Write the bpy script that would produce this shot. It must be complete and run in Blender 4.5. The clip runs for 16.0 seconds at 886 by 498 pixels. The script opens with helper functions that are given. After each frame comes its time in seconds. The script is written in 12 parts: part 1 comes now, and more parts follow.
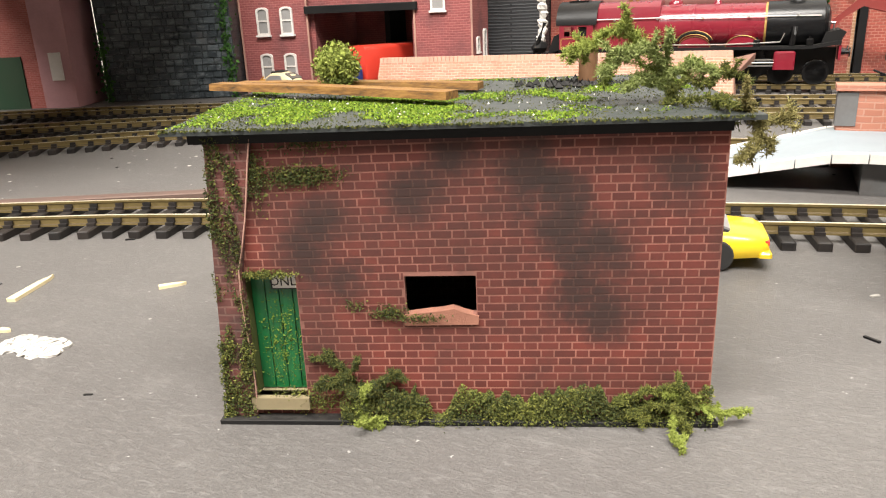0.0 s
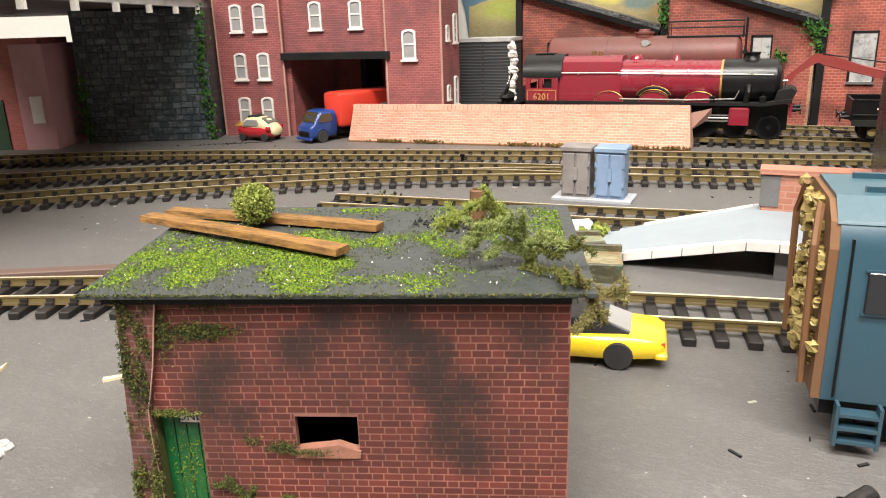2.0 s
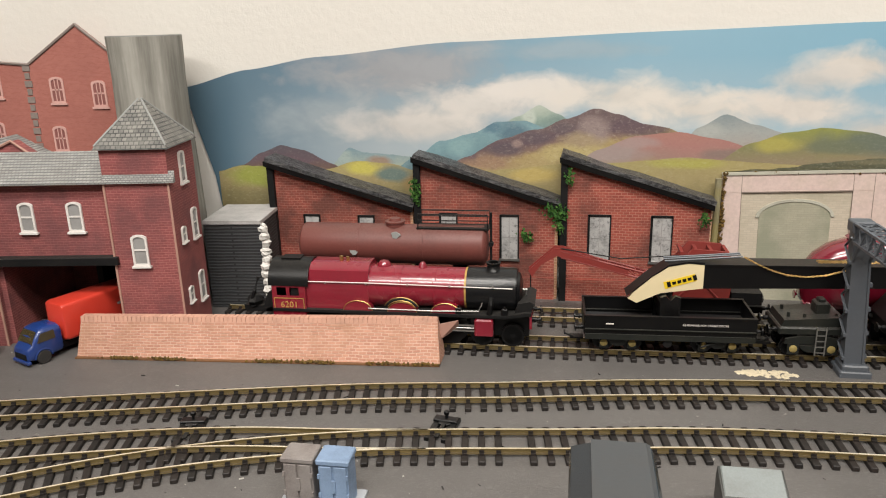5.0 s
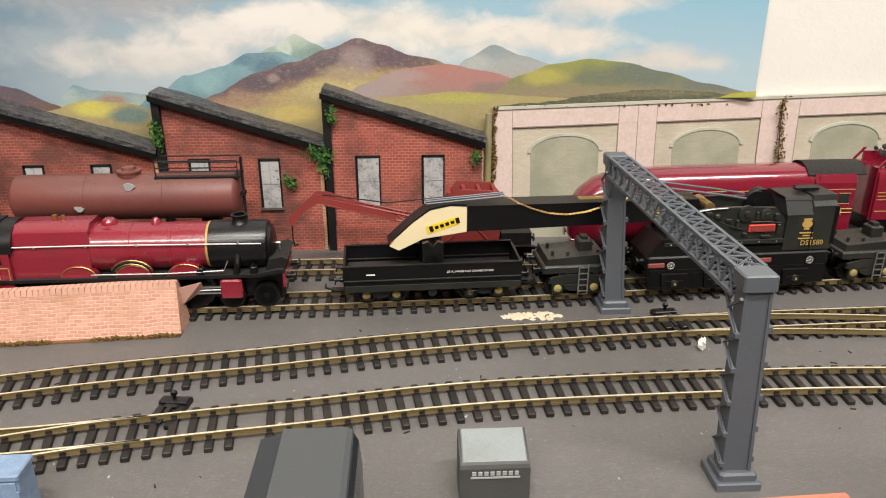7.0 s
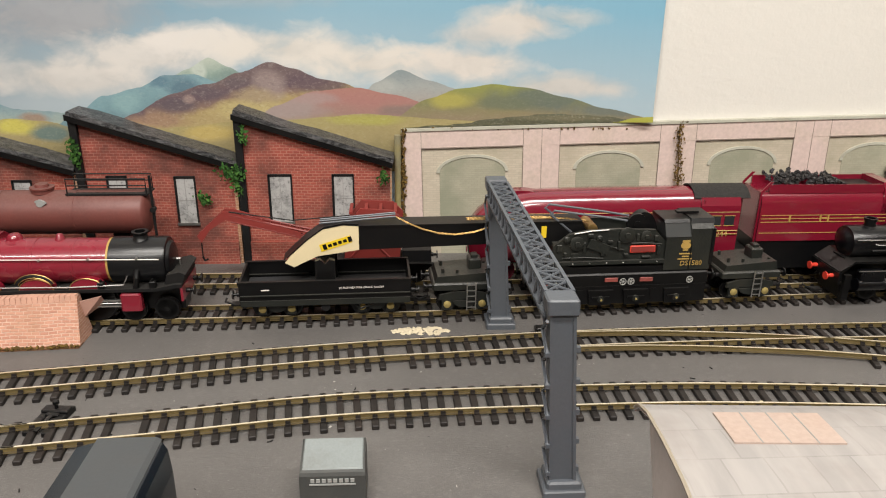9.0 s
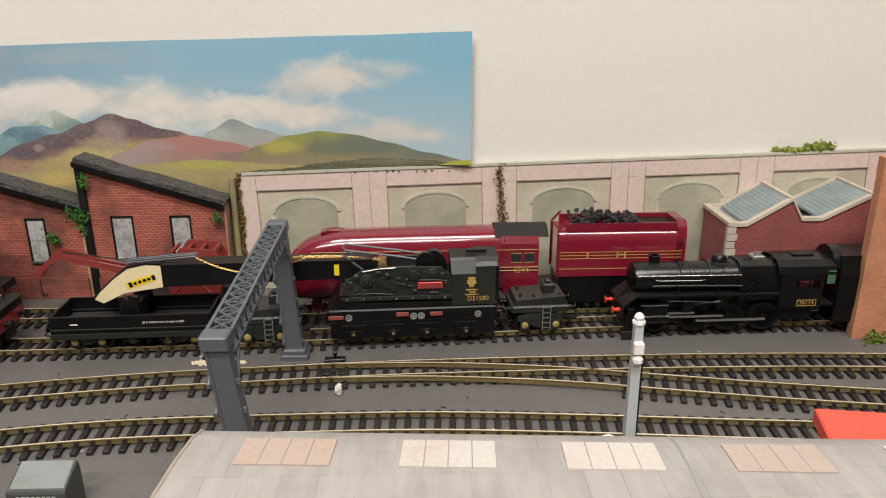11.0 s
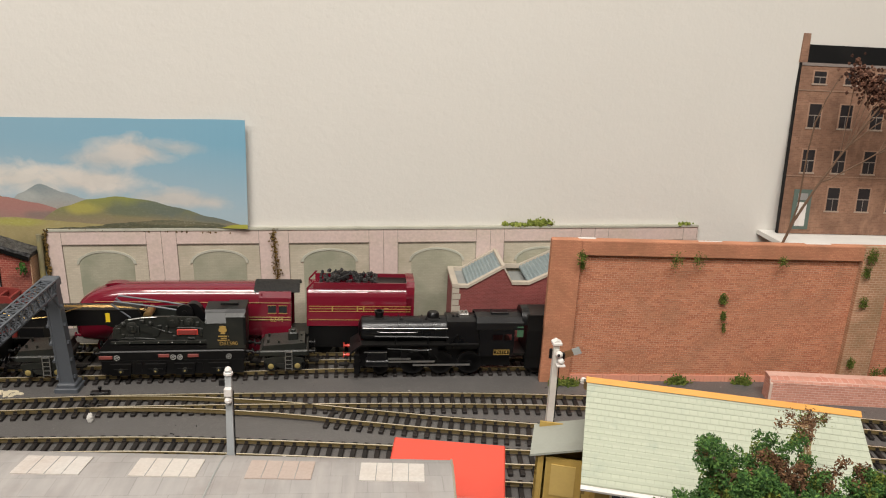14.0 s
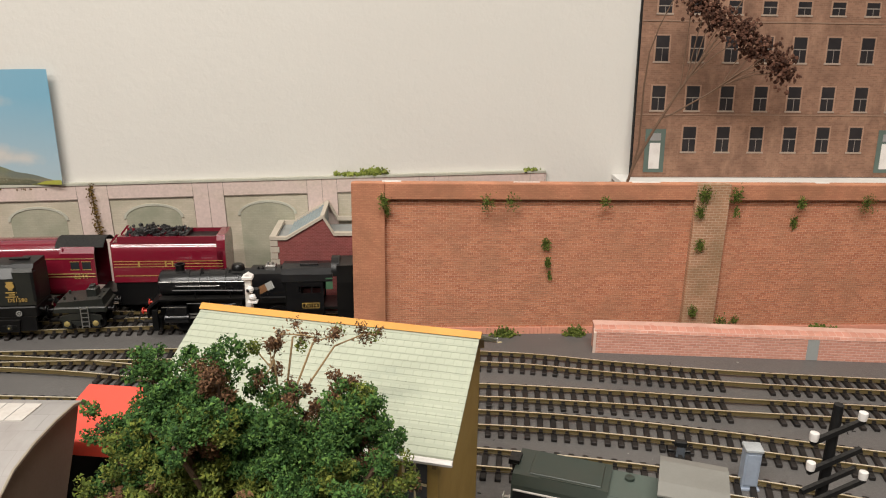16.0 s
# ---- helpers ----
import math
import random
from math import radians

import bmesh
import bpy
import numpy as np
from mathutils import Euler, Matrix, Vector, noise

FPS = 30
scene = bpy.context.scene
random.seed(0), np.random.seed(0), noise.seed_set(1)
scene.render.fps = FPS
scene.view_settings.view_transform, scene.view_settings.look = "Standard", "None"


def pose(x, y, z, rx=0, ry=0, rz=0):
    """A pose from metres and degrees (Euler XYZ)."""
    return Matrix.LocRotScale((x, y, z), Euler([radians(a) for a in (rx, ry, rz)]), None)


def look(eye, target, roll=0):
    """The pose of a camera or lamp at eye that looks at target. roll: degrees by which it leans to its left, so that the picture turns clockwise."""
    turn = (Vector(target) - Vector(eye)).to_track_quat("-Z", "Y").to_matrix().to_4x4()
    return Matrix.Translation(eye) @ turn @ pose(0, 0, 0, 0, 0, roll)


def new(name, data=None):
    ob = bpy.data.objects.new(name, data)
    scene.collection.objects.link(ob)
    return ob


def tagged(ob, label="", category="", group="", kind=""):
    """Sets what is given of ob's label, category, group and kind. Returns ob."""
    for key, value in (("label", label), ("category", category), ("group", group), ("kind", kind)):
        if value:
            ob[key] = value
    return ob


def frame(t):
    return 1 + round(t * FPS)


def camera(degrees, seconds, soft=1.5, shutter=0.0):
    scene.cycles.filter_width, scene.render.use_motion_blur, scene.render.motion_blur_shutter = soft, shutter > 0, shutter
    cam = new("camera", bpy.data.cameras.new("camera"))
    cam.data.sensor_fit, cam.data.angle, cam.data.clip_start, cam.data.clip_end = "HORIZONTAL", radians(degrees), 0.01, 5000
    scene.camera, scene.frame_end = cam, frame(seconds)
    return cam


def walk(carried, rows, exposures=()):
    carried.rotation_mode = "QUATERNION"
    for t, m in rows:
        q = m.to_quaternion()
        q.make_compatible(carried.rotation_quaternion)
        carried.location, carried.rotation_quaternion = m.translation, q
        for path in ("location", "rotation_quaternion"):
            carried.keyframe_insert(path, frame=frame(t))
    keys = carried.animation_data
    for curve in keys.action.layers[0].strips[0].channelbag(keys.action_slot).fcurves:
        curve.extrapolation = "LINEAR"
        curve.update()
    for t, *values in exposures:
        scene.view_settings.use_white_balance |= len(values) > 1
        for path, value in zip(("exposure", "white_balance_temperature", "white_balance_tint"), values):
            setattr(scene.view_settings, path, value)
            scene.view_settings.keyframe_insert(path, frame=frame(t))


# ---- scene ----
cam = camera(62.0, 16.0, soft=1.1)
PATH = [
    (0, (-0.3105, -0.5828, 0.0546), (-1.1228, 1.1348, -0.5696), -2.40),
    (0.5, (-0.3068, -0.5894, 0.0486), (-1.1136, 1.1351, -0.5641), -2.30),
    (1, (-0.3033, -0.5864, 0.0540), (-1.1090, 1.1409, -0.5518), -2.20),
    (1.5, (-0.3002, -0.5836, 0.0605), (-1.1061, 1.1453, -0.5405), -2.10),
    (2, (-0.2926, -0.5818, 0.0766), (-1.0927, 1.1533, -0.5144), -1.80),
    (2.5, (-0.2888, -0.5769, 0.1024), (-1.0786, 1.1696, -0.4684), -1.60),
    (3, (-0.2821, -0.5750, 0.1306), (-1.0463, 1.1894, -0.4195), -1.60),
    (3.5, (-0.2808, -0.5600, 0.1523), (-0.9879, 1.2330, -0.3817), -1.60),
    (4, (-0.2790, -0.5424, 0.1669), (-0.9010, 1.2845, -0.3580), -1.60),
    (4.5, (-0.2729, -0.5257, 0.1726), (-0.7689, 1.3342, -0.3704), -1.70),
    (5, (-0.2643, -0.5151, 0.1869), (-0.6134, 1.3681, -0.3892), -1.50),
    (5.2, (-0.2606, -0.5091, 0.1845), (-0.5667, 1.3796, -0.3977), -1.50),
    (7.3, (-0.2185, -0.4689, 0.1739), (-0.0875, 1.3806, -0.5759), 0.10),
    (7.5, (-0.2162, -0.4678, 0.1707), (-0.0733, 1.3791, -0.5833), 0.10),
    (8, (-0.2158, -0.4655, 0.1701), (-0.0588, 1.3823, -0.5788), 0.40),
    (8.5, (-0.2054, -0.4729, 0.1774), (-0.0655, 1.3830, -0.5546), 0.60),
    (9, (-0.1693, -0.4905, 0.1904), (-0.0533, 1.3733, -0.5255), 0.80),
    (9.2, (-0.1514, -0.4984, 0.1950), (-0.0504, 1.3690, -0.5138), 0.80),
    (11.3, (-0.0136, -0.5241, 0.2090), (0.0314, 1.3699, -0.4320), -0.20),
    (11.5, (-0.0001, -0.5237, 0.2091), (0.0510, 1.3718, -0.4270), -0.10),
    (12, (0.0255, -0.5314, 0.2082), (0.1045, 1.3641, -0.4250), 0.40),
    (12.5, (0.0307, -0.5403, 0.2178), (0.1417, 1.3595, -0.3972), 0.90),
    (13, (0.0474, -0.5660, 0.2258), (0.2095, 1.3346, -0.3754), 1.70),
    (13.5, (0.0660, -0.6093, 0.2471), (0.2580, 1.2948, -0.3339), 2.30),
    (14, (0.1048, -0.6228, 0.2661), (0.2969, 1.2828, -0.3101), 2.80),
    (14.5, (0.1829, -0.5878, 0.2384), (0.3039, 1.3168, -0.3597), 2.40),
    (15, (0.2106, -0.5826, 0.2320), (0.2896, 1.3237, -0.3681), 2.00),
    (15.5, (0.2493, -0.5905, 0.2289), (0.3243, 1.3108, -0.3872), 1.40),
    (16, (0.2722, -0.6113, 0.2343), (0.3932, 1.2872, -0.3829), 0.90),
]
walk(cam, [(t, look(e, g, r)) for t, e, g, r in PATH],
     [(0.0, 0.93), (2.0, 0.80), (2.7, 0.46), (3.5, 0.24), (5.0, 0.07), (7.5, 0.36), (9.0, 0.12), (11.5, -0.15), (12.5, -0.2), (14.5, -0.28), (16.0, -0.2)])

# ---- light ----
world = bpy.data.worlds.new("room_air")
scene.world = world
world.use_nodes = True
world.node_tree.nodes["Background"].inputs[0].default_value = (1.0, 0.96, 0.9, 1)
world.node_tree.nodes["Background"].inputs[1].default_value = 0.02


def lamp(name, x, y, z, sx, sy, watts, colour, target=None):
    data = bpy.data.lights.new(name, "AREA")
    data.shape, data.size, data.size_y = "RECTANGLE", sx, sy
    data.energy, data.color = watts, colour
    ob = new(name, data)
    ob.matrix_world = look((x, y, z), target or (x, y, z - 1))
    return ob


lamp("unseen_ceiling_lamp", 0.10, -0.95, 1.46, 1.5, 0.18, 36.0, (1.0, 0.95, 0.885))
# Added fill lamp, set to the left to brighten that end.
lamp("unseen_ceiling_lamp", -0.60, -1.65, 1.46, 1.5, 0.18, 28.0, (1.0, 0.95, 0.885), (-0.60, -0.9, 0.0))
scene.view_settings.exposure = 0.0


# ---- mesh building ----
class Mesh:
    """Collects vertices and faces; every shape goes through the matrix m."""

    def __init__(self, m=None):
        self.v, self.f, self.m = [], [], m or Matrix()

    def add(self, vs, fs):
        n = len(self.v)
        self.v += [tuple(self.m @ Vector(p)) for p in vs]
        self.f += [tuple(i + n for i in f) for f in fs]
        return self

    def box(self, x0, y0, z0, x1, y1, z1, m=None):
        vs = [(x0, y0, z0), (x1, y0, z0), (x1, y1, z0), (x0, y1, z0), (x0, y0, z1), (x1, y0, z1), (x1, y1, z1), (x0, y1, z1)]
        if m:
            vs = [m @ Vector(p) for p in vs]
        return self.add(vs, [(3, 2, 1, 0), (4, 5, 6, 7), (0, 1, 5, 4), (1, 2, 6, 5), (2, 3, 7, 6), (3, 0, 4, 7)])

    def shift(self, d):
        self.v = [(p[0] + d[0], p[1] + d[1], p[2] + d[2]) for p in self.v]
        return self

    def bevel_box(self, x0, y0, z0, x1, y1, z1, b):
        """A box whose upright edges and top rim are cut back by b."""
        def ring(i, z):
            return [(x0 + i + b, y0 + i, z), (x1 - i - b, y0 + i, z), (x1 - i, y0 + i + b, z), (x1 - i, y1 - i - b, z),
                    (x1 - i - b, y1 - i, z), (x0 + i + b, y1 - i, z), (x0 + i, y1 - i - b, z), (x0 + i, y0 + i + b, z)]
        return self.loft([ring(0, z0), ring(0, z1 - b), ring(b, z1)])

    def prism(self, outline, axis, a, b):
        """Extrudes a 2D outline along an axis from a to b. Outline axes: x: (y, z), y: (x, z), z: (x, y)."""
        put = {"x": lambda p, t: (t, p[0], p[1]), "y": lambda p, t: (p[0], t, p[1]), "z": lambda p, t: (p[0], p[1], t)}[axis]
        n = len(outline)
        vs = [put(p, a) for p in outline] + [put(p, b) for p in outline]
        fs = [tuple(range(n)), tuple(reversed(range(n, 2 * n)))]
        fs += [(i, i + n, (i + 1) % n + n, (i + 1) % n) for i in range(n)]
        return self.add(vs, fs)

    def loft(self, rings, closed=True, caps=True):
        n = len(rings[0])
        vs = [p for r in rings for p in r]
        fs = []
        for k in range(len(rings) - 1):
            for i in range(n if closed else n - 1):
                j = (i + 1) % n
                fs.append((k * n + i, k * n + j, (k + 1) * n + j, (k + 1) * n + i))
        if caps and closed:
            fs += [tuple(reversed(range(n))), tuple(range((len(rings) - 1) * n, len(rings) * n))]
        return self.add(vs, fs)

    def cyl(self, p, q, r, r2=None, n=12):
        p, q = Vector(p), Vector(q)
        d = (q - p).normalized()
        u = d.orthogonal().normalized()
        w = d.cross(u)
        r2 = r if r2 is None else r2
        ring = lambda c, k: [c + (u * math.cos(2 * math.pi * i / n) + w * math.sin(2 * math.pi * i / n)) * k for i in range(n)]
        return self.loft([ring(p, r), ring(q, r2)])

    def tube(self, pts, r, n=6, r2=None):
        rings = []
        pts = [Vector(p) for p in pts]
        r2 = r if r2 is None else r2
        for i, p in enumerate(pts):
            d = (pts[min(i + 1, len(pts) - 1)] - pts[max(i - 1, 0)]).normalized()
            u = d.cross(Vector((0.31, 0.17, 0.94))).normalized()
            w = d.cross(u)
            k = r + (r2 - r) * i / max(1, len(pts) - 1)
            rings.append([p + (u * math.cos(2 * math.pi * a / n) + w * math.sin(2 * math.pi * a / n)) * k for a in range(n)])
        return self.loft(rings)

    def lathe(self, axis_p, axis_d, profile, n=16):
        """profile: (distance along, radius)."""
        p, d = Vector(axis_p), Vector(axis_d).normalized()
        u = d.orthogonal().normalized()
        w = d.cross(u)
        return self.loft([[p + d * s + (u * math.cos(2 * math.pi * i / n) + w * math.sin(2 * math.pi * i / n)) * max(r, 1e-5) for i in range(n)] for s, r in profile])

    def blob(self, c, r, rng, n=6, rings=4, rough=0.3, squash=1.0):
        out = []
        for k in range(rings + 1):
            a = math.pi * k / rings
            out.append([(c[0] + r * math.sin(a) * math.cos(2 * math.pi * i / n + k) * rng.uniform(1 - rough, 1 + rough),
                         c[1] + r * math.sin(a) * math.sin(2 * math.pi * i / n + k) * rng.uniform(1 - rough, 1 + rough),
                         c[2] + squash * r * math.cos(a) * rng.uniform(1 - rough, 1 + rough)) for i in range(n)])
        return self.loft(out, caps=False)

    def grain(self, c, r, rng):
        """One small ragged crumb of flock."""
        c = Vector(c)
        vs = [c + Vector((rng.gauss(0, 1), rng.gauss(0, 1), rng.gauss(0, 1))).normalized() * r * rng.uniform(0.6, 1.3) for _ in range(4)]
        return self.add(vs, [(0, 1, 2), (0, 3, 1), (1, 3, 2), (2, 3, 0)])

    def spike(self, p, d, r):
        """A thin tapering fibre from p along d."""
        p, d = Vector(p), Vector(d)
        u = d.orthogonal().normalized() * r
        w = d.cross(u).normalized() * r
        return self.add([p + u, p - u * 0.5 + w * 0.87, p - u * 0.5 - w * 0.87, p + d], [(0, 2, 1), (0, 1, 3), (1, 2, 3), (2, 0, 3)])

    def data(self, name, material, smooth=False):
        me = bpy.data.meshes.new(name)
        me.from_pydata(self.v, [], self.f)
        bm = bmesh.new()
        bm.from_mesh(me)
        bmesh.ops.recalc_face_normals(bm, faces=bm.faces)
        bm.to_mesh(me)
        bm.free()
        if smooth:
            me.shade_smooth()
            me.set_sharp_from_angle(angle=radians(38))
        for mat in (material if isinstance(material, (list, tuple)) else [material]):
            me.materials.append(mat)
        return me


def part(name, shape, material, parent=None, label="", smooth=False, m=None):
    """Links a shape as one mesh object under a thing or part."""
    ob = new(name, shape.data(name, material, smooth) if isinstance(shape, Mesh) else shape)
    if parent is not None:
        ob.parent = parent
    if m is not None:
        ob.matrix_local = m
    if label:
        ob["label"] = label
    return ob


def thing(name, m, label, category, group="", kind=""):
    """An Empty at the base of a thing, to parent its parts."""
    ob = new(name)
    ob.empty_display_size = 0.01
    ob.matrix_world = m
    return tagged(ob, label, category, group, kind)


def piece(name, me, parent, m):
    ob = new(name, me)
    ob.parent = parent
    ob.matrix_local = m
    return ob


def lettering(text, size, material, parent, m, name="lettering"):
    """Raised characters in the built-in font; the text runs along local x and faces local z."""
    cu = bpy.data.curves.new(name, "FONT")
    cu.body, cu.size, cu.extrude, cu.align_x, cu.align_y, cu.resolution_u = text, size, size * 0.02, "CENTER", "CENTER", 2
    tmp = bpy.data.objects.new(name, cu)
    scene.collection.objects.link(tmp)
    bpy.context.view_layer.update()
    me = bpy.data.meshes.new_from_object(tmp.evaluated_get(bpy.context.evaluated_depsgraph_get()))
    bpy.data.objects.remove(tmp)
    bpy.data.curves.remove(cu)
    me.materials.clear()
    me.materials.append(material)
    return part(name, me, None, parent, "", m=m)


FACE = pose(0, 0, 0, 90, 0, 0)  # turns lettering to face -y
rng = random.Random(7)


# ---- materials ----
class Nodes:
    def __init__(self, name):
        self.mat = bpy.data.materials.new(name)
        self.mat.use_nodes = True
        self.t = self.mat.node_tree
        self.bsdf = self.t.nodes["Principled BSDF"]
        self.geo = self.t.nodes.new("ShaderNodeNewGeometry")

    def n(self, kind, links=None, **props):
        node = self.t.nodes.new("ShaderNode" + kind)
        for k, v in props.items():
            setattr(node, k, v)
        for k, v in (links or {}).items():
            self.put(node.inputs[k], v)
        return node

    def put(self, socket, v):
        if isinstance(v, bpy.types.NodeSocket):
            self.t.links.new(v, socket)
        elif isinstance(v, (tuple, list)) and len(v) == 3 and socket.type == "RGBA":
            socket.default_value = (*v, 1)
        else:
            socket.default_value = v

    def pos(self, scale=1.0):
        return self.n("VectorMath", {0: self.geo.outputs["Position"], 1: (scale,) * 3}, operation="MULTIPLY").outputs[0]

    def noise(self, scale, detail=4.0, rough=0.6, vector=None, distort=0.0):
        return self.n("TexNoise", {"Vector": vector or self.geo.outputs["Position"], "Scale": scale, "Detail": detail, "Roughness": rough, "Distortion": distort}).outputs["Fac"]

    def ramp(self, fac, stops):
        node = self.n("ValToRGB", {0: fac})
        el = node.color_ramp.elements
        while len(el) < len(stops):
            el.new(0.5)
        for e, (p, c) in zip(el, stops):
            e.position, e.color = p, (*c, 1) if len(c) == 3 else c
        return node.outputs[0]

    def step(self, fac, a, b):
        return self.n("MapRange", {0: fac, 1: a, 2: b, 3: 0.0, 4: 1.0}).outputs[0]

    def mix(self, fac, a, b, mode="MIX"):
        node = self.n("Mix", data_type="RGBA", blend_type=mode)
        for k, v in ((0, fac), (6, a), (7, b)):
            self.put(node.inputs[k], v)
        return node.outputs[2]

    def math(self, op, a, b=0.0):
        return self.n("Math", {0: a, 1: b}, operation=op).outputs[0]

    def wall_uv(self, scale=1.0):
        """Across and up along any upright or sloping face."""
        side = self.n("VectorMath", {0: self.geo.outputs["Normal"], 1: (0, 0, 1)}, operation="CROSS_PRODUCT").outputs[0]
        unit = self.n("VectorMath", {0: side}, operation="NORMALIZE").outputs[0]
        u = self.n("VectorMath", {0: self.geo.outputs["Position"], 1: unit}, operation="DOT_PRODUCT").outputs["Value"]
        z = self.n("SeparateXYZ", {0: self.geo.outputs["Position"]}).outputs[2]
        v = self.n("CombineXYZ", {0: u, 1: z, 2: 0.0}).outputs[0]
        return self.n("VectorMath", {0: v, 1: (scale,) * 3}, operation="MULTIPLY").outputs[0]

    def bump(self, height, strength=0.3, distance=0.001):
        self.put(self.bsdf.inputs["Normal"], self.n("Bump", {"Strength": strength, "Distance": distance, "Height": height}).outputs[0])

    def set(self, colour=None, rough=None, metal=None, **more):
        for k, v in (("Base Color", colour), ("Roughness", rough), ("Metallic", metal)):
            if v is not None:
                self.put(self.bsdf.inputs[k], v)
        for k, v in more.items():
            self.put(self.bsdf.inputs[k.replace("_", " ")], v)
        return self.mat


def paint(name, colour, rough=0.5, metal=0.0, wear=0.25, scale=180.0, bump=0.1, dirt=(0.08, 0.06, 0.045), coat=0.0, spec=0.5, dust=0.0):
    """Painted plastic, card or metal: mottling at two scales, some grime."""
    k = Nodes(name)
    big, small = k.noise(scale * 0.2, 3), k.noise(scale * 4, 5)
    c = k.mix(k.math("MULTIPLY", k.step(big, 0.45, 0.8), wear), colour, dirt)
    c = k.mix(k.math("MULTIPLY", k.step(small, 0.35, 0.75), wear * 0.6), c, tuple(min(1, v * 1.4 + 0.003) for v in colour))
    # Up-facing faces lightened: dust plus top light painted into the colour.
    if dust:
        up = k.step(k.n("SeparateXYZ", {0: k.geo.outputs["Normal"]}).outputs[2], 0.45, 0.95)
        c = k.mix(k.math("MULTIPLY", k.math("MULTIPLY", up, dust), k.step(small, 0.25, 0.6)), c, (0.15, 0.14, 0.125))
    k.bump(small, bump, 0.0004)
    r = k.math("ADD", k.math("MULTIPLY", big, 0.25), max(0.02, rough - 0.12))
    return k.set(c, r, metal, Coat_Weight=coat, Specular_IOR_Level=spec)


def brick_print(name, brick, dark, mortar, course, width, stain=0.5, joint=0.12, relief=0.25, stain_scale=22.0, blotch=(0.03, 0.025, 0.022), rough=0.8, warp=0.8):
    """Brick courses on a card or plaster wall."""
    k = Nodes(name)
    wob = k.n("TexNoise", {"Vector": k.geo.outputs["Position"], "Scale": 0.10 / course, "Detail": 3.0}).outputs["Color"]
    wob = k.n("VectorMath", {0: k.n("VectorMath", {0: wob, 1: (0.5, 0.5, 0.5)}, operation="SUBTRACT").outputs[0], 1: (course * warp,) * 3}, operation="MULTIPLY").outputs[0]
    uv = k.n("VectorMath", {0: k.wall_uv(), 1: wob}, operation="ADD").outputs[0]
    b = k.n("TexBrick", {"Vector": uv, "Color1": brick, "Color2": dark, "Mortar": mortar, "Scale": 1.0, "Mortar Size": course * joint,
                         "Mortar Smooth": 0.3, "Bias": 0.0, "Brick Width": width, "Row Height": course})
    n1, n2 = k.noise(stain_scale, 5), k.noise(stain_scale * 9, 5, 0.7)
    c = k.mix(k.math("MULTIPLY", k.step(n2, 0.35, 0.75), 0.35), b.outputs["Color"], dark)
    c = k.mix(k.math("MULTIPLY", k.step(n1, 0.44, 0.66), stain), c, blotch)
    k.bump(k.math("ADD", k.math("MULTIPLY", b.outputs["Fac"], -1.0), k.math("MULTIPLY", n2, 0.6)), relief, course * 0.2)
    return k.set(c, rough)


def moss_mat(name, a, b, c):
    k = Nodes(name)
    rnd = k.geo.outputs["Random Per Island"]
    col = k.ramp(rnd, [(0.0, a), (0.5, b), (1.0, c)])
    col = k.mix(k.math("MULTIPLY", k.noise(900, 3), 0.5), col, a)
    return k.set(col, 0.9, 0.0, Subsurface_Weight=0.0)


k = Nodes("wall_plaster")
grain, big = k.math("ADD", k.noise(150, 3, 0.5), k.math("MULTIPLY", k.noise(420, 4, 0.6), 0.5)), k.noise(5, 3)
k.bump(grain, 0.26, 0.0012)
WALL = k.set(k.mix(big, (0.67, 0.645, 0.595), (0.725, 0.705, 0.66)), 0.85)

k = Nodes("baseboard_paint")
n1, n2, n3 = k.noise(14, 5), k.noise(160, 5, 0.7), k.noise(1500, 2)
c = k.mix(n1, (0.088, 0.082, 0.079), (0.145, 0.138, 0.132))
c = k.mix(k.math("MULTIPLY", k.step(n2, 0.55, 0.8), 0.5), c, (0.21, 0.20, 0.19))
c = k.mix(k.step(n3, 0.75, 0.79), c, (0.40, 0.39, 0.37))
grit = k.noise(2600, 3, 0.7)
c = k.mix(k.math("MULTIPLY", k.step(grit, 0.55, 0.72), 0.45), c, (0.24, 0.23, 0.22))
c = k.mix(k.math("MULTIPLY", k.step(grit, 0.46, 0.32), 0.5), c, (0.05, 0.047, 0.045))
streak = k.noise(60, 4, 0.6, k.n("VectorMath", {0: k.geo.outputs["Position"], 1: (0.25, 2.2, 1)}, operation="MULTIPLY").outputs[0])
c = k.mix(k.math("MULTIPLY", k.step(streak, 0.5, 0.75), 0.3), c, (0.085, 0.08, 0.077))
ripple = k.noise(1.0, 4, 0.65, k.n("VectorMath", {0: k.geo.outputs["Position"], 1: (500, 1300, 1)}, operation="MULTIPLY").outputs[0], 0.6)
c = k.mix(k.math("MULTIPLY", k.step(ripple, 0.52, 0.70), 0.35), c, (0.24, 0.232, 0.225))
c = k.mix(k.math("MULTIPLY", k.step(k.noise(700, 2), 0.72, 0.76), 0.8), c, (0.45, 0.44, 0.42))
k.bump(k.math("ADD", n2, k.math("ADD", k.math("MULTIPLY", grit, 0.5), ripple)), 0.4, 0.0006)
GROUND = k.set(c, 0.5)

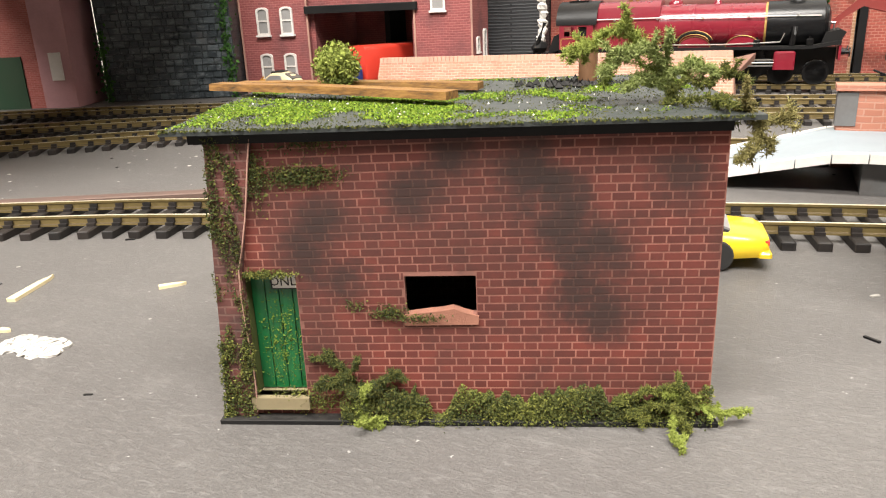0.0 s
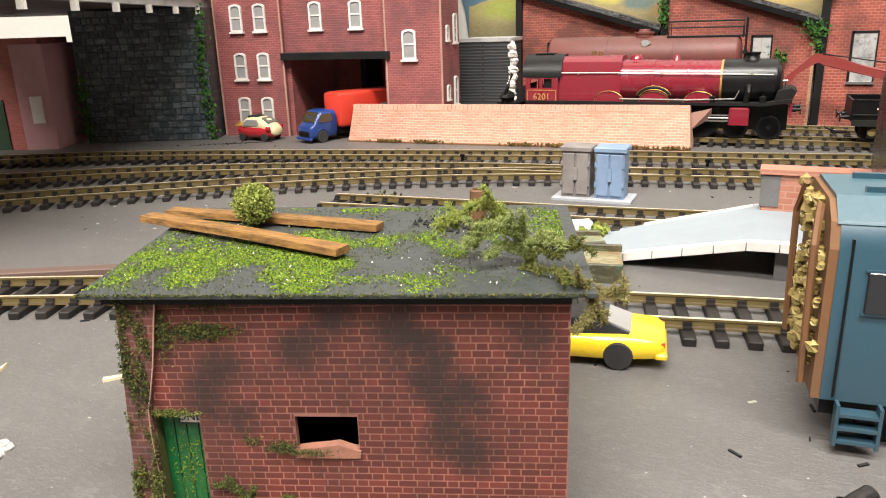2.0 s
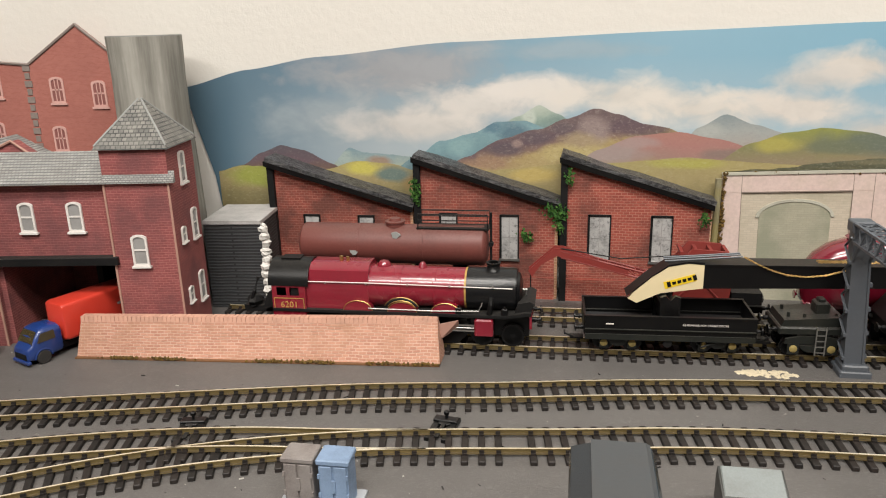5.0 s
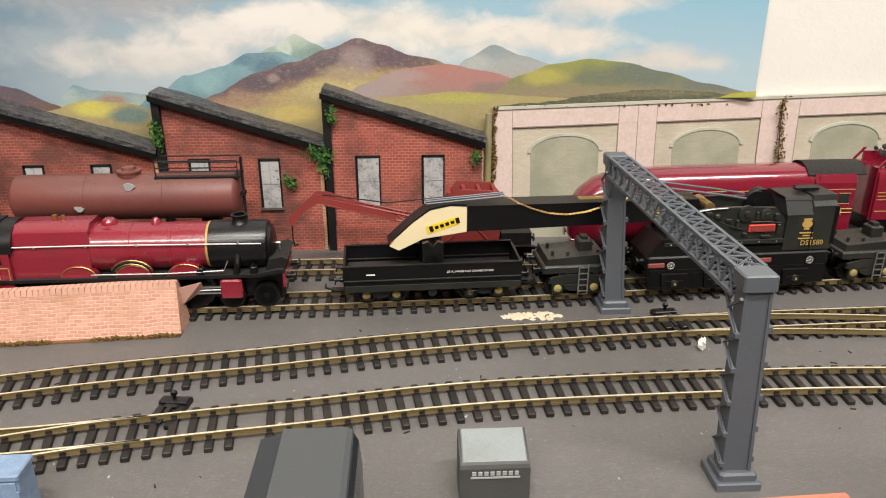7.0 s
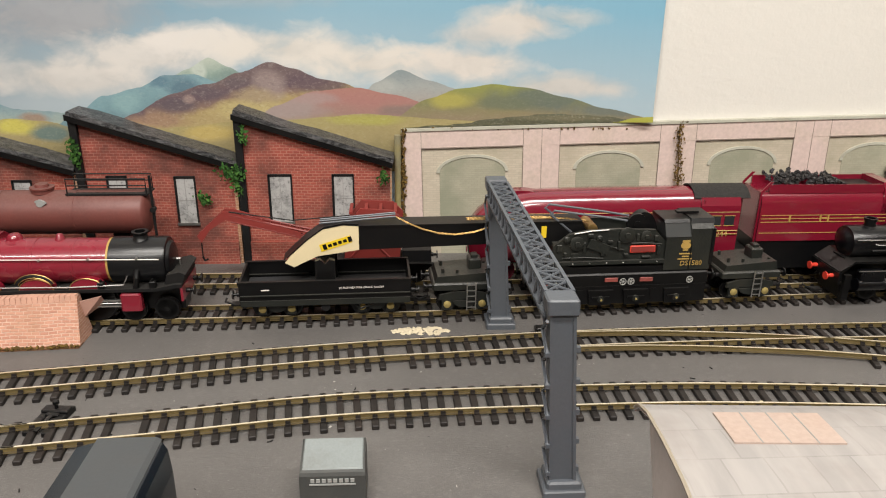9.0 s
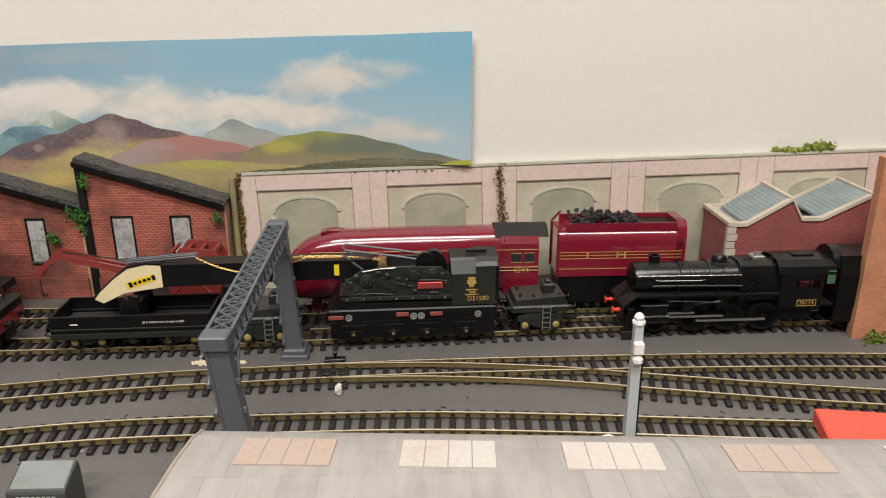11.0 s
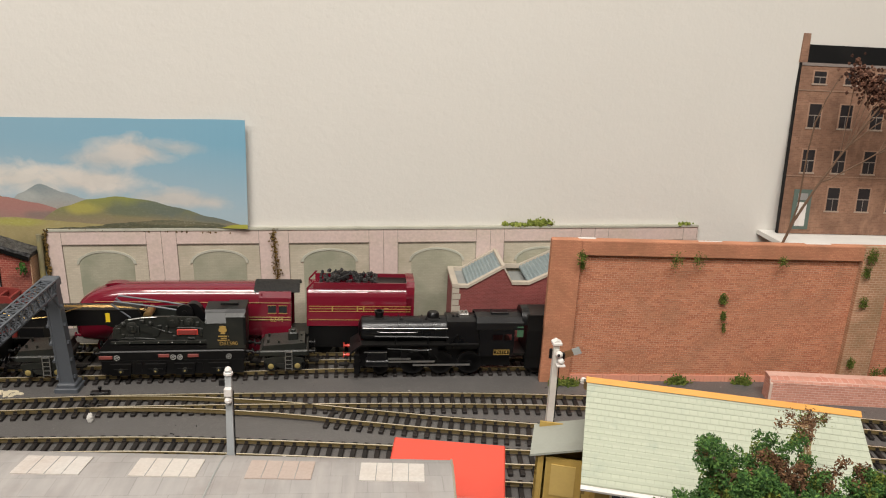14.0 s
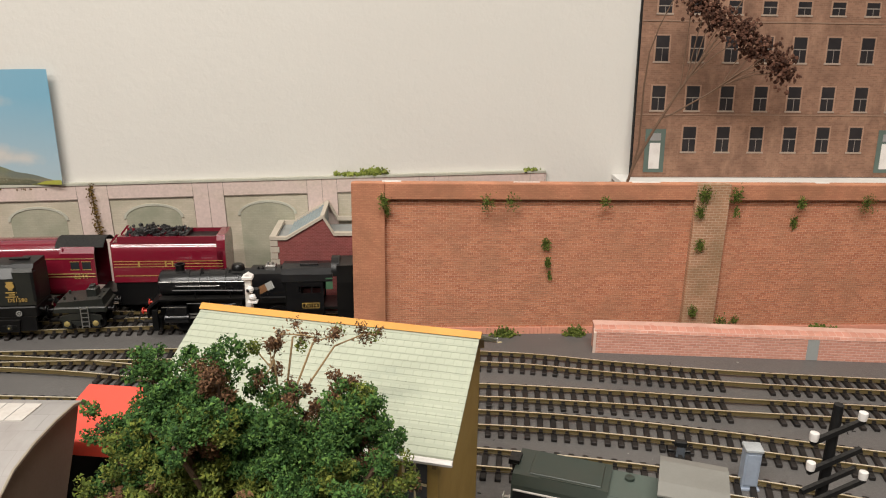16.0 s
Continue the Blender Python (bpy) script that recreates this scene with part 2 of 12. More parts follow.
# Unseen room walls, dark brown to hold down bounced light and reflections.
ROOM = paint("unseen_wall_brown", (0.22, 0.19, 0.16), 0.8, wear=0.3, scale=12)
CEILING = paint("ceiling_white", (0.82, 0.81, 0.78), 0.9, wear=0.05, scale=10)
WHITE = paint("white_card", (0.78, 0.76, 0.72), 0.7, wear=0.12)
PLASTER = paint("broken_plaster", (0.72, 0.70, 0.66), 0.9, wear=0.3, scale=300, bump=0.8)
GREY_METAL = paint("gantry_grey", (0.085, 0.095, 0.110), 0.42, wear=0.4, bump=0.2, dirt=(0.09, 0.09, 0.09))
k = Nodes("bridge_grey")
n1, n2 = k.noise(60, 5, 0.7), k.noise(420, 5, 0.7)
c = k.mix(k.step(n1, 0.38, 0.66), (0.10, 0.125, 0.155), (0.23, 0.265, 0.31))
c = k.mix(k.math("MULTIPLY", k.step(n2, 0.55, 0.75), 0.6), c, (0.42, 0.42, 0.41))
c = k.mix(k.math("MULTIPLY", k.step(k.noise(24, 4), 0.58, 0.72), 0.5), c, (0.055, 0.055, 0.058))
k.bump(n2, 0.3, 0.0005)
BRIDGE_GREY = k.set(c, 0.5)
BRIDGE_LIGHT = paint("bridge_light_grey", (0.40, 0.42, 0.43), 0.65, wear=0.75, scale=260, bump=0.6, dirt=(0.11, 0.11, 0.115))
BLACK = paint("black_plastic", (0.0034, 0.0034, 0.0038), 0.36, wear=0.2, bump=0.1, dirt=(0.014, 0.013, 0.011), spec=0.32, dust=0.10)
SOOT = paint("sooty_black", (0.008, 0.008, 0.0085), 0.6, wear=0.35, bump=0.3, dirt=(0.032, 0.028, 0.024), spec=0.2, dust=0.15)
GLOSS_BLACK = paint("gloss_black", (0.0022, 0.0025, 0.0036), 0.30, wear=0.15, bump=0.4, dirt=(0.006, 0.006, 0.007), coat=0.08, spec=0.5)
MAROON = paint("maroon_gloss", (0.17, 0.008, 0.022), 0.2, wear=0.2, bump=0.03, dirt=(0.09, 0.006, 0.012), coat=0.9)
CRIMSON = paint("crimson_worn", (0.21, 0.012, 0.026), 0.28, wear=0.35, bump=0.08, dirt=(0.10, 0.012, 0.015), coat=0.6)
RED_OXIDE = paint("red_oxide", (0.15, 0.043, 0.035), 0.5, wear=0.6, bump=0.2, dirt=(0.07, 0.03, 0.025), dust=0.25)
CRANE_RED = paint("crane_red", (0.22, 0.03, 0.025), 0.5, wear=0.25)
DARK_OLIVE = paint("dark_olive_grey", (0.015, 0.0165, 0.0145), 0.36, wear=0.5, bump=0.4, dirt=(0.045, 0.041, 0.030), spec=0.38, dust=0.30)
CREAM = paint("cream_paint", (0.72, 0.61, 0.38), 0.5, wear=0.1)
YELLOW = paint("yellow_paint", (0.80, 0.56, 0.02), 0.3, wear=0.05, coat=0.4)
GOLD = paint("gold_lettering", (0.42, 0.27, 0.07), 0.45, wear=0.35)
WHITE_LINE = paint("white_lining", (0.75, 0.70, 0.66), 0.4, wear=0.05)
BRASS = paint("brass", (0.52, 0.34, 0.13), 0.35, 0.9, wear=0.3)
BRASS_DULL = paint("dull_brass", (0.36, 0.28, 0.10), 0.5, 0.3, wear=0.4)
RUST_BROWN = paint("rust_brown", (0.16, 0.075, 0.03), 0.7, wear=0.5, bump=0.3)
ORANGE_RED = paint("orange_red", (0.62, 0.05, 0.03), 0.35, wear=0.1, coat=0.3)
VAN_BLUE = paint("van_blue", (0.015, 0.045, 0.20), 0.3, wear=0.1, coat=0.4)
STEEL = paint("dull_steel", (0.50, 0.49, 0.47), 0.38, 0.9, wear=0.4)
GREY_ROOF = paint("roof_grey", (0.30, 0.31, 0.30), 0.7, wear=0.35)
GLASS_DARK = paint("dark_glazing", (0.02, 0.022, 0.025), 0.12, wear=0.05)
TYRE = paint("tyre_rubber", (0.02, 0.02, 0.02), 0.8, wear=0.2)
COAL = paint("coal", (0.02, 0.02, 0.022), 0.45, wear=0.6, scale=900, bump=0.9)

# ---- room ----
def slab(name, x0, y0, z0, x1, y1, z1, mat, label, category):
    return tagged(part(name, Mesh().box(x0, y0, z0, x1, y1, z1), mat), label, category, kind="structure")


slab("wall_north", -1.9, 0.0, -0.9, 1.9, 0.1, 1.5, WALL, "cream white painted plaster wall behind the layout", "wall")
slab("wall_south", -1.9, -2.6, -0.9, 1.9, -2.5, 1.5, ROOM, "plain unseen wall closing the room, brown to cut bounced light", "wall")
slab("wall_west", -2.0, -2.6, -0.9, -1.9, 0.1, 1.5, ROOM, "plain unseen side wall of the room, brown to cut bounced light", "wall")
slab("wall_east", 1.9, -2.6, -0.9, 2.0, 0.1, 1.5, ROOM, "plain unseen side wall of the room, brown to cut bounced light", "wall")
slab("ceiling", -2.0, -2.6, 1.5, 2.0, 0.1, 1.6, CEILING, "plain white ceiling above the layout", "ceiling")
slab("floor", -2.0, -2.6, -1.0, 2.0, 0.1, -0.9, RUST_BROWN, "plain brown floor below the layout", "floor")
slab("ground", -1.9, -0.95, -0.03, 1.9, 0.0, 0.0, GROUND, "dark grey painted baseboard with dust and flakes", "ground")


# ---- painted backdrop ----
def curl(x):
    return -0.0015 - (0.006 * ((x + 0.06) / 0.06) ** 2 if x > -0.06 else 0.0)


def paper_foot(x):
    """The sheet stands on the arched wall from x = -0.168 on."""
    return 0.03 if x < -0.168 else 0.0895 + (x + 0.168) * 0.0306


def steps(points, x):
    for (x0, z0), (x1, z1) in zip(points, points[1:]):
        if x <= x1:
            s = (x - x0) / (x1 - x0)
            return z0 + (z1 - z0) * (s * s * (3 - 2 * s) * 0.6 + s * 0.4)
    return points[-1][1]


def sheet(top, base, layer, rough=0.0, n=90):
    """A painted shape on the paper: columns between an upper outline and a base line."""
    x0, x1 = top[0][0], top[-1][0]
    m = Mesh()
    front, low = [], []
    for i in range(n + 1):
        x = x0 + (x1 - x0) * i / n
        z = steps(top, x) + rough * noise.noise((x * 90, layer, 0.3)) + rough * 0.5 * noise.noise((x * 260, layer, 3))
        y = curl(x) - 0.00012 * layer
        front.append((x, y, max(z, base(x) + 0.0002)))
        low.append((x, y, base(x)))
    return m.loft([low, front], closed=False, caps=False)


def poster_paint(name, stops, z0, z1, tilt=0.0, x0=0.0, soft=0.55, scale=38.0, dabs=(), strokes=0.3):
    """Brushed hill colours from foot to crest along a tilted line, soft dabs (x, z, width, height, colour), fine strokes."""
    k = Nodes(name)
    xyz = k.n("SeparateXYZ", {0: k.geo.outputs["Position"]})
    x, z = xyz.outputs[0], xyz.outputs[2]
    n = k.noise(scale, 5, 0.55, distort=0.6)
    lean = k.math("SUBTRACT", z, k.math("MULTIPLY", k.math("SUBTRACT", x, x0), tilt))
    f = k.math("ADD", k.step(lean, z0, z1), k.math("MULTIPLY", k.math("SUBTRACT", n, 0.5), soft))
    c = k.ramp(f, stops)
    for dx, dz, w, h, col in dabs:
        ex = k.math("DIVIDE", k.math("SUBTRACT", x, dx), w)
        ez = k.math("DIVIDE", k.math("SUBTRACT", z, dz), h)
        far = k.math("SQRT", k.math("ADD", k.math("MULTIPLY", ex, ex), k.math("MULTIPLY", ez, ez)))
        far = k.math("ADD", far, k.math("MULTIPLY", k.math("SUBTRACT", n, 0.5), 1.2))
        c = k.mix(k.math("MULTIPLY", k.step(far, 1.15, 0.55), 0.85), c, col)
    pos = k.n("VectorMath", {0: k.geo.outputs["Position"], 1: (330.0, 1.0, 620.0)}, operation="MULTIPLY").outputs[0]
    brush = k.noise(1.0, 5, 0.65, pos, 0.9)
    dark = k.mix(0.45, c, (0.03, 0.03, 0.035))
    pale = k.mix(0.30, c, (0.70, 0.66, 0.56))
    c = k.mix(k.math("MULTIPLY", k.step(brush, 0.52, 0.70), strokes), c, dark)
    c = k.mix(k.math("MULTIPLY", k.step(brush, 0.46, 0.30), strokes), c, pale)
    return k.set(c, 0.55)


k = Nodes("poster_sky")
xyz = k.n("SeparateXYZ", {0: k.geo.outputs["Position"]})
x, z = xyz.outputs[0], xyz.outputs[2]
sky = k.ramp(k.step(x, -0.56, 0.0), [(0.0, (0.065, 0.125, 0.175)), (0.17, (0.13, 0.215, 0.285)), (0.34, (0.20, 0.315, 0.40)), (0.62, (0.25, 0.42, 0.53)), (1.0, (0.20, 0.41, 0.545))])
sky = k.mix(k.math("MULTIPLY", k.step(z, 0.165, 0.105), k.math("MULTIPLY", k.step(x, -0.52, -0.40), 0.50)), sky, (0.56, 0.585, 0.58))
billow = k.noise(1.0, 5, 0.55, k.n("VectorMath", {0: k.geo.outputs["Position"], 1: (34.0, 1.0, 60.0)}, operation="MULTIPLY").outputs[0], 0.3)
# cloud banks: centre, half width, half height, colour, cover
CLOUDS = [(-0.385, 0.160, 0.075, 0.022, (0.37, 0.36, 0.37), 0.75), (-0.435, 0.128, 0.055, 0.018, (0.36, 0.41, 0.44), 0.6), (-0.375, 0.121, 0.060, 0.013, (0.60, 0.58, 0.55), 0.9),
          (-0.330, 0.135, 0.055, 0.014, (0.66, 0.635, 0.60), 0.9), (-0.290, 0.146, 0.050, 0.011, (0.70, 0.675, 0.64), 0.95), (-0.235, 0.140, 0.055, 0.013, (0.69, 0.66, 0.61), 0.95),
          (-0.185, 0.131, 0.050, 0.013, (0.70, 0.665, 0.61), 0.95), (-0.125, 0.131, 0.042, 0.013, (0.68, 0.64, 0.59), 0.95), (-0.090, 0.157, 0.033, 0.0125, (0.66, 0.62, 0.57), 0.95),
          (-0.118, 0.149, 0.026, 0.008, (0.60, 0.58, 0.55), 0.8), (-0.060, 0.117, 0.046, 0.0085, (0.62, 0.585, 0.54), 0.85), (-0.055, 0.160, 0.020, 0.005, (0.52, 0.545, 0.54), 0.6),
          (-0.275, 0.170, 0.060, 0.006, (0.36, 0.42, 0.46), 0.5)]
for cx, cz, w, h, col, cover in CLOUDS:
    ex = k.math("DIVIDE", k.math("SUBTRACT", x, cx), w)
    ez = k.math("DIVIDE", k.math("SUBTRACT", z, cz), h)
    far = k.math("SQRT", k.math("ADD", k.math("MULTIPLY", ex, ex), k.math("MULTIPLY", ez, ez)))
    far = k.math("ADD", far, k.math("MULTIPLY", k.math("SUBTRACT", billow, 0.5), 2.0))
    tone = k.mix(k.step(billow, 0.42, 0.66), col, tuple(v * 0.88 for v in col))
    sky = k.mix(k.math("MULTIPLY", k.step(far, 1.25, 0.40), cover), sky, tone)
k.bump(k.noise(700, 3), 0.05, 0.0003)
SKY = k.set(sky, 0.5)

backdrop = tagged(new("backdrop"), "painted paper backdrop of hills under a cloudy sky, right edge curling", "backdrop", kind="structure")
part("sky_sheet", sheet([(-0.552, 0.149), (-0.50, 0.161), (-0.447, 0.169), (-0.35, 0.177), (-0.2, 0.181), (-0.08, 0.1835), (0.0, 0.186)],
                        lambda x: paper_foot(x) if x > -0.53 else 0.149 - (x + 0.552) * 3.6, 0), SKY, backdrop)
HAZE, STEEL_BLUE, TEAL, MIST = (0.30, 0.37, 0.35), (0.12, 0.20, 0.25), (0.17, 0.29, 0.32), (0.34, 0.42, 0.40)
PLUM, UMBER, OCHRE, ROSE_HILL = (0.125, 0.085, 0.100), (0.155, 0.110, 0.112), (0.39, 0.31, 0.15), (0.37, 0.185, 0.165)
HILLS = [
    ("far_hill", [(-0.445, 0.088), (-0.427, 0.1045), (-0.415, 0.101), (-0.395, 0.1), (-0.375, 0.098), (-0.36, 0.09)],
     poster_paint("hill_haze", [(0.0, (0.45, 0.47, 0.22)), (0.45, HAZE), (1.0, (0.17, 0.28, 0.33))], 0.086, 0.105, 0.0, 0.0, 0.5, 70, [(-0.432, 0.098, 0.007, 0.006, MIST), (-0.405, 0.095, 0.012, 0.004, (0.30, 0.20, 0.14))]), 0.0006),
    ("far_hill", [(-0.20, 0.1), (-0.185, 0.119), (-0.168, 0.1275), (-0.15, 0.121), (-0.13, 0.115), (-0.1, 0.105)],
     poster_paint("hill_grey", [(0.0, (0.36, 0.33, 0.30)), (0.5, (0.34, 0.36, 0.35)), (1.0, (0.24, 0.29, 0.30))], 0.105, 0.127, 0.0, 0.0, 0.5, 60, [(-0.178, 0.117, 0.012, 0.006, (0.40, 0.42, 0.40))]), 0.0005),
    ("pale_peak", [(-0.325, 0.115), (-0.305, 0.1265), (-0.290, 0.1345), (-0.278, 0.1285), (-0.262, 0.119), (-0.255, 0.112)],
     poster_paint("peak_pale", [(0.0, (0.17, 0.27, 0.29)), (0.4, (0.24, 0.33, 0.29)), (1.0, (0.44, 0.50, 0.43))], 0.116, 0.133, 0.15, -0.29, 0.4, 90, [(-0.277, 0.123, 0.010, 0.007, (0.19, 0.27, 0.25)), (-0.297, 0.127, 0.005, 0.006, (0.50, 0.56, 0.50))]), 0.0004),
    ("blue_mountain", [(-0.40, 0.085), (-0.375, 0.1), (-0.359, 0.110), (-0.335, 0.1155), (-0.319, 0.123), (-0.30, 0.124), (-0.285, 0.1185), (-0.27, 0.112), (-0.25, 0.1)],
     poster_paint("mountain_teal", [(0.0, (0.13, 0.21, 0.24)), (0.4, TEAL), (0.75, (0.20, 0.33, 0.37)), (1.0, STEEL_BLUE)], 0.093, 0.126, 0.10, -0.32, 0.7, 75, [(-0.308, 0.115, 0.012, 0.007, (0.09, 0.16, 0.21)), (-0.345, 0.106, 0.010, 0.008, (0.23, 0.37, 0.39)), (-0.322, 0.119, 0.007, 0.004, (0.10, 0.19, 0.25))]), 0.0007),
    ("purple_hill", [(-0.53, 0.085), (-0.51, 0.092), (-0.495, 0.101), (-0.479, 0.1065), (-0.462, 0.103), (-0.44, 0.093), (-0.42, 0.08)],
     poster_paint("hill_purple", [(0.0, (0.16, 0.10, 0.05)), (0.5, PLUM), (1.0, (0.10, 0.085, 0.10))], 0.085, 0.106, 0.0, 0.0, 0.5, 60), 0.0005),
    ("brown_mountain", [(-0.37, 0.082), (-0.34, 0.099), (-0.315, 0.112), (-0.29, 0.1185), (-0.272, 0.125), (-0.254, 0.1315), (-0.237, 0.1285), (-0.22, 0.121), (-0.205, 0.119), (-0.18, 0.108), (-0.16, 0.095)],
     poster_paint("mountain_brown", [(0.0, OCHRE), (0.40, (0.37, 0.28, 0.13)), (0.56, (0.22, 0.145, 0.115)), (0.72, PLUM), (1.0, UMBER)], 0.094, 0.124, 0.19, -0.26, 0.55, 55, [(-0.252, 0.118, 0.012, 0.010, (0.30, 0.235, 0.22)), (-0.262, 0.110, 0.014, 0.007, (0.36, 0.28, 0.17)), (-0.312, 0.104, 0.013, 0.005, (0.11, 0.085, 0.10)), (-0.292, 0.112, 0.011, 0.005, (0.12, 0.09, 0.105)), (-0.274, 0.119, 0.009, 0.004, (0.13, 0.10, 0.11)), (-0.305, 0.108, 0.004, 0.003, (0.30, 0.22, 0.20)), (-0.222, 0.118, 0.022, 0.006, PLUM), (-0.268, 0.101, 0.024, 0.007, (0.45, 0.37, 0.17)), (-0.325, 0.094, 0.020, 0.005, (0.30, 0.19, 0.13))], 0.6), 0.0009),
    ("pink_hill", [(-0.27, 0.09), (-0.25, 0.104), (-0.225, 0.1135), (-0.198, 0.116), (-0.172, 0.1115), (-0.14, 0.102), (-0.11, 0.09)],
     poster_paint("hill_pink", [(0.0, (0.34, 0.29, 0.13)), (0.35, (0.32, 0.20, 0.17)), (0.7, ROSE_HILL), (1.0, (0.38, 0.19, 0.16))], 0.090, 0.115, 0.0, 0.0, 0.45, 40, [(-0.242, 0.102, 0.024, 0.009, (0.33, 0.27, 0.255)), (-0.225, 0.109, 0.016, 0.004, (0.36, 0.26, 0.245)), (-0.165, 0.101, 0.022, 0.004, (0.23, 0.17, 0.15))], 0.2), 0.0003),
    ("green_hill", [(-0.175, 0.095), (-0.15, 0.109), (-0.13, 0.1155), (-0.108, 0.1185), (-0.085, 0.1165), (-0.06, 0.1105), (-0.03, 0.103), (0.0, 0.097)],
     poster_paint("hill_green", [(0.0, (0.26, 0.21, 0.13)), (0.45, (0.22, 0.215, 0.10)), (1.0, (0.26, 0.28, 0.075))], 0.096, 0.118, 0.0, 0.0, 0.5, 34, [(-0.070, 0.110, 0.040, 0.009, (0.125, 0.155, 0.13)), (-0.030, 0.102, 0.032, 0.006, (0.14, 0.165, 0.145)), (-0.098, 0.106, 0.020, 0.005, (0.15, 0.17, 0.11)), (-0.135, 0.108, 0.016, 0.006, (0.40, 0.36, 0.09))], 0.22), 0.0004),
    ("meadow", [(-0.53, 0.087), (-0.51, 0.0915), (-0.485, 0.091), (-0.46, 0.087), (-0.45, 0.088), (-0.42, 0.0955), (-0.40, 0.094), (-0.37, 0.087), (-0.34, 0.088), (-0.31, 0.090), (-0.275, 0.094), (-0.25, 0.094), (-0.22, 0.0965), (-0.19, 0.099), (-0.15, 0.096), (-0.11, 0.094)],
     poster_paint("meadow_yellow", [(0.0, (0.20, 0.17, 0.08)), (0.5, (0.33, 0.27, 0.13)), (1.0, (0.36, 0.31, 0.13))], 0.070, 0.100, 0.0, 0.0, 0.7, 40, [(-0.500, 0.084, 0.030, 0.009, (0.26, 0.30, 0.05)), (-0.418, 0.090, 0.016, 0.006, (0.55, 0.50, 0.10)), (-0.395, 0.086, 0.014, 0.006, (0.10, 0.17, 0.17)), (-0.372, 0.079, 0.014, 0.007, (0.30, 0.19, 0.07)), (-0.292, 0.086, 0.022, 0.006, (0.47, 0.36, 0.12)), (-0.190, 0.095, 0.026, 0.004, (0.38, 0.36, 0.09))], 0.4), 0.0006),
    ("hedge_line", [(-0.17, 0.083), (-0.155, 0.0905), (-0.13, 0.0925), (-0.1, 0.0965), (-0.07, 0.099), (-0.03, 0.098), (-0.012, 0.0955), (0.0, 0.0945)],
     poster_paint("hedge_dark", [(0.0, (0.10, 0.095, 0.04)), (0.5, (0.085, 0.085, 0.05)), (1.0, (0.12, 0.13, 0.085))], 0.085, 0.1, 0.0, 0.0, 0.9, 130, [(-0.06, 0.0965, 0.035, 0.002, (0.16, 0.15, 0.09))], 0.7), 0.0009),
    ("field_corner", [(-0.026, 0.0935), (-0.012, 0.0975), (0.0, 0.0985)], poster_paint("field_lime", [(0.0, (0.30, 0.30, 0.05)), (1.0, (0.42, 0.42, 0.07))], 0.09, 0.1), 0.0003),
]
for i, (name, top, mat, rough) in enumerate(HILLS):
    part(name, sheet(top, lambda x: max(0.06, paper_foot(x)), i + 1, rough), mat, backdrop)

# ---- tracks ----
k = Nodes("rail_brass")
n1, n2 = k.noise(25, 3), k.noise(700, 4)
# Heads coloured paler than web and foot: rail glare painted in.
up = k.step(k.n("SeparateXYZ", {0: k.geo.outputs["Normal"]}).outputs[2], 0.6, 0.9)
high = k.step(k.n("SeparateXYZ", {0: k.geo.outputs["Position"]}).outputs[2], 0.0036, 0.0046)
web = k.mix(k.math("MULTIPLY", k.step(n2, 0.5, 0.8), 0.4), k.mix(n1, (0.12, 0.088, 0.035), (0.29, 0.22, 0.09)), (0.07, 0.05, 0.025))
head = k.mix(k.math("MULTIPLY", k.step(n2, 0.5, 0.75), 0.5), k.mix(k.step(n1, 0.4, 0.65), (0.74, 0.64, 0.45), (0.86, 0.78, 0.62)), (0.38, 0.30, 0.19))
RAIL = k.set(k.mix(up, web, k.mix(high, (0.10, 0.075, 0.04), head)), k.math("SUBTRACT", 0.45, k.math("MULTIPLY", up, 0.12)), 0.42)
k = Nodes("sleeper_brown")
rnd = k.n("ObjectInfo").outputs["Random"]
c = k.mix(rnd, (0.0065, 0.0050, 0.0045), (0.017, 0.012, 0.010))
k.bump(k.noise(900, 4), 0.2, 0.0004)
SLEEPER = k.set(k.mix(k.math("MULTIPLY", k.step(k.noise(200, 4), 0.5, 0.8), 0.3), c, (0.05, 0.042, 0.036)), 0.62)

GAUGE, PITCH, RAIL_TOP = 0.0165, 0.0077, 0.0048
sm = Mesh().bevel_box(-0.0016, -0.015, 0.0, 0.0016, 0.015, 0.0021, 0.0003)
for side in (-1, 1):
    y = side * GAUGE / 2
    sm.box(-0.0011, y - 0.0019, 0.0021, 0.0011, y - 0.0006, 0.0029).box(-0.0011, y - 0.0010, 0.0029, 0.0011, y - 0.00035, 0.0039)
    sm.box(-0.0011, y + 0.0006, 0.0021, 0.0011, y + 0.0019, 0.0029).box(-0.0011, y + 0.00035, 0.0029, 0.0011, y + 0.0010, 0.0039)
SLEEPER_MESH = sm.data("sleeper", SLEEPER)


def spline(points, step=0.004):
    """A smooth line through the points, cut into even steps."""
    p = [Vector((*q, 0)) for q in points]
    p = [p[0] * 2 - p[1]] + p + [p[-1] * 2 - p[-2]]
    fine = []
    for a, b, c, d in zip(p, p[1:], p[2:], p[3:]):
        for i in range(24):
            t = i / 24
            fine.append(0.5 * ((2 * b) + (c - a) * t + (2 * a - 5 * b + 4 * c - d) * t * t + (3 * b - a - 3 * c + d) * t ** 3))
    fine.append(p[-2])
    out, left = [fine[0]], step
    for a, b in zip(fine, fine[1:]):
        d = (b - a).length
        while d >= left:
            a = a + (b - a) * (left / d)
            out.append(a.copy())
            d -= left
            left = step
        left -= d
    return out


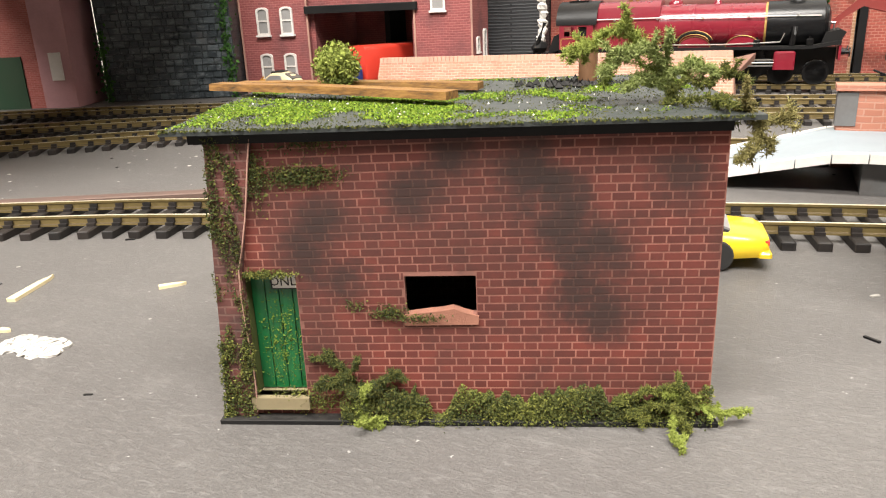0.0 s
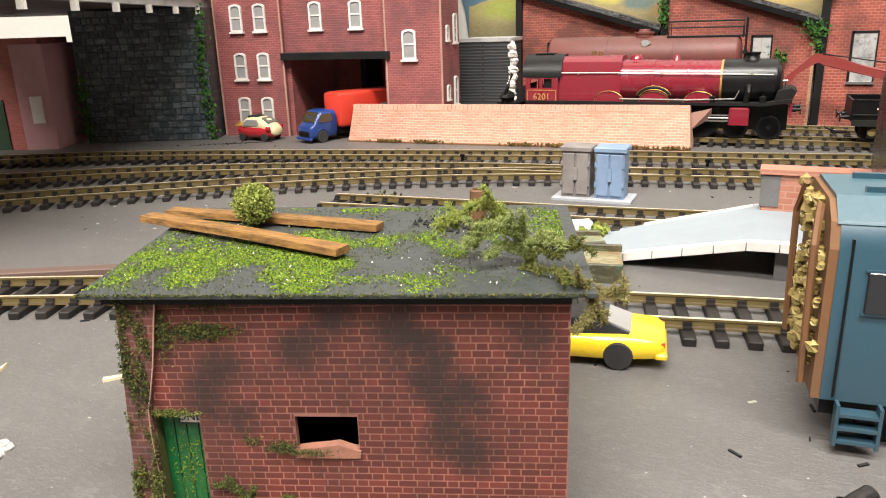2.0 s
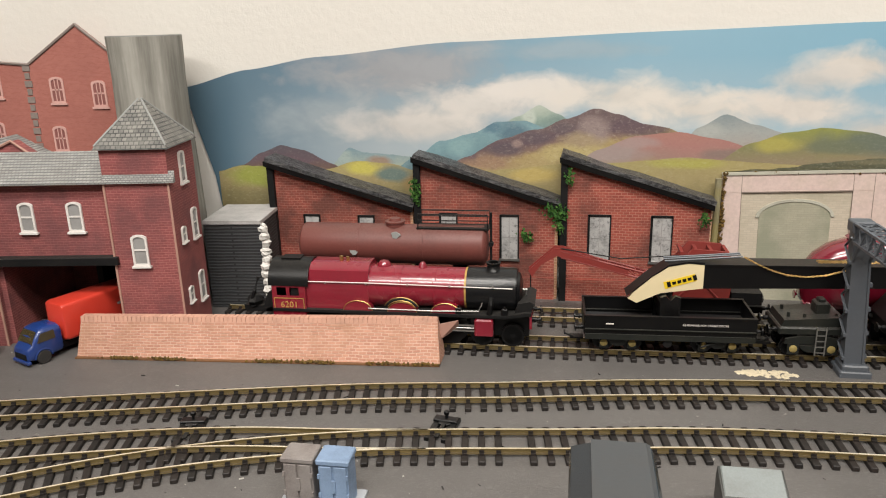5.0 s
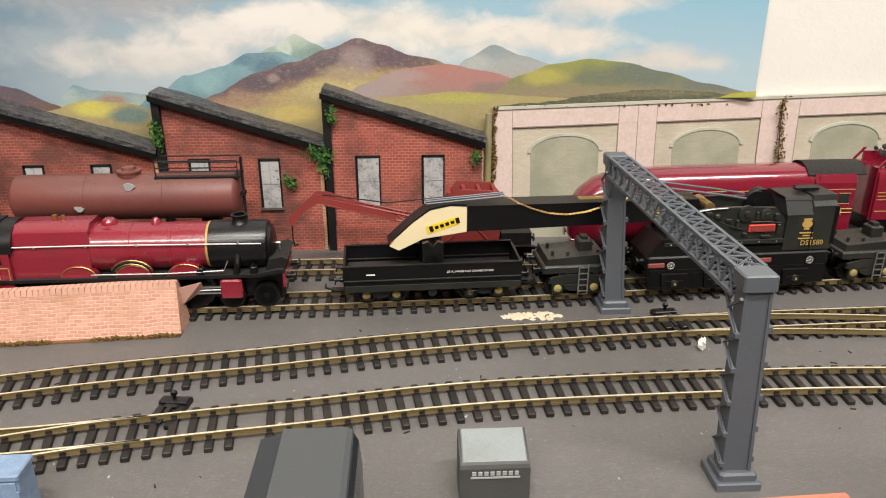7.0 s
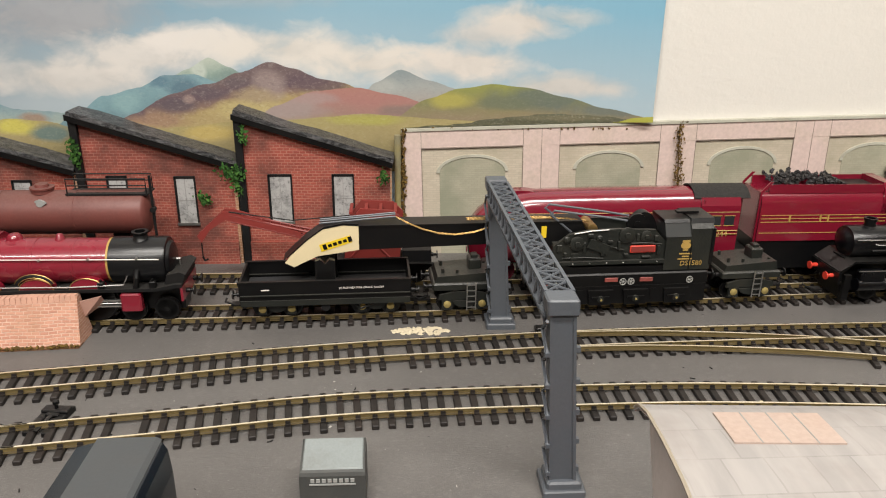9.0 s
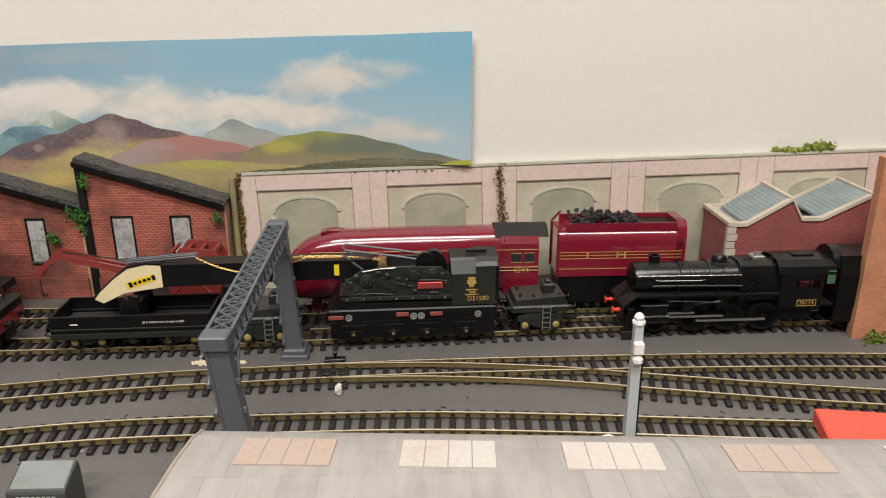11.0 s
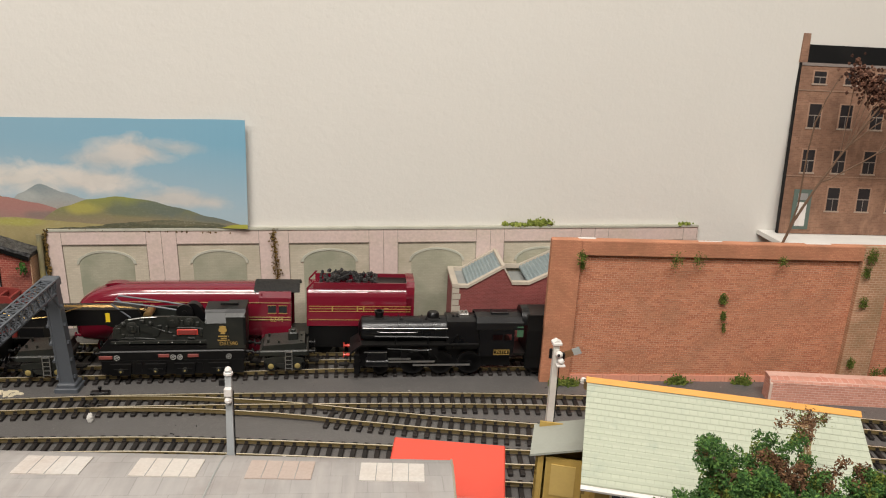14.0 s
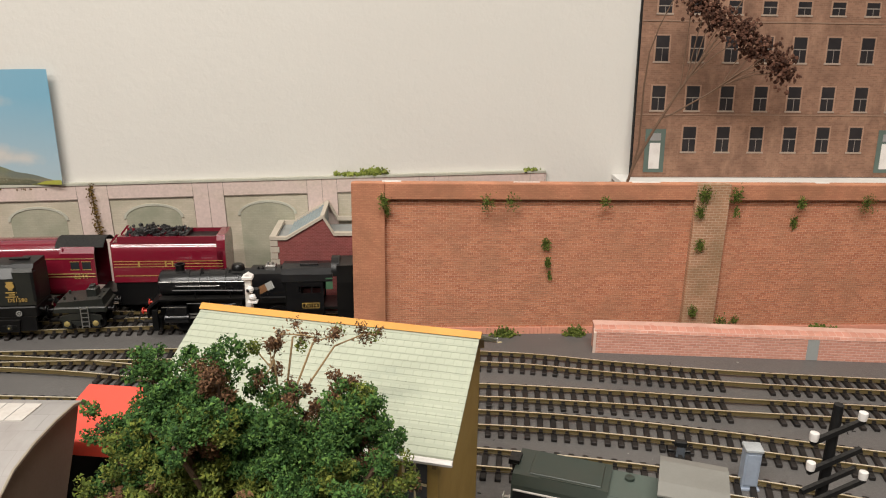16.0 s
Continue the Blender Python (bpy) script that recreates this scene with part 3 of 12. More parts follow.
def rail_mesh(line, offset):
    prof = [(-0.0009, 0.0021), (0.0009, 0.0021), (0.0009, 0.0025), (0.0003, 0.0028), (0.0003, 0.0039), (0.0005, 0.0042), (0.0005, RAIL_TOP),
            (-0.0005, RAIL_TOP), (-0.0005, 0.0042), (-0.0003, 0.0039), (-0.0003, 0.0028), (-0.0009, 0.0025)]
    rings = []
    for i, p in enumerate(line):
        d = (line[min(i + 1, len(line) - 1)] - line[max(i - 1, 0)]).normalized()
        n = Vector((-d.y, d.x, 0))
        rings.append([p + n * (offset + a) + Vector((0, 0, b)) for a, b in prof])
    return Mesh().loft(rings)


def track(points, label, skip=(), gaps=()):
    """A length of sectional track: two rails on separate sleepers. skip: stretches along x with no sleepers of its own."""
    ob = thing("railway_track", Matrix(), label, "railway track", "tracks of the layout")
    line = spline(points)
    for s in (-1, 1):
        part("rail", rail_mesh(line, s * GAUGE / 2), RAIL, ob, "brass-coloured rail")
    r = random.Random(len(points) * 31 + int(points[0][1] * -1000))
    for i, p in enumerate(spline(points, PITCH)):
        if any(a < p.x < b for a, b in skip) or any(abs(p.x - g) < half for g, half in gaps):
            continue
        q = spline_dir(line, p)
        piece("sleeper", SLEEPER_MESH, ob, pose(p.x, p.y, r.uniform(0, 0.0001), 0, 0, math.degrees(math.atan2(q.y, q.x)) + r.uniform(-0.8, 0.8)))
    return ob


def spline_dir(line, p):
    i = min(range(len(line)), key=lambda j: (line[j] - p).length_squared)
    return line[min(i + 1, len(line) - 1)] - line[max(i - 1, 0)]


TRACK_A = [(-0.95, -0.50), (-0.86, -0.395), (-0.78, -0.32), (-0.7065, -0.275), (-0.6485, -0.2495), (-0.5645, -0.224), (-0.4745, -0.202), (-0.3775, -0.180), (-0.30, -0.168),
           (-0.2415, -0.158), (-0.1875, -0.151), (-0.14, -0.147), (-0.088, -0.143), (-0.03, -0.14), (0.05, -0.138), (0.15, -0.1375), (0.25, -0.141), (0.3485, -0.150), (0.4235, -0.1675), (0.4955, -0.1825), (0.567, -0.1935), (0.75, -0.22)]
TRACK_A2 = [(-0.09, -0.1433), (-0.03, -0.1435), (0.04, -0.1505), (0.11, -0.164), (0.17, -0.175), (0.25, -0.187), (0.342, -0.197), (0.4115, -0.2075), (0.4795, -0.219), (0.546, -0.2285), (0.75, -0.26)]
TRACK_C = [(-0.80, -0.62), (-0.73, -0.49), (-0.66, -0.40), (-0.606, -0.3525), (-0.5685, -0.326), (-0.5145, -0.2895), (-0.4645, -0.2615), (-0.413, -0.2405), (-0.36, -0.226), (-0.32, -0.219), (-0.268, -0.212), (-0.2155, -0.204),
           (-0.167, -0.2), (-0.092, -0.198), (-0.03, -0.198), (0.042, -0.2025), (0.127, -0.210), (0.24, -0.219), (0.337, -0.230), (0.4015, -0.242), (0.462, -0.258), (0.5185, -0.2745), (0.6, -0.30), (0.75, -0.36)]
TRACK_B = [(-0.84, -0.52), (-0.76, -0.41), (-0.70, -0.352), (-0.651, -0.318), (-0.605, -0.290), (-0.536, -0.261), (-0.475, -0.242), (-0.42, -0.2305), (-0.37, -0.2255), (-0.325, -0.2198)]
track(TRACK_A, "curved main line track with brass rails on brown sleepers", gaps=((-0.17, 0.005), (0.4975, 0.0115)))
track(TRACK_C, "curved front main line track with brass rails on brown sleepers", gaps=((-0.29, 0.005),))
track(TRACK_B, "inner loop track joining the front line at a point", skip=((-0.42, -0.3),))
track(TRACK_A2, "diverging track with brass rails leaving the main line", skip=((-0.1, 0.075),), gaps=((0.487, 0.0110),))
track([(0.02, -0.238), (0.12, -0.244), (0.22, -0.254), (0.3235, -0.27), (0.40, -0.287), (0.47, -0.308), (0.55, -0.34), (0.65, -0.39)], "yard track with brass rails beside the station")
track([(-0.75, -0.59), (-0.65, -0.522), (-0.56, -0.474), (-0.494, -0.4455), (-0.46, -0.433), (-0.39, -0.4135), (-0.325, -0.399), (-0.2845, -0.3905), (-0.22, -0.38), (-0.16, -0.373)], "dusty yard track behind the derelict hut")
track([(-0.468, -0.318), (-0.419, -0.313), (-0.37, -0.309), (-0.32, -0.303), (-0.28, -0.298)], "short loose length of siding track with open end")
track([(-0.66, -0.118), (-0.5, -0.11), (-0.36, -0.105), (-0.26, -0.103), (-0.15, -0.098), (-0.02, -0.089), (0.09, -0.081), (0.25, -0.076), (0.40, -0.074)], "back siding track under the breakdown train")
track([(-0.50, -0.058), (-0.3, -0.056), (-0.1, -0.054), (0.05, -0.052), (0.19, -0.048)], "rearmost siding track by the arched wall")


def point_lever(x, y, turn, label):
    """A point's throw: two long timbers under the rails, a sprung box and its knob."""
    ob = thing("point_lever", pose(x, y, 0, 0, 0, turn), label, "point lever", "point levers")
    for dx in (-0.0042, 0.0042):
        part("timber", Mesh().bevel_box(dx - 0.0018, -0.0165, 0, dx + 0.0018, 0.0052, 0.0022, 0.0003), BLACK, ob)
    part("spring_box", Mesh().bevel_box(-0.0062, -0.0020, 0.0020, 0.0062, 0.0030, 0.0036, 0.0004).bevel_box(-0.0030, -0.0042, 0.0020, 0.0030, -0.0020, 0.0030, 0.0003), BLACK, ob)
    part("tie_bar", Mesh().box(-0.0010, -0.0160, 0.0022, 0.0010, 0.0, 0.0029), SOOT, ob)
    part("knob", Mesh().cyl((0, 0.0005, 0.0034), (0.0003, 0.0005, 0.0066), 0.0008).bevel_box(-0.0011, -0.0006, 0.0058, 0.0014, 0.0016, 0.0076, 0.0004), BLACK, ob)


point_lever(-0.3235, -0.199, -8, "black plastic point lever beside the front line")
point_lever(-0.088, -0.126, 4, "black plastic point lever beside the main line")
point_lever(0.428, -0.263, -12, "black plastic point motor beside the curved track")
point_lever(0.13, -0.232, -5, "black plastic point lever near the red roof")
point_lever(-0.448, -0.2165, 12, "black plastic point lever between the loop tracks")


# ---- platform and yard structures ----
PLATFORM = paint("platform_blue_grey", (0.27, 0.31, 0.34), 0.6, wear=0.12, bump=0.05)
EDGE = paint("platform_edge", (0.66, 0.64, 0.61), 0.6, wear=0.25)
FACE_GREY = paint("platform_side", (0.14, 0.14, 0.14), 0.8, wear=0.4)
PINK_BRICK = brick_print("brick_pink", (0.58, 0.30, 0.21), (0.44, 0.205, 0.14), (0.66, 0.46, 0.36), 0.0016, 0.0042, 0.60, 0.15, 0.9, 60, (0.42, 0.225, 0.14), warp=1.3)


PLATFORM_BRICK = brick_print("brick_platform", (0.46, 0.20, 0.135), (0.36, 0.14, 0.09), (0.44, 0.24, 0.175), 0.0021, 0.0052, 0.5, 0.12, 0.3, 45, (0.34, 0.17, 0.12))


def platform():
    ob = thing("station_platform", Matrix(), "blue-grey card platform with a ramp and pale edging slabs", "platform")
    top = Mesh()
    xs, zs = (-0.346, -0.296, -0.235), (0.001, 0.012, 0.012)
    f = lambda x: -0.353 - (x + 0.346) * 0.07
    b = lambda x: -0.319 + max(0, min(1, (x + 0.346) / 0.05)) * 0.011
    top.loft([[(x, f(x), z - 0.0012), (x, b(x), z - 0.0012), (x, b(x), z), (x, f(x), z)] for x, z in zip(xs, zs)])
    part("deck", top, PLATFORM, ob)
    part("ramp_wall", Mesh().prism([(-0.29, 0), (-0.235, 0), (-0.235, 0.0108), (-0.29, 0.0108)], "y", -0.353, -0.312), FACE_GREY, ob)
    for i in range(11):
        x0, x1 = -0.334 + i * 0.009, -0.334 + i * 0.009 + 0.0087
        if x0 > -0.24:
            break
        z = lambda x: 0.0012 + min(1, (x + 0.346) / 0.05) * 0.0108
        for y, w in ((f, 0.0024), (b, -0.0018)):
            e = Mesh()
            e.loft([[(x0, y(x0) - w * 0.4, z(x0) - 0.0022), (x1, y(x1) - w * 0.4, z(x1) - 0.0022), (x1, y(x1) + w, z(x1) - 0.0022), (x0, y(x0) + w, z(x0) - 0.0022)],
                    [(x0, y(x0) - w * 0.4, z(x0) + 0.0004), (x1, y(x1) - w * 0.4, z(x1) + 0.0004), (x1, y(x1) + w, z(x1) + 0.0004), (x0, y(x0) + w, z(x0) + 0.0004)]])
            part("edging_slab", e, EDGE, ob, "pale edging slab")
    wall = part("back_wall", Mesh().bevel_box(-0.296, -0.3165, 0.0, -0.235, -0.309, 0.0245, 0.0004), PLATFORM_BRICK, ob, "dull red brick back wall")
    part("coping", Mesh().box(-0.297, -0.3175, 0.0245, -0.235, -0.308, 0.0262), PLATFORM_BRICK, wall)
    part("dark_patch", Mesh().box(-0.2964, -0.3168, 0.0135, -0.2905, -0.309, 0.0240), FACE_GREY, wall)


platform()


def engine_hut():
    """A long body with a dark curved roof, end towards the tracks."""
    ob = thing("dark_roofed_shed", pose(-0.250, -0.348, 0, 0, 0, 0), "dark grey round-cornered shed with gloss black sides", "shed")
    prof = [(-0.0140, 0.0), (-0.0140, 0.0560), (-0.0134, 0.0588), (-0.0074, 0.0606), (0.0094, 0.0606), (0.0112, 0.0598), (0.0124, 0.0575), (0.0130, 0.0500), (0.0130, 0.0)]
    part("body", Mesh().prism(prof, "y", -0.036, 0.042), paint("shed_navy_black", (0.006, 0.011, 0.017), 0.22, wear=0.1, bump=0.03), ob, "gloss blue-black side")
    roof = [(-0.0074, 0.0606), (-0.0074, 0.0612), (0.0094, 0.0612), (0.0108, 0.0603), (0.0094, 0.0604)]
    part("roof", Mesh().prism(roof, "y", -0.036, 0.043), paint("shed_roof_grey", (0.048, 0.054, 0.060), 0.38, wear=0.25), ob, "dark grey roof")
    nose = [(-0.036 + 0.0112 * math.cos(radians(a)), 0.0485 + 0.0112 * math.sin(radians(a))) for a in range(90, 216, 9)]
    part("end_band", Mesh().prism(nose + [(-0.036, 0.0430)], "x", -0.0090, 0.0104), paint("dark_chrome", (0.30, 0.30, 0.32), 0.18, 1.0, wear=0.15, bump=0.03), ob, "polished steel rounded end", smooth=True)
    for a, b in ((-0.0128, -0.0092), (0.0106, 0.0138)):
        part("end_cheek", Mesh().prism(nose + [(-0.036, 0.0430)], "x", a, b), GLOSS_BLACK, ob, smooth=True)
    part("end_plate", Mesh().bevel_box(-0.0122, -0.0440, 0.0, 0.0132, -0.0360, 0.0425, 0.0008), GLOSS_BLACK, ob, "gloss black end")


engine_hut()

# ---- brick buildings ----
BRICK_DARK = brick_print("brick_maroon", (0.30, 0.085, 0.082), (0.235, 0.062, 0.060), (0.37, 0.135, 0.125), 0.0016, 0.0040, 0.75, 0.14, 0.6, 42, (0.15, 0.055, 0.058))
BRICK_SHED = brick_print("brick_shed", (0.38, 0.090, 0.060), (0.28, 0.060, 0.042), (0.47, 0.20, 0.15), 0.0019, 0.0040, 0.80, 0.13, 0.8, 34, (0.095, 0.036, 0.028))
BRICK_WALL = brick_print("brick_retaining", (0.66, 0.27, 0.145), (0.46, 0.15, 0.075), (0.76, 0.46, 0.32), 0.0018, 0.0045, 0.45, 0.12, 1.6, 40, (0.40, 0.20, 0.115), warp=0.9)
BRICK_CAP = brick_print("brick_coping", (0.58, 0.26, 0.145), (0.48, 0.195, 0.11), (0.42, 0.18, 0.10), 0.0013, 0.0030, 0.55, 0.12, 0.5, 40, (0.28, 0.13, 0.07))
BRICK_PIER = brick_print("brick_pier", (0.50, 0.26, 0.15), (0.38, 0.20, 0.11), (0.60, 0.42, 0.30), 0.0020, 0.0050, 0.6, 0.14, 0.4, 30, (0.20, 0.14, 0.07))
MILL_BRICK = brick_print("mill_brick", (0.40, 0.15, 0.12), (0.33, 0.115, 0.09), (0.42, 0.17, 0.14), 0.0009, 0.0026, 0.15, 0.14, 0.05, 18, (0.17, 0.06, 0.05))
QUOIN = paint("quoin_stone", (0.24, 0.20, 0.18), 0.8, wear=0.4, scale=500)
TRIM_PALE = paint("pale_brick_trim", (0.42, 0.24, 0.19), 0.7, wear=0.3)
WINDOW_WHITE = paint("window_white", (0.70, 0.67, 0.64), 0.5, wear=0.45, scale=500, dirt=(0.42, 0.36, 0.33))
PANE_GREY = paint("window_grey_pane", (0.30, 0.295, 0.29), 0.3, wear=0.3)
k = Nodes("slate_tiles")
uv = k.wall_uv()
b = k.n("TexBrick", {"Vector": uv, "Color1": (0.36, 0.36, 0.34), "Color2": (0.25, 0.255, 0.25), "Mortar": (0.12, 0.12, 0.12), "Scale": 1.0, "Mortar Size": 0.0002, "Brick Width": 0.0022, "Row Height": 0.0012})
k.bump(b.outputs["Fac"], 0.4, 0.0004)
SLATE = k.set(k.mix(k.math("MULTIPLY", k.step(k.noise(60, 4), 0.45, 0.75), 0.6), b.outputs["Color"], (0.14, 0.13, 0.125)), 0.75)
k = Nodes("felt_black")
n1 = k.noise(320, 6, 0.75)
k.bump(n1, 1.0, 0.0022)
chips = k.math("MULTIPLY", k.step(k.noise(1400, 3, 0.6), 0.64, 0.72), k.step(k.noise(90, 3), 0.42, 0.62))
lay = k.noise(1.0, 5, 0.7, k.n("VectorMath", {0: k.geo.outputs["Position"], 1: (35.0, 900.0, 420.0)}, operation="MULTIPLY").outputs[0], 0.3)
FELT = k.set(k.mix(k.math("MULTIPLY", k.step(lay, 0.50, 0.62), 0.55), k.mix(k.math("MULTIPLY", chips, 0.8), k.mix(k.step(n1, 0.46, 0.70), (0.022, 0.022, 0.024), (0.165, 0.165, 0.168)), (0.50, 0.49, 0.47)), (0.21, 0.21, 0.215)), 0.42)


k = Nodes("slate_dark")
b = k.n("TexBrick", {"Vector": k.wall_uv(), "Color1": (0.23, 0.225, 0.205), "Color2": (0.13, 0.13, 0.122), "Mortar": (0.05, 0.05, 0.05), "Scale": 1.0, "Mortar Size": 0.00028, "Brick Width": 0.0030, "Row Height": 0.0021})
k.bump(b.outputs["Fac"], 0.6, 0.0006)
SLATE_DARK = k.set(k.mix(k.math("MULTIPLY", k.step(k.noise(90, 4), 0.45, 0.75), 0.5), b.outputs["Color"], (0.30, 0.29, 0.26)), 0.75)


def window(parent, m, w, h, arched=True, bars=1, sill=True, frame_mat=None, pane_mat=None, depth=0.0012):
    """A framed window on a wall face: local x across, z up, outside towards -y. Origin at the foot of its middle."""
    fm, pm = frame_mat or WINDOW_WHITE, pane_mat or PANE_GREY
    t = w * 0.13
    top = [(w / 2 * math.cos(a), h - w * 0.22 + w * 0.22 * math.sin(a)) for a in [math.pi * i / 8 for i in range(9)]] if arched else [(w / 2, h), (-w / 2, h)]
    inner_top = [(x * (1 - 2 * t / w), min(z, h) - t) for x, z in top]
    win = part("window", Mesh().loft([[(x, -depth, z) for x, z in [(-w / 2, 0), (w / 2, 0)] + top], [(x, -depth, z) for x, z in [(-w / 2 + t, t), (w / 2 - t, t)] + inner_top],
                                      [(x, -depth * 0.3, z) for x, z in [(-w / 2 + t, t), (w / 2 - t, t)] + inner_top]], caps=False)
               .loft([[(x, -depth, z) for x, z in [(-w / 2, 0), (w / 2, 0)] + top], [(x, 0.0002, z) for x, z in [(-w / 2, 0), (w / 2, 0)] + top]], caps=False), fm, parent, m=m)
    part("pane", Mesh().prism([(-w / 2 + t, t), (w / 2 - t, t)] + inner_top, "y", -depth * 0.4, -depth * 0.1), pm, win)
    if bars:
        g = Mesh().box(-w / 2 + t, -depth * 0.8, h * 0.48, w / 2 - t, -depth * 0.4, h * 0.48 + t * 0.8)
        for i in range(bars - 1):
            x = -w / 2 + t + (w - 2 * t) * (i + 1) / bars
            g.box(x - t * 0.25, -depth * 0.8, t, x + t * 0.25, -depth * 0.4, h - t)
        part("glazing_bar", g, fm, win)
    if sill:
        part("sill", Mesh().box(-w * 0.6, -depth * 1.7, -t, w * 0.6, 0, 0.0), fm, win)
    return win


def warehouse():
    """Local x along the front, z up, y into the building."""
    turn = math.degrees(math.atan(0.14))
    ob = thing("warehouse", pose(-0.6675, -0.1473, 0, 0, 0, turn), "maroon brick card warehouse with a corner tower and lorry bay", "building")
    body = Mesh()
    # left gabled wing
    body.prism([(0, 0), (0.0525, 0), (0.0525, 0.105), (0.027, 0.1205), (0, 0.105)], "y", 0.0, 0.09)
    part("gabled_wing", body, BRICK_DARK, ob)
    part("centre_block", Mesh().box(0.0525, 0.004, 0.056, 0.130, 0.06, 0.105), BRICK_DARK, ob)
    part("bay_pier", Mesh().box(0.0525, 0.004, 0, 0.056, 0.06, 0.056), BRICK_DARK, ob)
    part("bay_pier", Mesh().box(0.127, 0.004, 0, 0.130, 0.06, 0.056), BRICK_DARK, ob)
    part("bay_rear_wall", Mesh().box(0.0525, 0.085, 0, 0.130, 0.09, 0.056), BRICK_DARK, ob)
    # Bay ceiling and inner wall are coloured near-black.
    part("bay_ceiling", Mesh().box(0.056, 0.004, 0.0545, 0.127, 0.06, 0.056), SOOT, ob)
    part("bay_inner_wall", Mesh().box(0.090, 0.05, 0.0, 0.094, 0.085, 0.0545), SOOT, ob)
    part("beam", Mesh().bevel_box(0.0515, -0.0025, 0.0535, 0.1325, 0.004, 0.0585, 0.0004), SOOT, ob, "black lintel beam")
    part("tower", Mesh().box(0.130, 0.0, 0, 0.1695, 0.042, 0.124), BRICK_DARK, ob)
    part("tower_roof", Mesh().loft([[(0.1275, -0.0025, 0.1235), (0.172, -0.0025, 0.1235), (0.172, 0.0445, 0.1235), (0.1275, 0.0445, 0.1235)],
                                    [(0.1285, -0.0015, 0.1255), (0.171, -0.0015, 0.1255), (0.171, 0.0435, 0.1255), (0.1285, 0.0435, 0.1255)],
                                    [(0.1488, 0.020, 0.1505), (0.1506, 0.020, 0.1505), (0.1506, 0.022, 0.1505), (0.1488, 0.022, 0.1505)]]), SLATE_DARK, ob, "dark slate pyramid roof")
    for a, b in (((0.1285, -0.0015), (0.149, 0.0205)), ((0.171, -0.0015), (0.1505, 0.0205)), ((0.171, 0.0435), (0.1505, 0.0215))):
        part("hip_ridge", Mesh().tube([(*a, 0.1258), (*b, 0.1508)], 0.0006), GREY_ROOF, ob)
    part("main_roof", Mesh().prism([(-0.002, 0.1045), (0.03, 0.1185), (0.064, 0.1045), (0.064, 0.1035), (0.03, 0.1172), (-0.002, 0.1035)], "x", 0.045, 0.1345), SLATE, ob, "grey slate roof")
    part("lower_tower_roof", Mesh().prism([(-0.0022, 0.1035), (-0.0022, 0.1045), (0.001, 0.1105), (0.001, 0.1035)], "x", 0.130, 0.173), SLATE, ob)
    for s in (-1, 1):
        part("wing_roof", Mesh().prism([(0.027, 0.1222), (0.027 + s * 0.0285, 0.1062), (0.027 + s * 0.0285, 0.1050), (0.027, 0.1208)], "y", -0.0015, 0.09), SLATE, ob, "grey slate roof")
    for x in (0.0008, 0.0525, 0.1300, 0.1688):
        part("corner_trim", Mesh().box(x - 0.0006, -0.0006, 0, x + 0.0006, 0.0004, 0.104), TRIM_PALE, ob, "pale corner strip")
    part("eave_trim", Mesh().box(0.0525, 0.0025, 0.1022, 0.130, 0.004, 0.1045), TRIM_PALE, ob)
    for z in (0.0735, 0.0405, 0.0095):
        for x in (0.0185, 0.037):
            window(ob, pose(x, 0, z), 0.0095, 0.0185)
    for x in (0.0778, 0.1077):
        window(ob, pose(x, 0.004, 0.0735), 0.0095, 0.0185)
    window(ob, pose(0.1465, 0, 0.0525), 0.0098, 0.0195)
    for z, h, y in ((0.0995, 0.0195, 0.021), (0.062, 0.0195, 0.030), (0.020, 0.0195, 0.030), (0.064, 0.010, 0.011), (0.025, 0.010, 0.011)):
        window(ob, pose(0.1695, y, z, 0, 0, 90), 0.0085 if h > 0.015 else 0.0065, h)
    part("rear_gable", Mesh().prism([(0.018, 0.100), (0.062, 0.100), (0.062, 0.112), (0.0475, 0.1228), (0.018, 0.1095)], "y", 0.050, 0.058), BRICK_DARK, ob)
    part("gable_edge", Mesh().tube([(0.062, 0.0490, 0.112), (0.0475, 0.0490, 0.1230), (0.018, 0.0490, 0.1100)], 0.0009, 6), TRIM_PALE, ob, "pale gable edging")


warehouse()


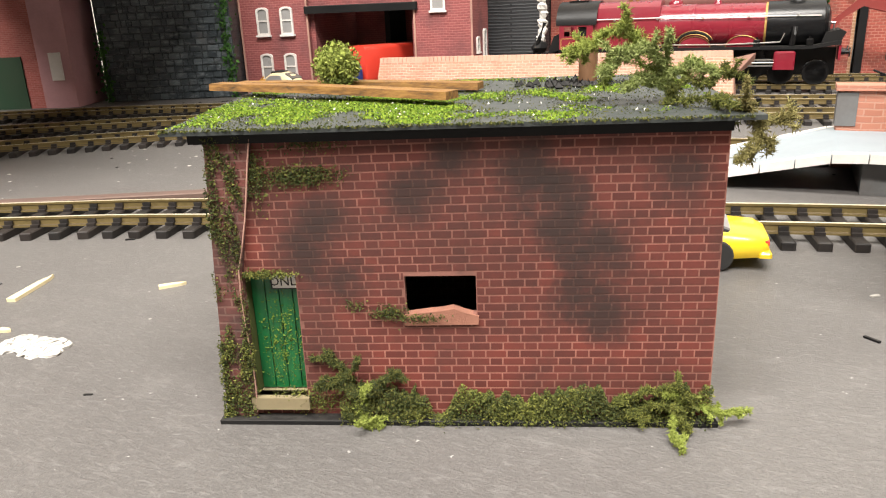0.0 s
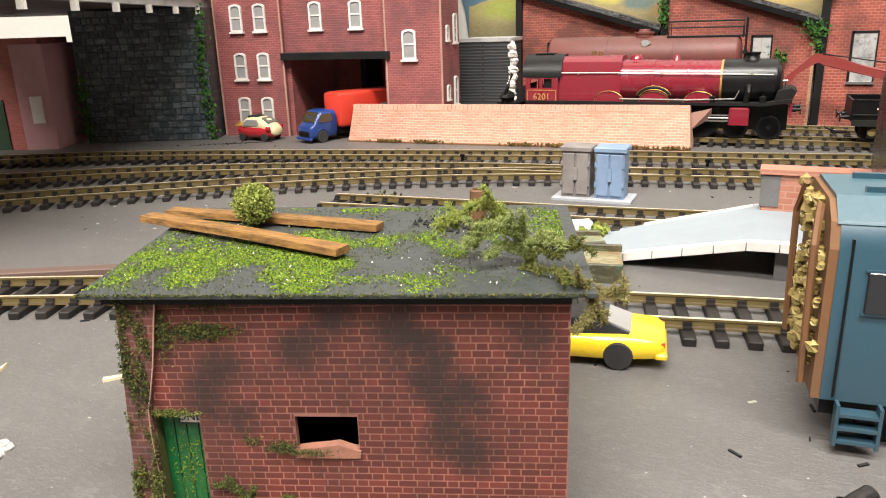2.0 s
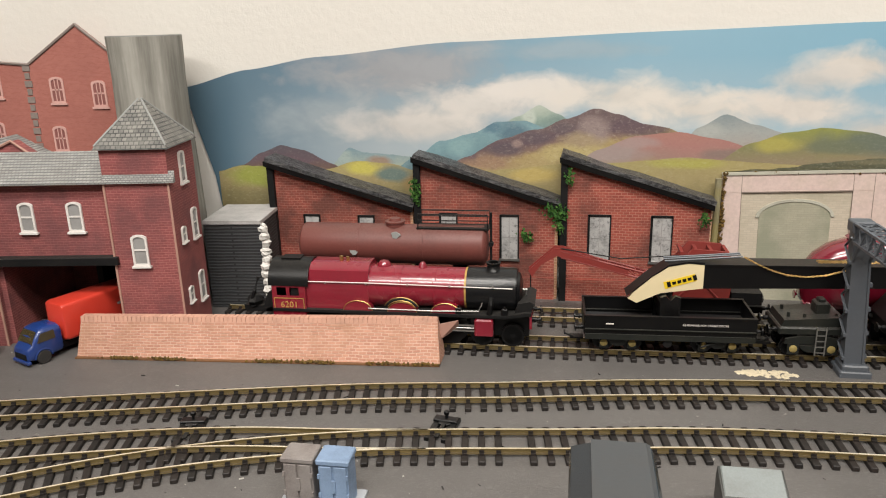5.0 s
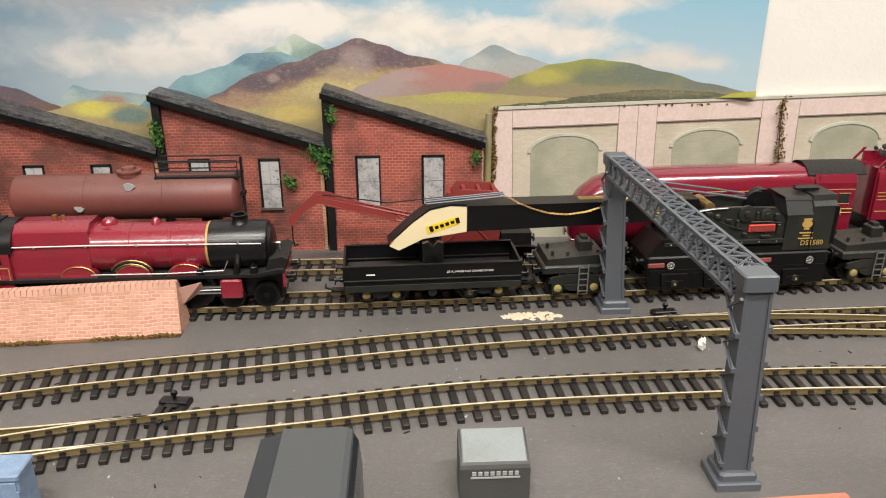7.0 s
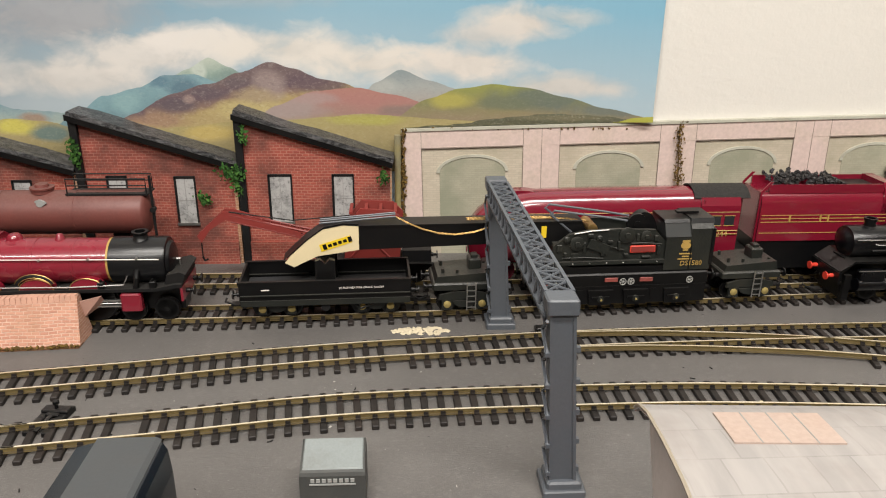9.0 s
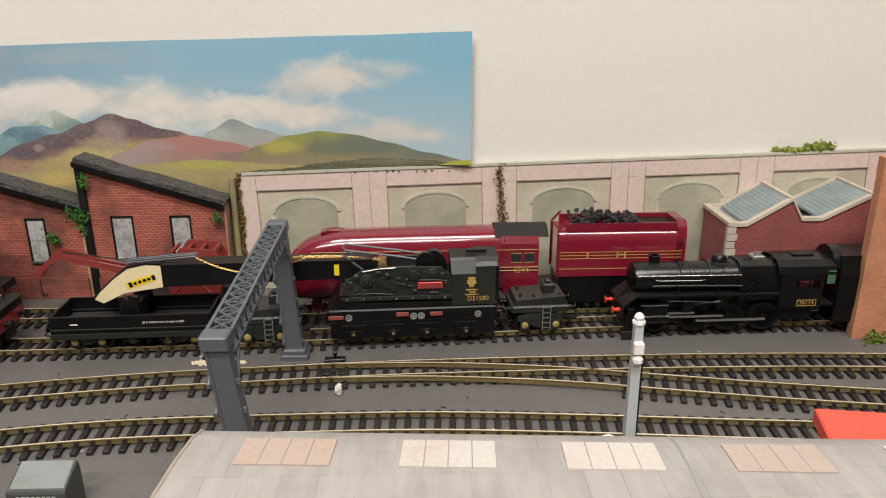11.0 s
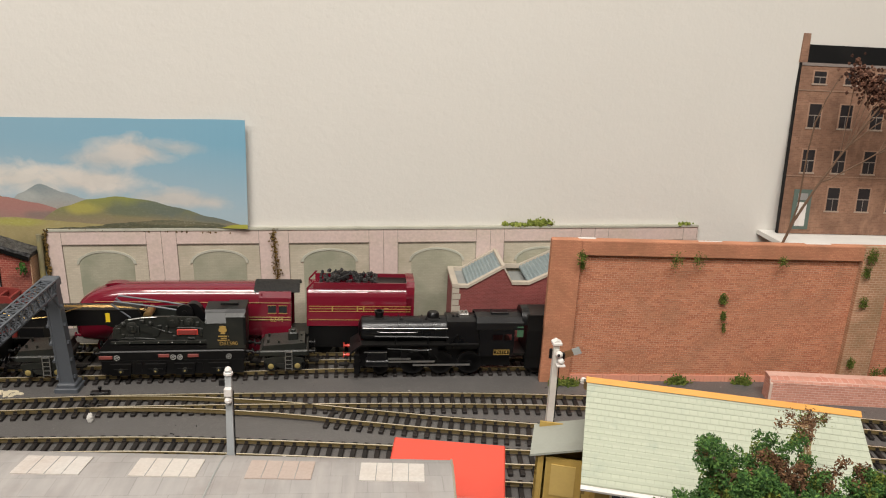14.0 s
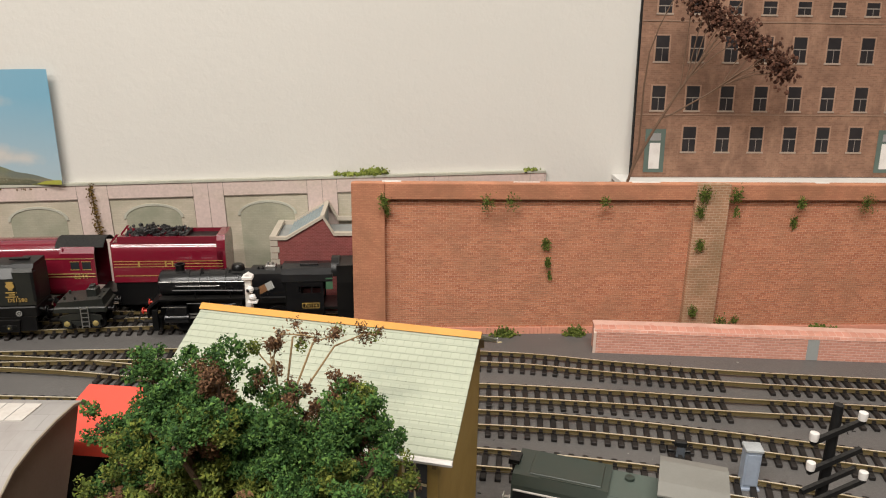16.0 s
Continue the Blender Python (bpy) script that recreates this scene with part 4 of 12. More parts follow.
def mill():
    """Flat printed card of a mill standing on the wall."""
    ob = thing("mill_facade", pose(0, -0.0165, 0.0), "flat printed card of a red brick mill with twin gables", "building")
    outline = [(-0.592, 0.0), (-0.592, 0.172), (-0.6215, 0.1955), (-0.665, 0.168), (-0.787, 0.178), (-0.832, 0.214), (-0.885, 0.186), (-0.885, 0.0)]
    part("wall", Mesh().prism(outline, "y", 0.0, 0.003), MILL_BRICK, ob)
    cop = Mesh()
    for p, q in zip(outline[1:6], outline[2:7]):
        cop.tube([(p[0], -0.0002, p[1]), (q[0], -0.0002, q[1])], 0.0011)
    part("coping", cop, QUOIN, ob, "grey stone coping")
    for x in (-0.667, -0.7895):
        for i in range(24):
            z = 0.03 + i * 0.0058
            part("quoin", Mesh().box(x - 0.002 - 0.001 * (i % 2), -0.0006, z, x + 0.002 + 0.001 * (i % 2), 0.0004, z + 0.0045), QUOIN, ob)
    part("downpipe", Mesh().cyl((-0.783, -0.0006, 0.02), (-0.783, -0.0006, 0.178), 0.0009), SOOT, ob)
    frame = paint("mill_window_pink", (0.60, 0.36, 0.32), 0.6, wear=0.15)
    pane = paint("mill_pane", (0.25, 0.10, 0.09), 0.5, wear=0.2)
    for x, z in ((-0.860, 0.158), (-0.823, 0.155), (-0.763, 0.149), (-0.696, 0.144), (-0.644, 0.140), (-0.610, 0.137), (-0.768, 0.106), (-0.70, 0.107), (-0.648, 0.104), (-0.83, 0.108)):
        window(ob, pose(x, 0, z), 0.0115, 0.019, bars=3, frame_mat=frame, pane_mat=pane, depth=0.0007)
    arch = [(-0.7255 + 0.0175 * math.cos(a), 0.107 + 0.010 * math.sin(a)) for a in [math.pi * i / 12 for i in range(13)]]
    part("arch_stone", Mesh().tube([(x, -0.0005, z) for x, z in arch], 0.0022), QUOIN, ob, "pale stone arch")
    part("arch_opening", Mesh().prism(arch, "y", -0.0004, 0.0), paint("arch_green", (0.03, 0.045, 0.04), 0.5), ob, "dark green arched opening")


mill()
k = Nodes("chimney_concrete")
run = k.noise(1.0, 5, 0.65, k.n("VectorMath", {0: k.geo.outputs["Position"], 1: (130, 130, 9)}, operation="MULTIPLY").outputs[0])
c = k.mix(k.step(run, 0.35, 0.68), (0.16, 0.155, 0.135), (0.36, 0.35, 0.315))
c = k.mix(k.math("MULTIPLY", k.step(k.noise(22, 4), 0.5, 0.72), 0.5), c, (0.20, 0.19, 0.16))
chim = k.set(c, 0.85)
ch = thing("cooling_chimney", pose(-0.551, -0.045, 0), "grey streaked concrete card chimney behind the tower", "chimney")
part("shaft", Mesh().lathe((0, 0, 0), (0, 0, 1), [(0, 0.027), (0.06, 0.0265), (0.10, 0.0252), (0.135, 0.0240), (0.160, 0.0236), (0.186, 0.0243)], 32), chim, ch, smooth=True)
part("lip", Mesh().lathe((0, 0, 0), (0, 0, 1), [(0.1850, 0.0240), (0.1868, 0.0241), (0.1868, 0.0226), (0.160, 0.0215)], 32), GREY_ROOF, ch, "worn pale lip", smooth=True)

block = thing("corrugated_block", pose(-0.497, -0.04, 0, 0, 0, 6), "dark corrugated block with a broken white plaster edge", "retaining block")
part("body", Mesh().box(-0.021, -0.019, 0, 0.019, 0.03, 0.061), brick_print("corrugated_dark", (0.085, 0.09, 0.094), (0.06, 0.063, 0.067), (0.02, 0.02, 0.022), 0.0022, 0.2, 0.5, 0.35, 1.6), block)
part("lid", Mesh().box(-0.0215, -0.0195, 0.061, 0.0195, 0.03, 0.0635), paint("block_top", (0.45, 0.44, 0.43), 0.85, wear=0.7, scale=300, bump=0.8, dirt=(0.16, 0.16, 0.165)), block, "pale crumbling lid")
edge = Mesh()
r = random.Random(3)
for i in range(11):
    edge.blob((0.0195 + r.uniform(0, 0.001), -0.017 + r.uniform(-0.001, 0.001), 0.003 + i * 0.0054), 0.004, r, 7, 5, 0.25)
part("plaster_edge", edge, PLASTER, block, "broken white plaster edge")


def north_light_sheds():
    ob = thing("north_light_workshop", pose(0, -0.0165, 0), "red brick workshop with three sloping black felt roofs", "workshop")
    bays = [(-0.484, 0.101, -0.3785, 0.069), (-0.3755, 0.1045, -0.2765, 0.0725), (-0.2735, 0.105, -0.1755, 0.0735)]
    for i, (x0, z0, x1, z1) in enumerate(bays):
        part("bay_wall", Mesh().prism([(x0 + 0.003, 0), (x1, 0), (x1, z1 - 0.001), (x0 + 0.003, z0 - 0.004)], "y", -0.001 * i, 0.0140), BRICK_SHED, ob)
        d = Vector((x1 - x0, 0, z1 - z0)).normalized()
        n = Vector((-d.z, 0, d.x)) * 0.0042
        p, q = Vector((x0 - 0.001, 0, z0 - 0.0045)), Vector((x1 + 0.0015, 0, z1 - 0.0045))
        rng2 = random.Random(i)
        upper = []
        for j in range(9):
            s = p + (q - p) * j / 8 + n
            upper.append((s.x, s.z + rng2.uniform(-0.0006, 0.0006)))
        part("roof", Mesh().prism([(p.x, p.z), (q.x, q.z)] + list(reversed(upper)), "y", -0.0055, 0.0145), FELT, ob, "black felt roof")
        part("verge", Mesh().prism([(p.x - 0.0004, p.z - 0.002), (q.x, q.z - 0.002), (q.x, q.z + 0.0016), (p.x - 0.0004, p.z + 0.0016)], "y", -0.0062, -0.0045), BLACK, ob)
        part("corner_post", Mesh().box(x0 - 0.0005, -0.003 - 0.001 * i, 0, x0 + 0.0042, 0.012, z0 - 0.003), SOOT, ob, "black corner post")
        part("plinth", Mesh().box(x0 + 0.004, -0.0022 - 0.001 * i, 0, x1 - 0.001, 0.0, 0.016), BRICK_SHED, ob)
        part("end_wall", Mesh().box(x1 - 0.001, -0.0014, 0, x1 + 0.001, 0.0142, z1 - 0.003), BRICK_PIER, ob)
    for x, z, w, h in ((-0.4535, 0.047, 0.0115, 0.0105), (-0.4125, 0.048, 0.0115, 0.0095), (-0.352, 0.050, 0.012, 0.0105), (-0.309, 0.029, 0.0125, 0.031), (-0.2475, 0.030, 0.0145, 0.0315), (-0.2065, 0.030, 0.0135, 0.0315)):
        y = -0.0005 - 0.001 * (0 if x < -0.38 else 1 if x < -0.28 else 2)
        win = part("window", Mesh().box(x - w / 2 - 0.0006, y - 0.0006, z - 0.001, x - w / 2 + 0.0009, y + 0.001, z + h + 0.0008).box(x - w / 2, y - 0.0006, z + h - 0.0006, x + w / 2, y + 0.001, z + h + 0.0010)
                   .box(x + w / 2 - 0.0004, y - 0.0006, z, x + w / 2 + 0.0005, y + 0.001, z + h + 0.0010), SOOT, ob, "black window surround")
        part("pane", Mesh().box(x - w / 2, y - 0.0003, z, x + w / 2, y + 0.001, z + h), GRIMY, win, "grimy whitened pane")
        part("glazing_bar", Mesh().box(x - w / 2, y - 0.0005, z + h * 0.5, x + w / 2, y - 0.0002, z + h * 0.5 + 0.0005).box(x - 0.0002, y - 0.0005, z, x + 0.0002, y - 0.0002, z + h), PANE_GREY, win)
        part("sill", Mesh().box(x - w / 2 - 0.001, y - 0.0012, z - 0.0014, x + w / 2 + 0.001, y + 0.001, z + 0.0002), STEEL, win)


k = Nodes("grimy_pane")
n1, n2 = k.noise(130, 5, 0.7), k.noise(500, 4)
c = k.mix(k.step(n1, 0.50, 0.66), (0.42, 0.415, 0.41), (0.25, 0.25, 0.245))
GRIMY = k.set(k.mix(k.math("MULTIPLY", k.step(n2, 0.55, 0.7), 0.7), c, (0.05, 0.05, 0.05)), 0.35)
north_light_sheds()
part("drainpipe", Mesh().cyl((-0.1705, -0.008, 0), (-0.1705, -0.008, 0.086), 0.0022), paint("mossy_pipe", (0.22, 0.20, 0.12), 0.7, wear=0.7, dirt=(0.35, 0.27, 0.03)))
tagged(bpy.data.objects["drainpipe"], "mossy grey drainpipe between workshop and arched wall", "drainpipe")

# ---- pale arched retaining wall ----
STONE_PINK = paint("stone_pinkish", (0.58, 0.46, 0.42), 0.85, wear=0.75, scale=110, dirt=(0.47, 0.42, 0.31))
STONE_CREAM = brick_print("stone_cream_courses", (0.56, 0.50, 0.40), (0.50, 0.44, 0.345), (0.45, 0.40, 0.32), 0.0016, 0.0045, 0.7, 0.1, 0.1, 32, (0.36, 0.33, 0.24))
ARCH_INFILL = brick_print("arch_infill", (0.40, 0.38, 0.29), (0.36, 0.345, 0.26), (0.32, 0.31, 0.24), 0.0015, 0.004, 0.75, 0.1, 0.1, 40, (0.25, 0.265, 0.19))
SEAM = paint("dark_seam", (0.24, 0.20, 0.17), 0.8, wear=0.6, dirt=(0.25, 0.21, 0.17), scale=300)
ARCH_RING = paint("arch_ring_stone", (0.45, 0.445, 0.37), 0.85, wear=0.5, scale=300, dirt=(0.22, 0.20, 0.15))


def arched_wall():
    tilt = 1.75
    ob = tagged(new("wall_arched"), "pale pink and cream printed arcade wall with blind arches", "wall", kind="structure")
    ob.matrix_world = Matrix.Translation((-0.1675, -0.003, 0.0885)) @ pose(0, 0, 0, 0, -tilt, 0)
    # local x along the wall, z = 0 at its top edge
    length = 0.565
    part("panel_backing", Mesh().box(0, 0, -0.12, length, 0.0025, 0.0), STONE_CREAM, ob)
    part("top_band", Mesh().box(0, -0.0008, -0.0130, length, 0, 0.0), STONE_PINK, ob)
    part("coping", Mesh().box(-0.0005, -0.0016, -0.0012, length, 0.003, 0.0006), ARCH_RING, ob)
    edges = [0.0, 0.0125]
    for i in range(6):
        a = 0.0125 + i * 0.094
        x0, x1 = a, a + 0.069
        if x1 > length:
            break
        part("shadow_line", Mesh().box(x0, -0.0012, -0.0134, x1, -0.0006, -0.0127), SEAM, ob)
        part("pilaster", Mesh().box(x1, -0.0007, -0.12, x1 + 0.0125, 0.0003, -0.0130), STONE_PINK, ob)
        part("pilaster", Mesh().box(x1 + 0.0128, -0.0007, -0.12, min(length, x1 + 0.025), 0.0003, -0.0130), STONE_PINK, ob)
        for sx in (x0, x1, x1 + 0.01265):
            part("panel_seam", Mesh().box(sx - 0.00016, -0.00095, -0.12, sx + 0.00016, -0.0002, -0.0014), SEAM, ob)
        cx, half = (x0 + x1) / 2, 0.0225
        crown = [(cx + half * math.cos(t), -0.0305 + 0.0105 * math.sin(t)) for t in [math.pi * j / 14 for j in range(15)]]
        part("arch_panel", Mesh().prism([(cx - half, -0.12), (cx + half, -0.12)] + crown, "y", -0.0003, 0.001), ARCH_INFILL, ob)
        ring = Mesh().loft([[(cx + (half + w) * math.cos(t), y, -0.0305 + (0.0105 + w * 0.8) * math.sin(t)) for t in [math.pi * j / 14 for j in range(15)]] for w, y in ((0, -0.0003), (0, -0.0008), (0.0022, -0.0008), (0.0022, 0.0))], closed=False, caps=False)
        part("arch_ring", ring, ARCH_RING, ob)
    part("pilaster", Mesh().box(0, -0.0007, -0.12, 0.0125, 0.0003, -0.0130), STONE_PINK, ob)


arched_wall()


def small_works():
    ob = thing("small_workshop", pose(0.1725, -0.052, 0), "small red brick workshop with blue-grey corrugated saw-tooth roofs", "workshop")
    glaze = paint("blue_grey_sheet", (0.22, 0.27, 0.28), 0.6, wear=0.6, scale=300, bump=0.3, dirt=(0.40, 0.43, 0.42))
    stone = paint("coping_stone", (0.50, 0.44, 0.36), 0.8, wear=0.3)
    zz = [(0, 0.063), (0.012, 0.063), (0.041, 0.0805), (0.049, 0.0665), (0.063, 0.0665), (0.096, 0.083), (0.104, 0.0675)]
    part("front_wall", Mesh().prism([(0, 0), (0.104, 0)] + [(x, z - 0.0015) for x, z in reversed(zz)], "y", 0, 0.003), brick_print("brick_deep_red", (0.27, 0.065, 0.06), (0.20, 0.045, 0.04), (0.31, 0.11, 0.10), 0.0012, 0.0034, 0.2, 0.14, 0.2), ob)
    part("side_wall", Mesh().box(0, 0.003, 0, 0.003, 0.046, 0.0615), BRICK_DARK, ob)
    part("coping", Mesh().prism(zz + [(x, z - 0.0024) for x, z in reversed(zz)], "y", -0.0012, 0.0032), stone, ob, "pale stone coping")
    part("side_coping", Mesh().box(-0.001, -0.001, 0.0612, 0.004, 0.046, 0.0636), stone, ob)
    part("back_coping", Mesh().prism([(x, z + 0.0004) for x, z in zz] + [(x, z - 0.0030) for x, z in reversed(zz)], "y", 0.0452, 0.0482), stone, ob, "pale stone coping")
    part("flat_roof", Mesh().box(0.003, 0.003, 0.058, 0.104, 0.046, 0.060), GREY_ROOF, ob)
    for a, b in (((0.012, 0.062), (0.041, 0.0795)), ((0.063, 0.0655), (0.096, 0.082))):
        n = 44
        ridge = [(a[0] + (b[0] - a[0]) * i / n, a[1] + (b[1] - a[1]) * i / n + 0.0005 * math.sin(2 * math.pi * 11 * i / n)) for i in range(n + 1)]
        part("corrugated_slope", Mesh().prism(ridge + [(b[0], b[1] - 0.0015), (a[0], a[1] - 0.0015)], "y", 0.003, 0.045), glaze, ob, "worn blue-grey corrugated roof slope", smooth=False)
        part("upright_back", Mesh().box(b[0] - 0.001, 0.003, 0.058, b[0], 0.045, b[1]), GREY_ROOF, ob)
        part("ridge", Mesh().prism([(b[0] - 0.002, b[1] - 0.001), (b[0] + 0.001, b[1] - 0.001), (b[0] + 0.001, b[1] + 0.001), (b[0] - 0.002, b[1] + 0.001)], "y", 0.0, 0.046), stone, ob)
    for i in range(11):
        z = 0.0035 + i * 0.0052
        part("quoin", Mesh().box(-0.0008, -0.0008, z, 0.0050 + 0.0012 * (i % 2), 0.003, z + 0.0046), stone, ob, "pale corner stone")


small_works()


FOOT_BRICK = paint("foot_brick_pink", (0.66, 0.29, 0.20), 0.85, wear=0.5, scale=400, bump=0.4, dirt=(0.50, 0.28, 0.18))


def retaining_wall():
    ob = tagged(new("wall_retaining"), "tall orange-red brick retaining wall with piers and moss", "wall", kind="structure")
    ob.matrix_world = Matrix.Translation((0.240, -0.098, 0)) @ pose(0, 0, 0, 0, 0, -0.6)
    n = 0.72
    part("brick_face", Mesh().box(0.0, 0.0, 0.0, n, 0.0036, 0.106), BRICK_WALL, ob)
    part("coping", Mesh().bevel_box(0.0, -0.0034, 0.106, n, 0.0048, 0.1175, 0.0006), BRICK_CAP, ob)
    for x, w in ((-0.0008, 0.0235), (0.2475, 0.025), (0.50, 0.025)):
        part("pier", Mesh().bevel_box(x, -0.0044, 0.0, x + w, 0.001, 0.1178, 0.0003), BRICK_PIER if x > 0.1 else BRICK_CAP, ob)
    foot = Mesh()
    rf = random.Random(9)
    for i in range(240):
        foot.box(i * 0.003 + 0.0001, -0.0012 - rf.uniform(0, 0.0003), 0.0, i * 0.003 + 0.0029, 0.0, 0.0052 + rf.uniform(-0.0002, 0.0003))
    tagged(part("foot_course", foot, FOOT_BRICK, ob, "upright pink bricks along the foot"), kind="stuff")
    torn = Mesh()
    r = random.Random(5)
    for i in range(12):
        x = r.uniform(0.0, n)
        torn.box(x, 0.001, 0.1174, x + r.uniform(0.006, 0.022), 0.002 + r.uniform(0, 0.0026), 0.1178)
    part("torn_card", torn, WHITE, ob, "torn white card along the top")


retaining_wall()

low = thing("low_brick_wall", pose(0.4135, -0.131, 0, 0, 0, -6.2), "low pink brick wall with sloping top beside the tracks", "wall")
ROSE = brick_print("brick_rose", (0.68, 0.33, 0.25), (0.56, 0.24, 0.175), (0.72, 0.47, 0.39), 0.0020, 0.0050, 0.5, 0.14, 0.8, 50, (0.50, 0.26, 0.19))
part("wall", Mesh().prism([(-0.0036, 0), (-0.0030, 0.0150), (-0.0012, 0.0182), (0.0035, 0.0192), (0.010, 0.0192), (0.010, 0)], "x", 0.0, 0.32), ROSE, low)
part("coping", Mesh().prism([(-0.0033, 0.0158), (-0.0022, 0.0180), (-0.0002, 0.0192), (0.0035, 0.0197), (0.0105, 0.0197), (0.0105, 0.0188), (0.0035, 0.0188), (-0.0010, 0.0178), (-0.0028, 0.0154)], "x", -0.0006, 0.32), ROSE, low)
part("end_edge", Mesh().prism([(-0.0042, 0.0), (-0.0038, 0.0155), (-0.0012, 0.0186), (-0.0006, 0.0182), (-0.0028, 0.0150), (-0.0034, 0.0)], "x", -0.0012, 0.0008), paint("bare_plaster_pink", (0.66, 0.50, 0.42), 0.9, wear=0.3), low, "pale bare plaster end")
part("repair_patch", Mesh().prism([(-0.0040, 0.0003), (-0.0031, 0.0160), (-0.0028, 0.0160), (-0.0035, 0.0003)], "x", 0.150, 0.158), GREY_ROOF, low, "grey repair strip")

slope = thing("sloping_brick_wall", Matrix(), "sloping pink brick wall section with a torn end flap", "wall")
m = Mesh()
F0, F1 = Vector((-0.5600, -0.1505, 0)), Vector((-0.3385, -0.1345, 0))
T0, T1 = Vector((-0.5590, -0.1420, 0.0232)), Vector((-0.3415, -0.1225, 0.0240))
back = Vector((0, 0.004, 0))
m.loft([[F0, T0, T0 + back, F0 + Vector((0, 0.018, 0))], [F1, T1, T1 + back, F1 + Vector((0, 0.018, 0))]])
part("brick_face", m, PINK_BRICK, slope)
cap = Mesh()
for i in range(80):
    a, b = T0.lerp(T1, i / 80), T0.lerp(T1, (i + 0.86) / 80)
    cap.loft([[a + Vector((0, -0.0012, -0.0028)), a + Vector((0, -0.0006, 0.0006)), a + Vector((0, 0.0042, 0.0006)), a + Vector((0, 0.0042, -0.001))],
              [b + Vector((0, -0.0012, -0.0028)), b + Vector((0, -0.0006, 0.0006)), b + Vector((0, 0.0042, 0.0006)), b + Vector((0, 0.0042, -0.001))]])
part("coping_bricks", cap, paint("coping_brick_pink", (0.60, 0.34, 0.25), 0.8, wear=0.3, scale=600), slope)
part("base_strip", Mesh().loft([[F0 + Vector((0, -0.002, 0)), F0 + Vector((0, -0.002, 0.0008)), F0 + Vector((0, 0.004, 0.0008)), F0 + Vector((0, 0.004, 0))], [F1 + Vector((0, -0.002, 0)), F1 + Vector((0, -0.002, 0.0008)), F1 + Vector((0, 0.004, 0.0008)), F1 + Vector((0, 0.004, 0))]]), RUST_BROWN, slope)
part("end_flap", Mesh().loft([[T1 + Vector((0, 0.001, -0.004)), T1 + Vector((0.012, 0.001, -0.001)), T1 + Vector((0.0115, 0.006, -0.007)), T1 + Vector((0.001, 0.002, -0.014))],
                              [T1 + Vector((0, 0.002, -0.004)), T1 + Vector((0.012, 0.002, -0.001)), T1 + Vector((0.0115, 0.007, -0.007)), T1 + Vector((0.001, 0.003, -0.014))]]), TRIM_PALE, slope, "torn card flap")


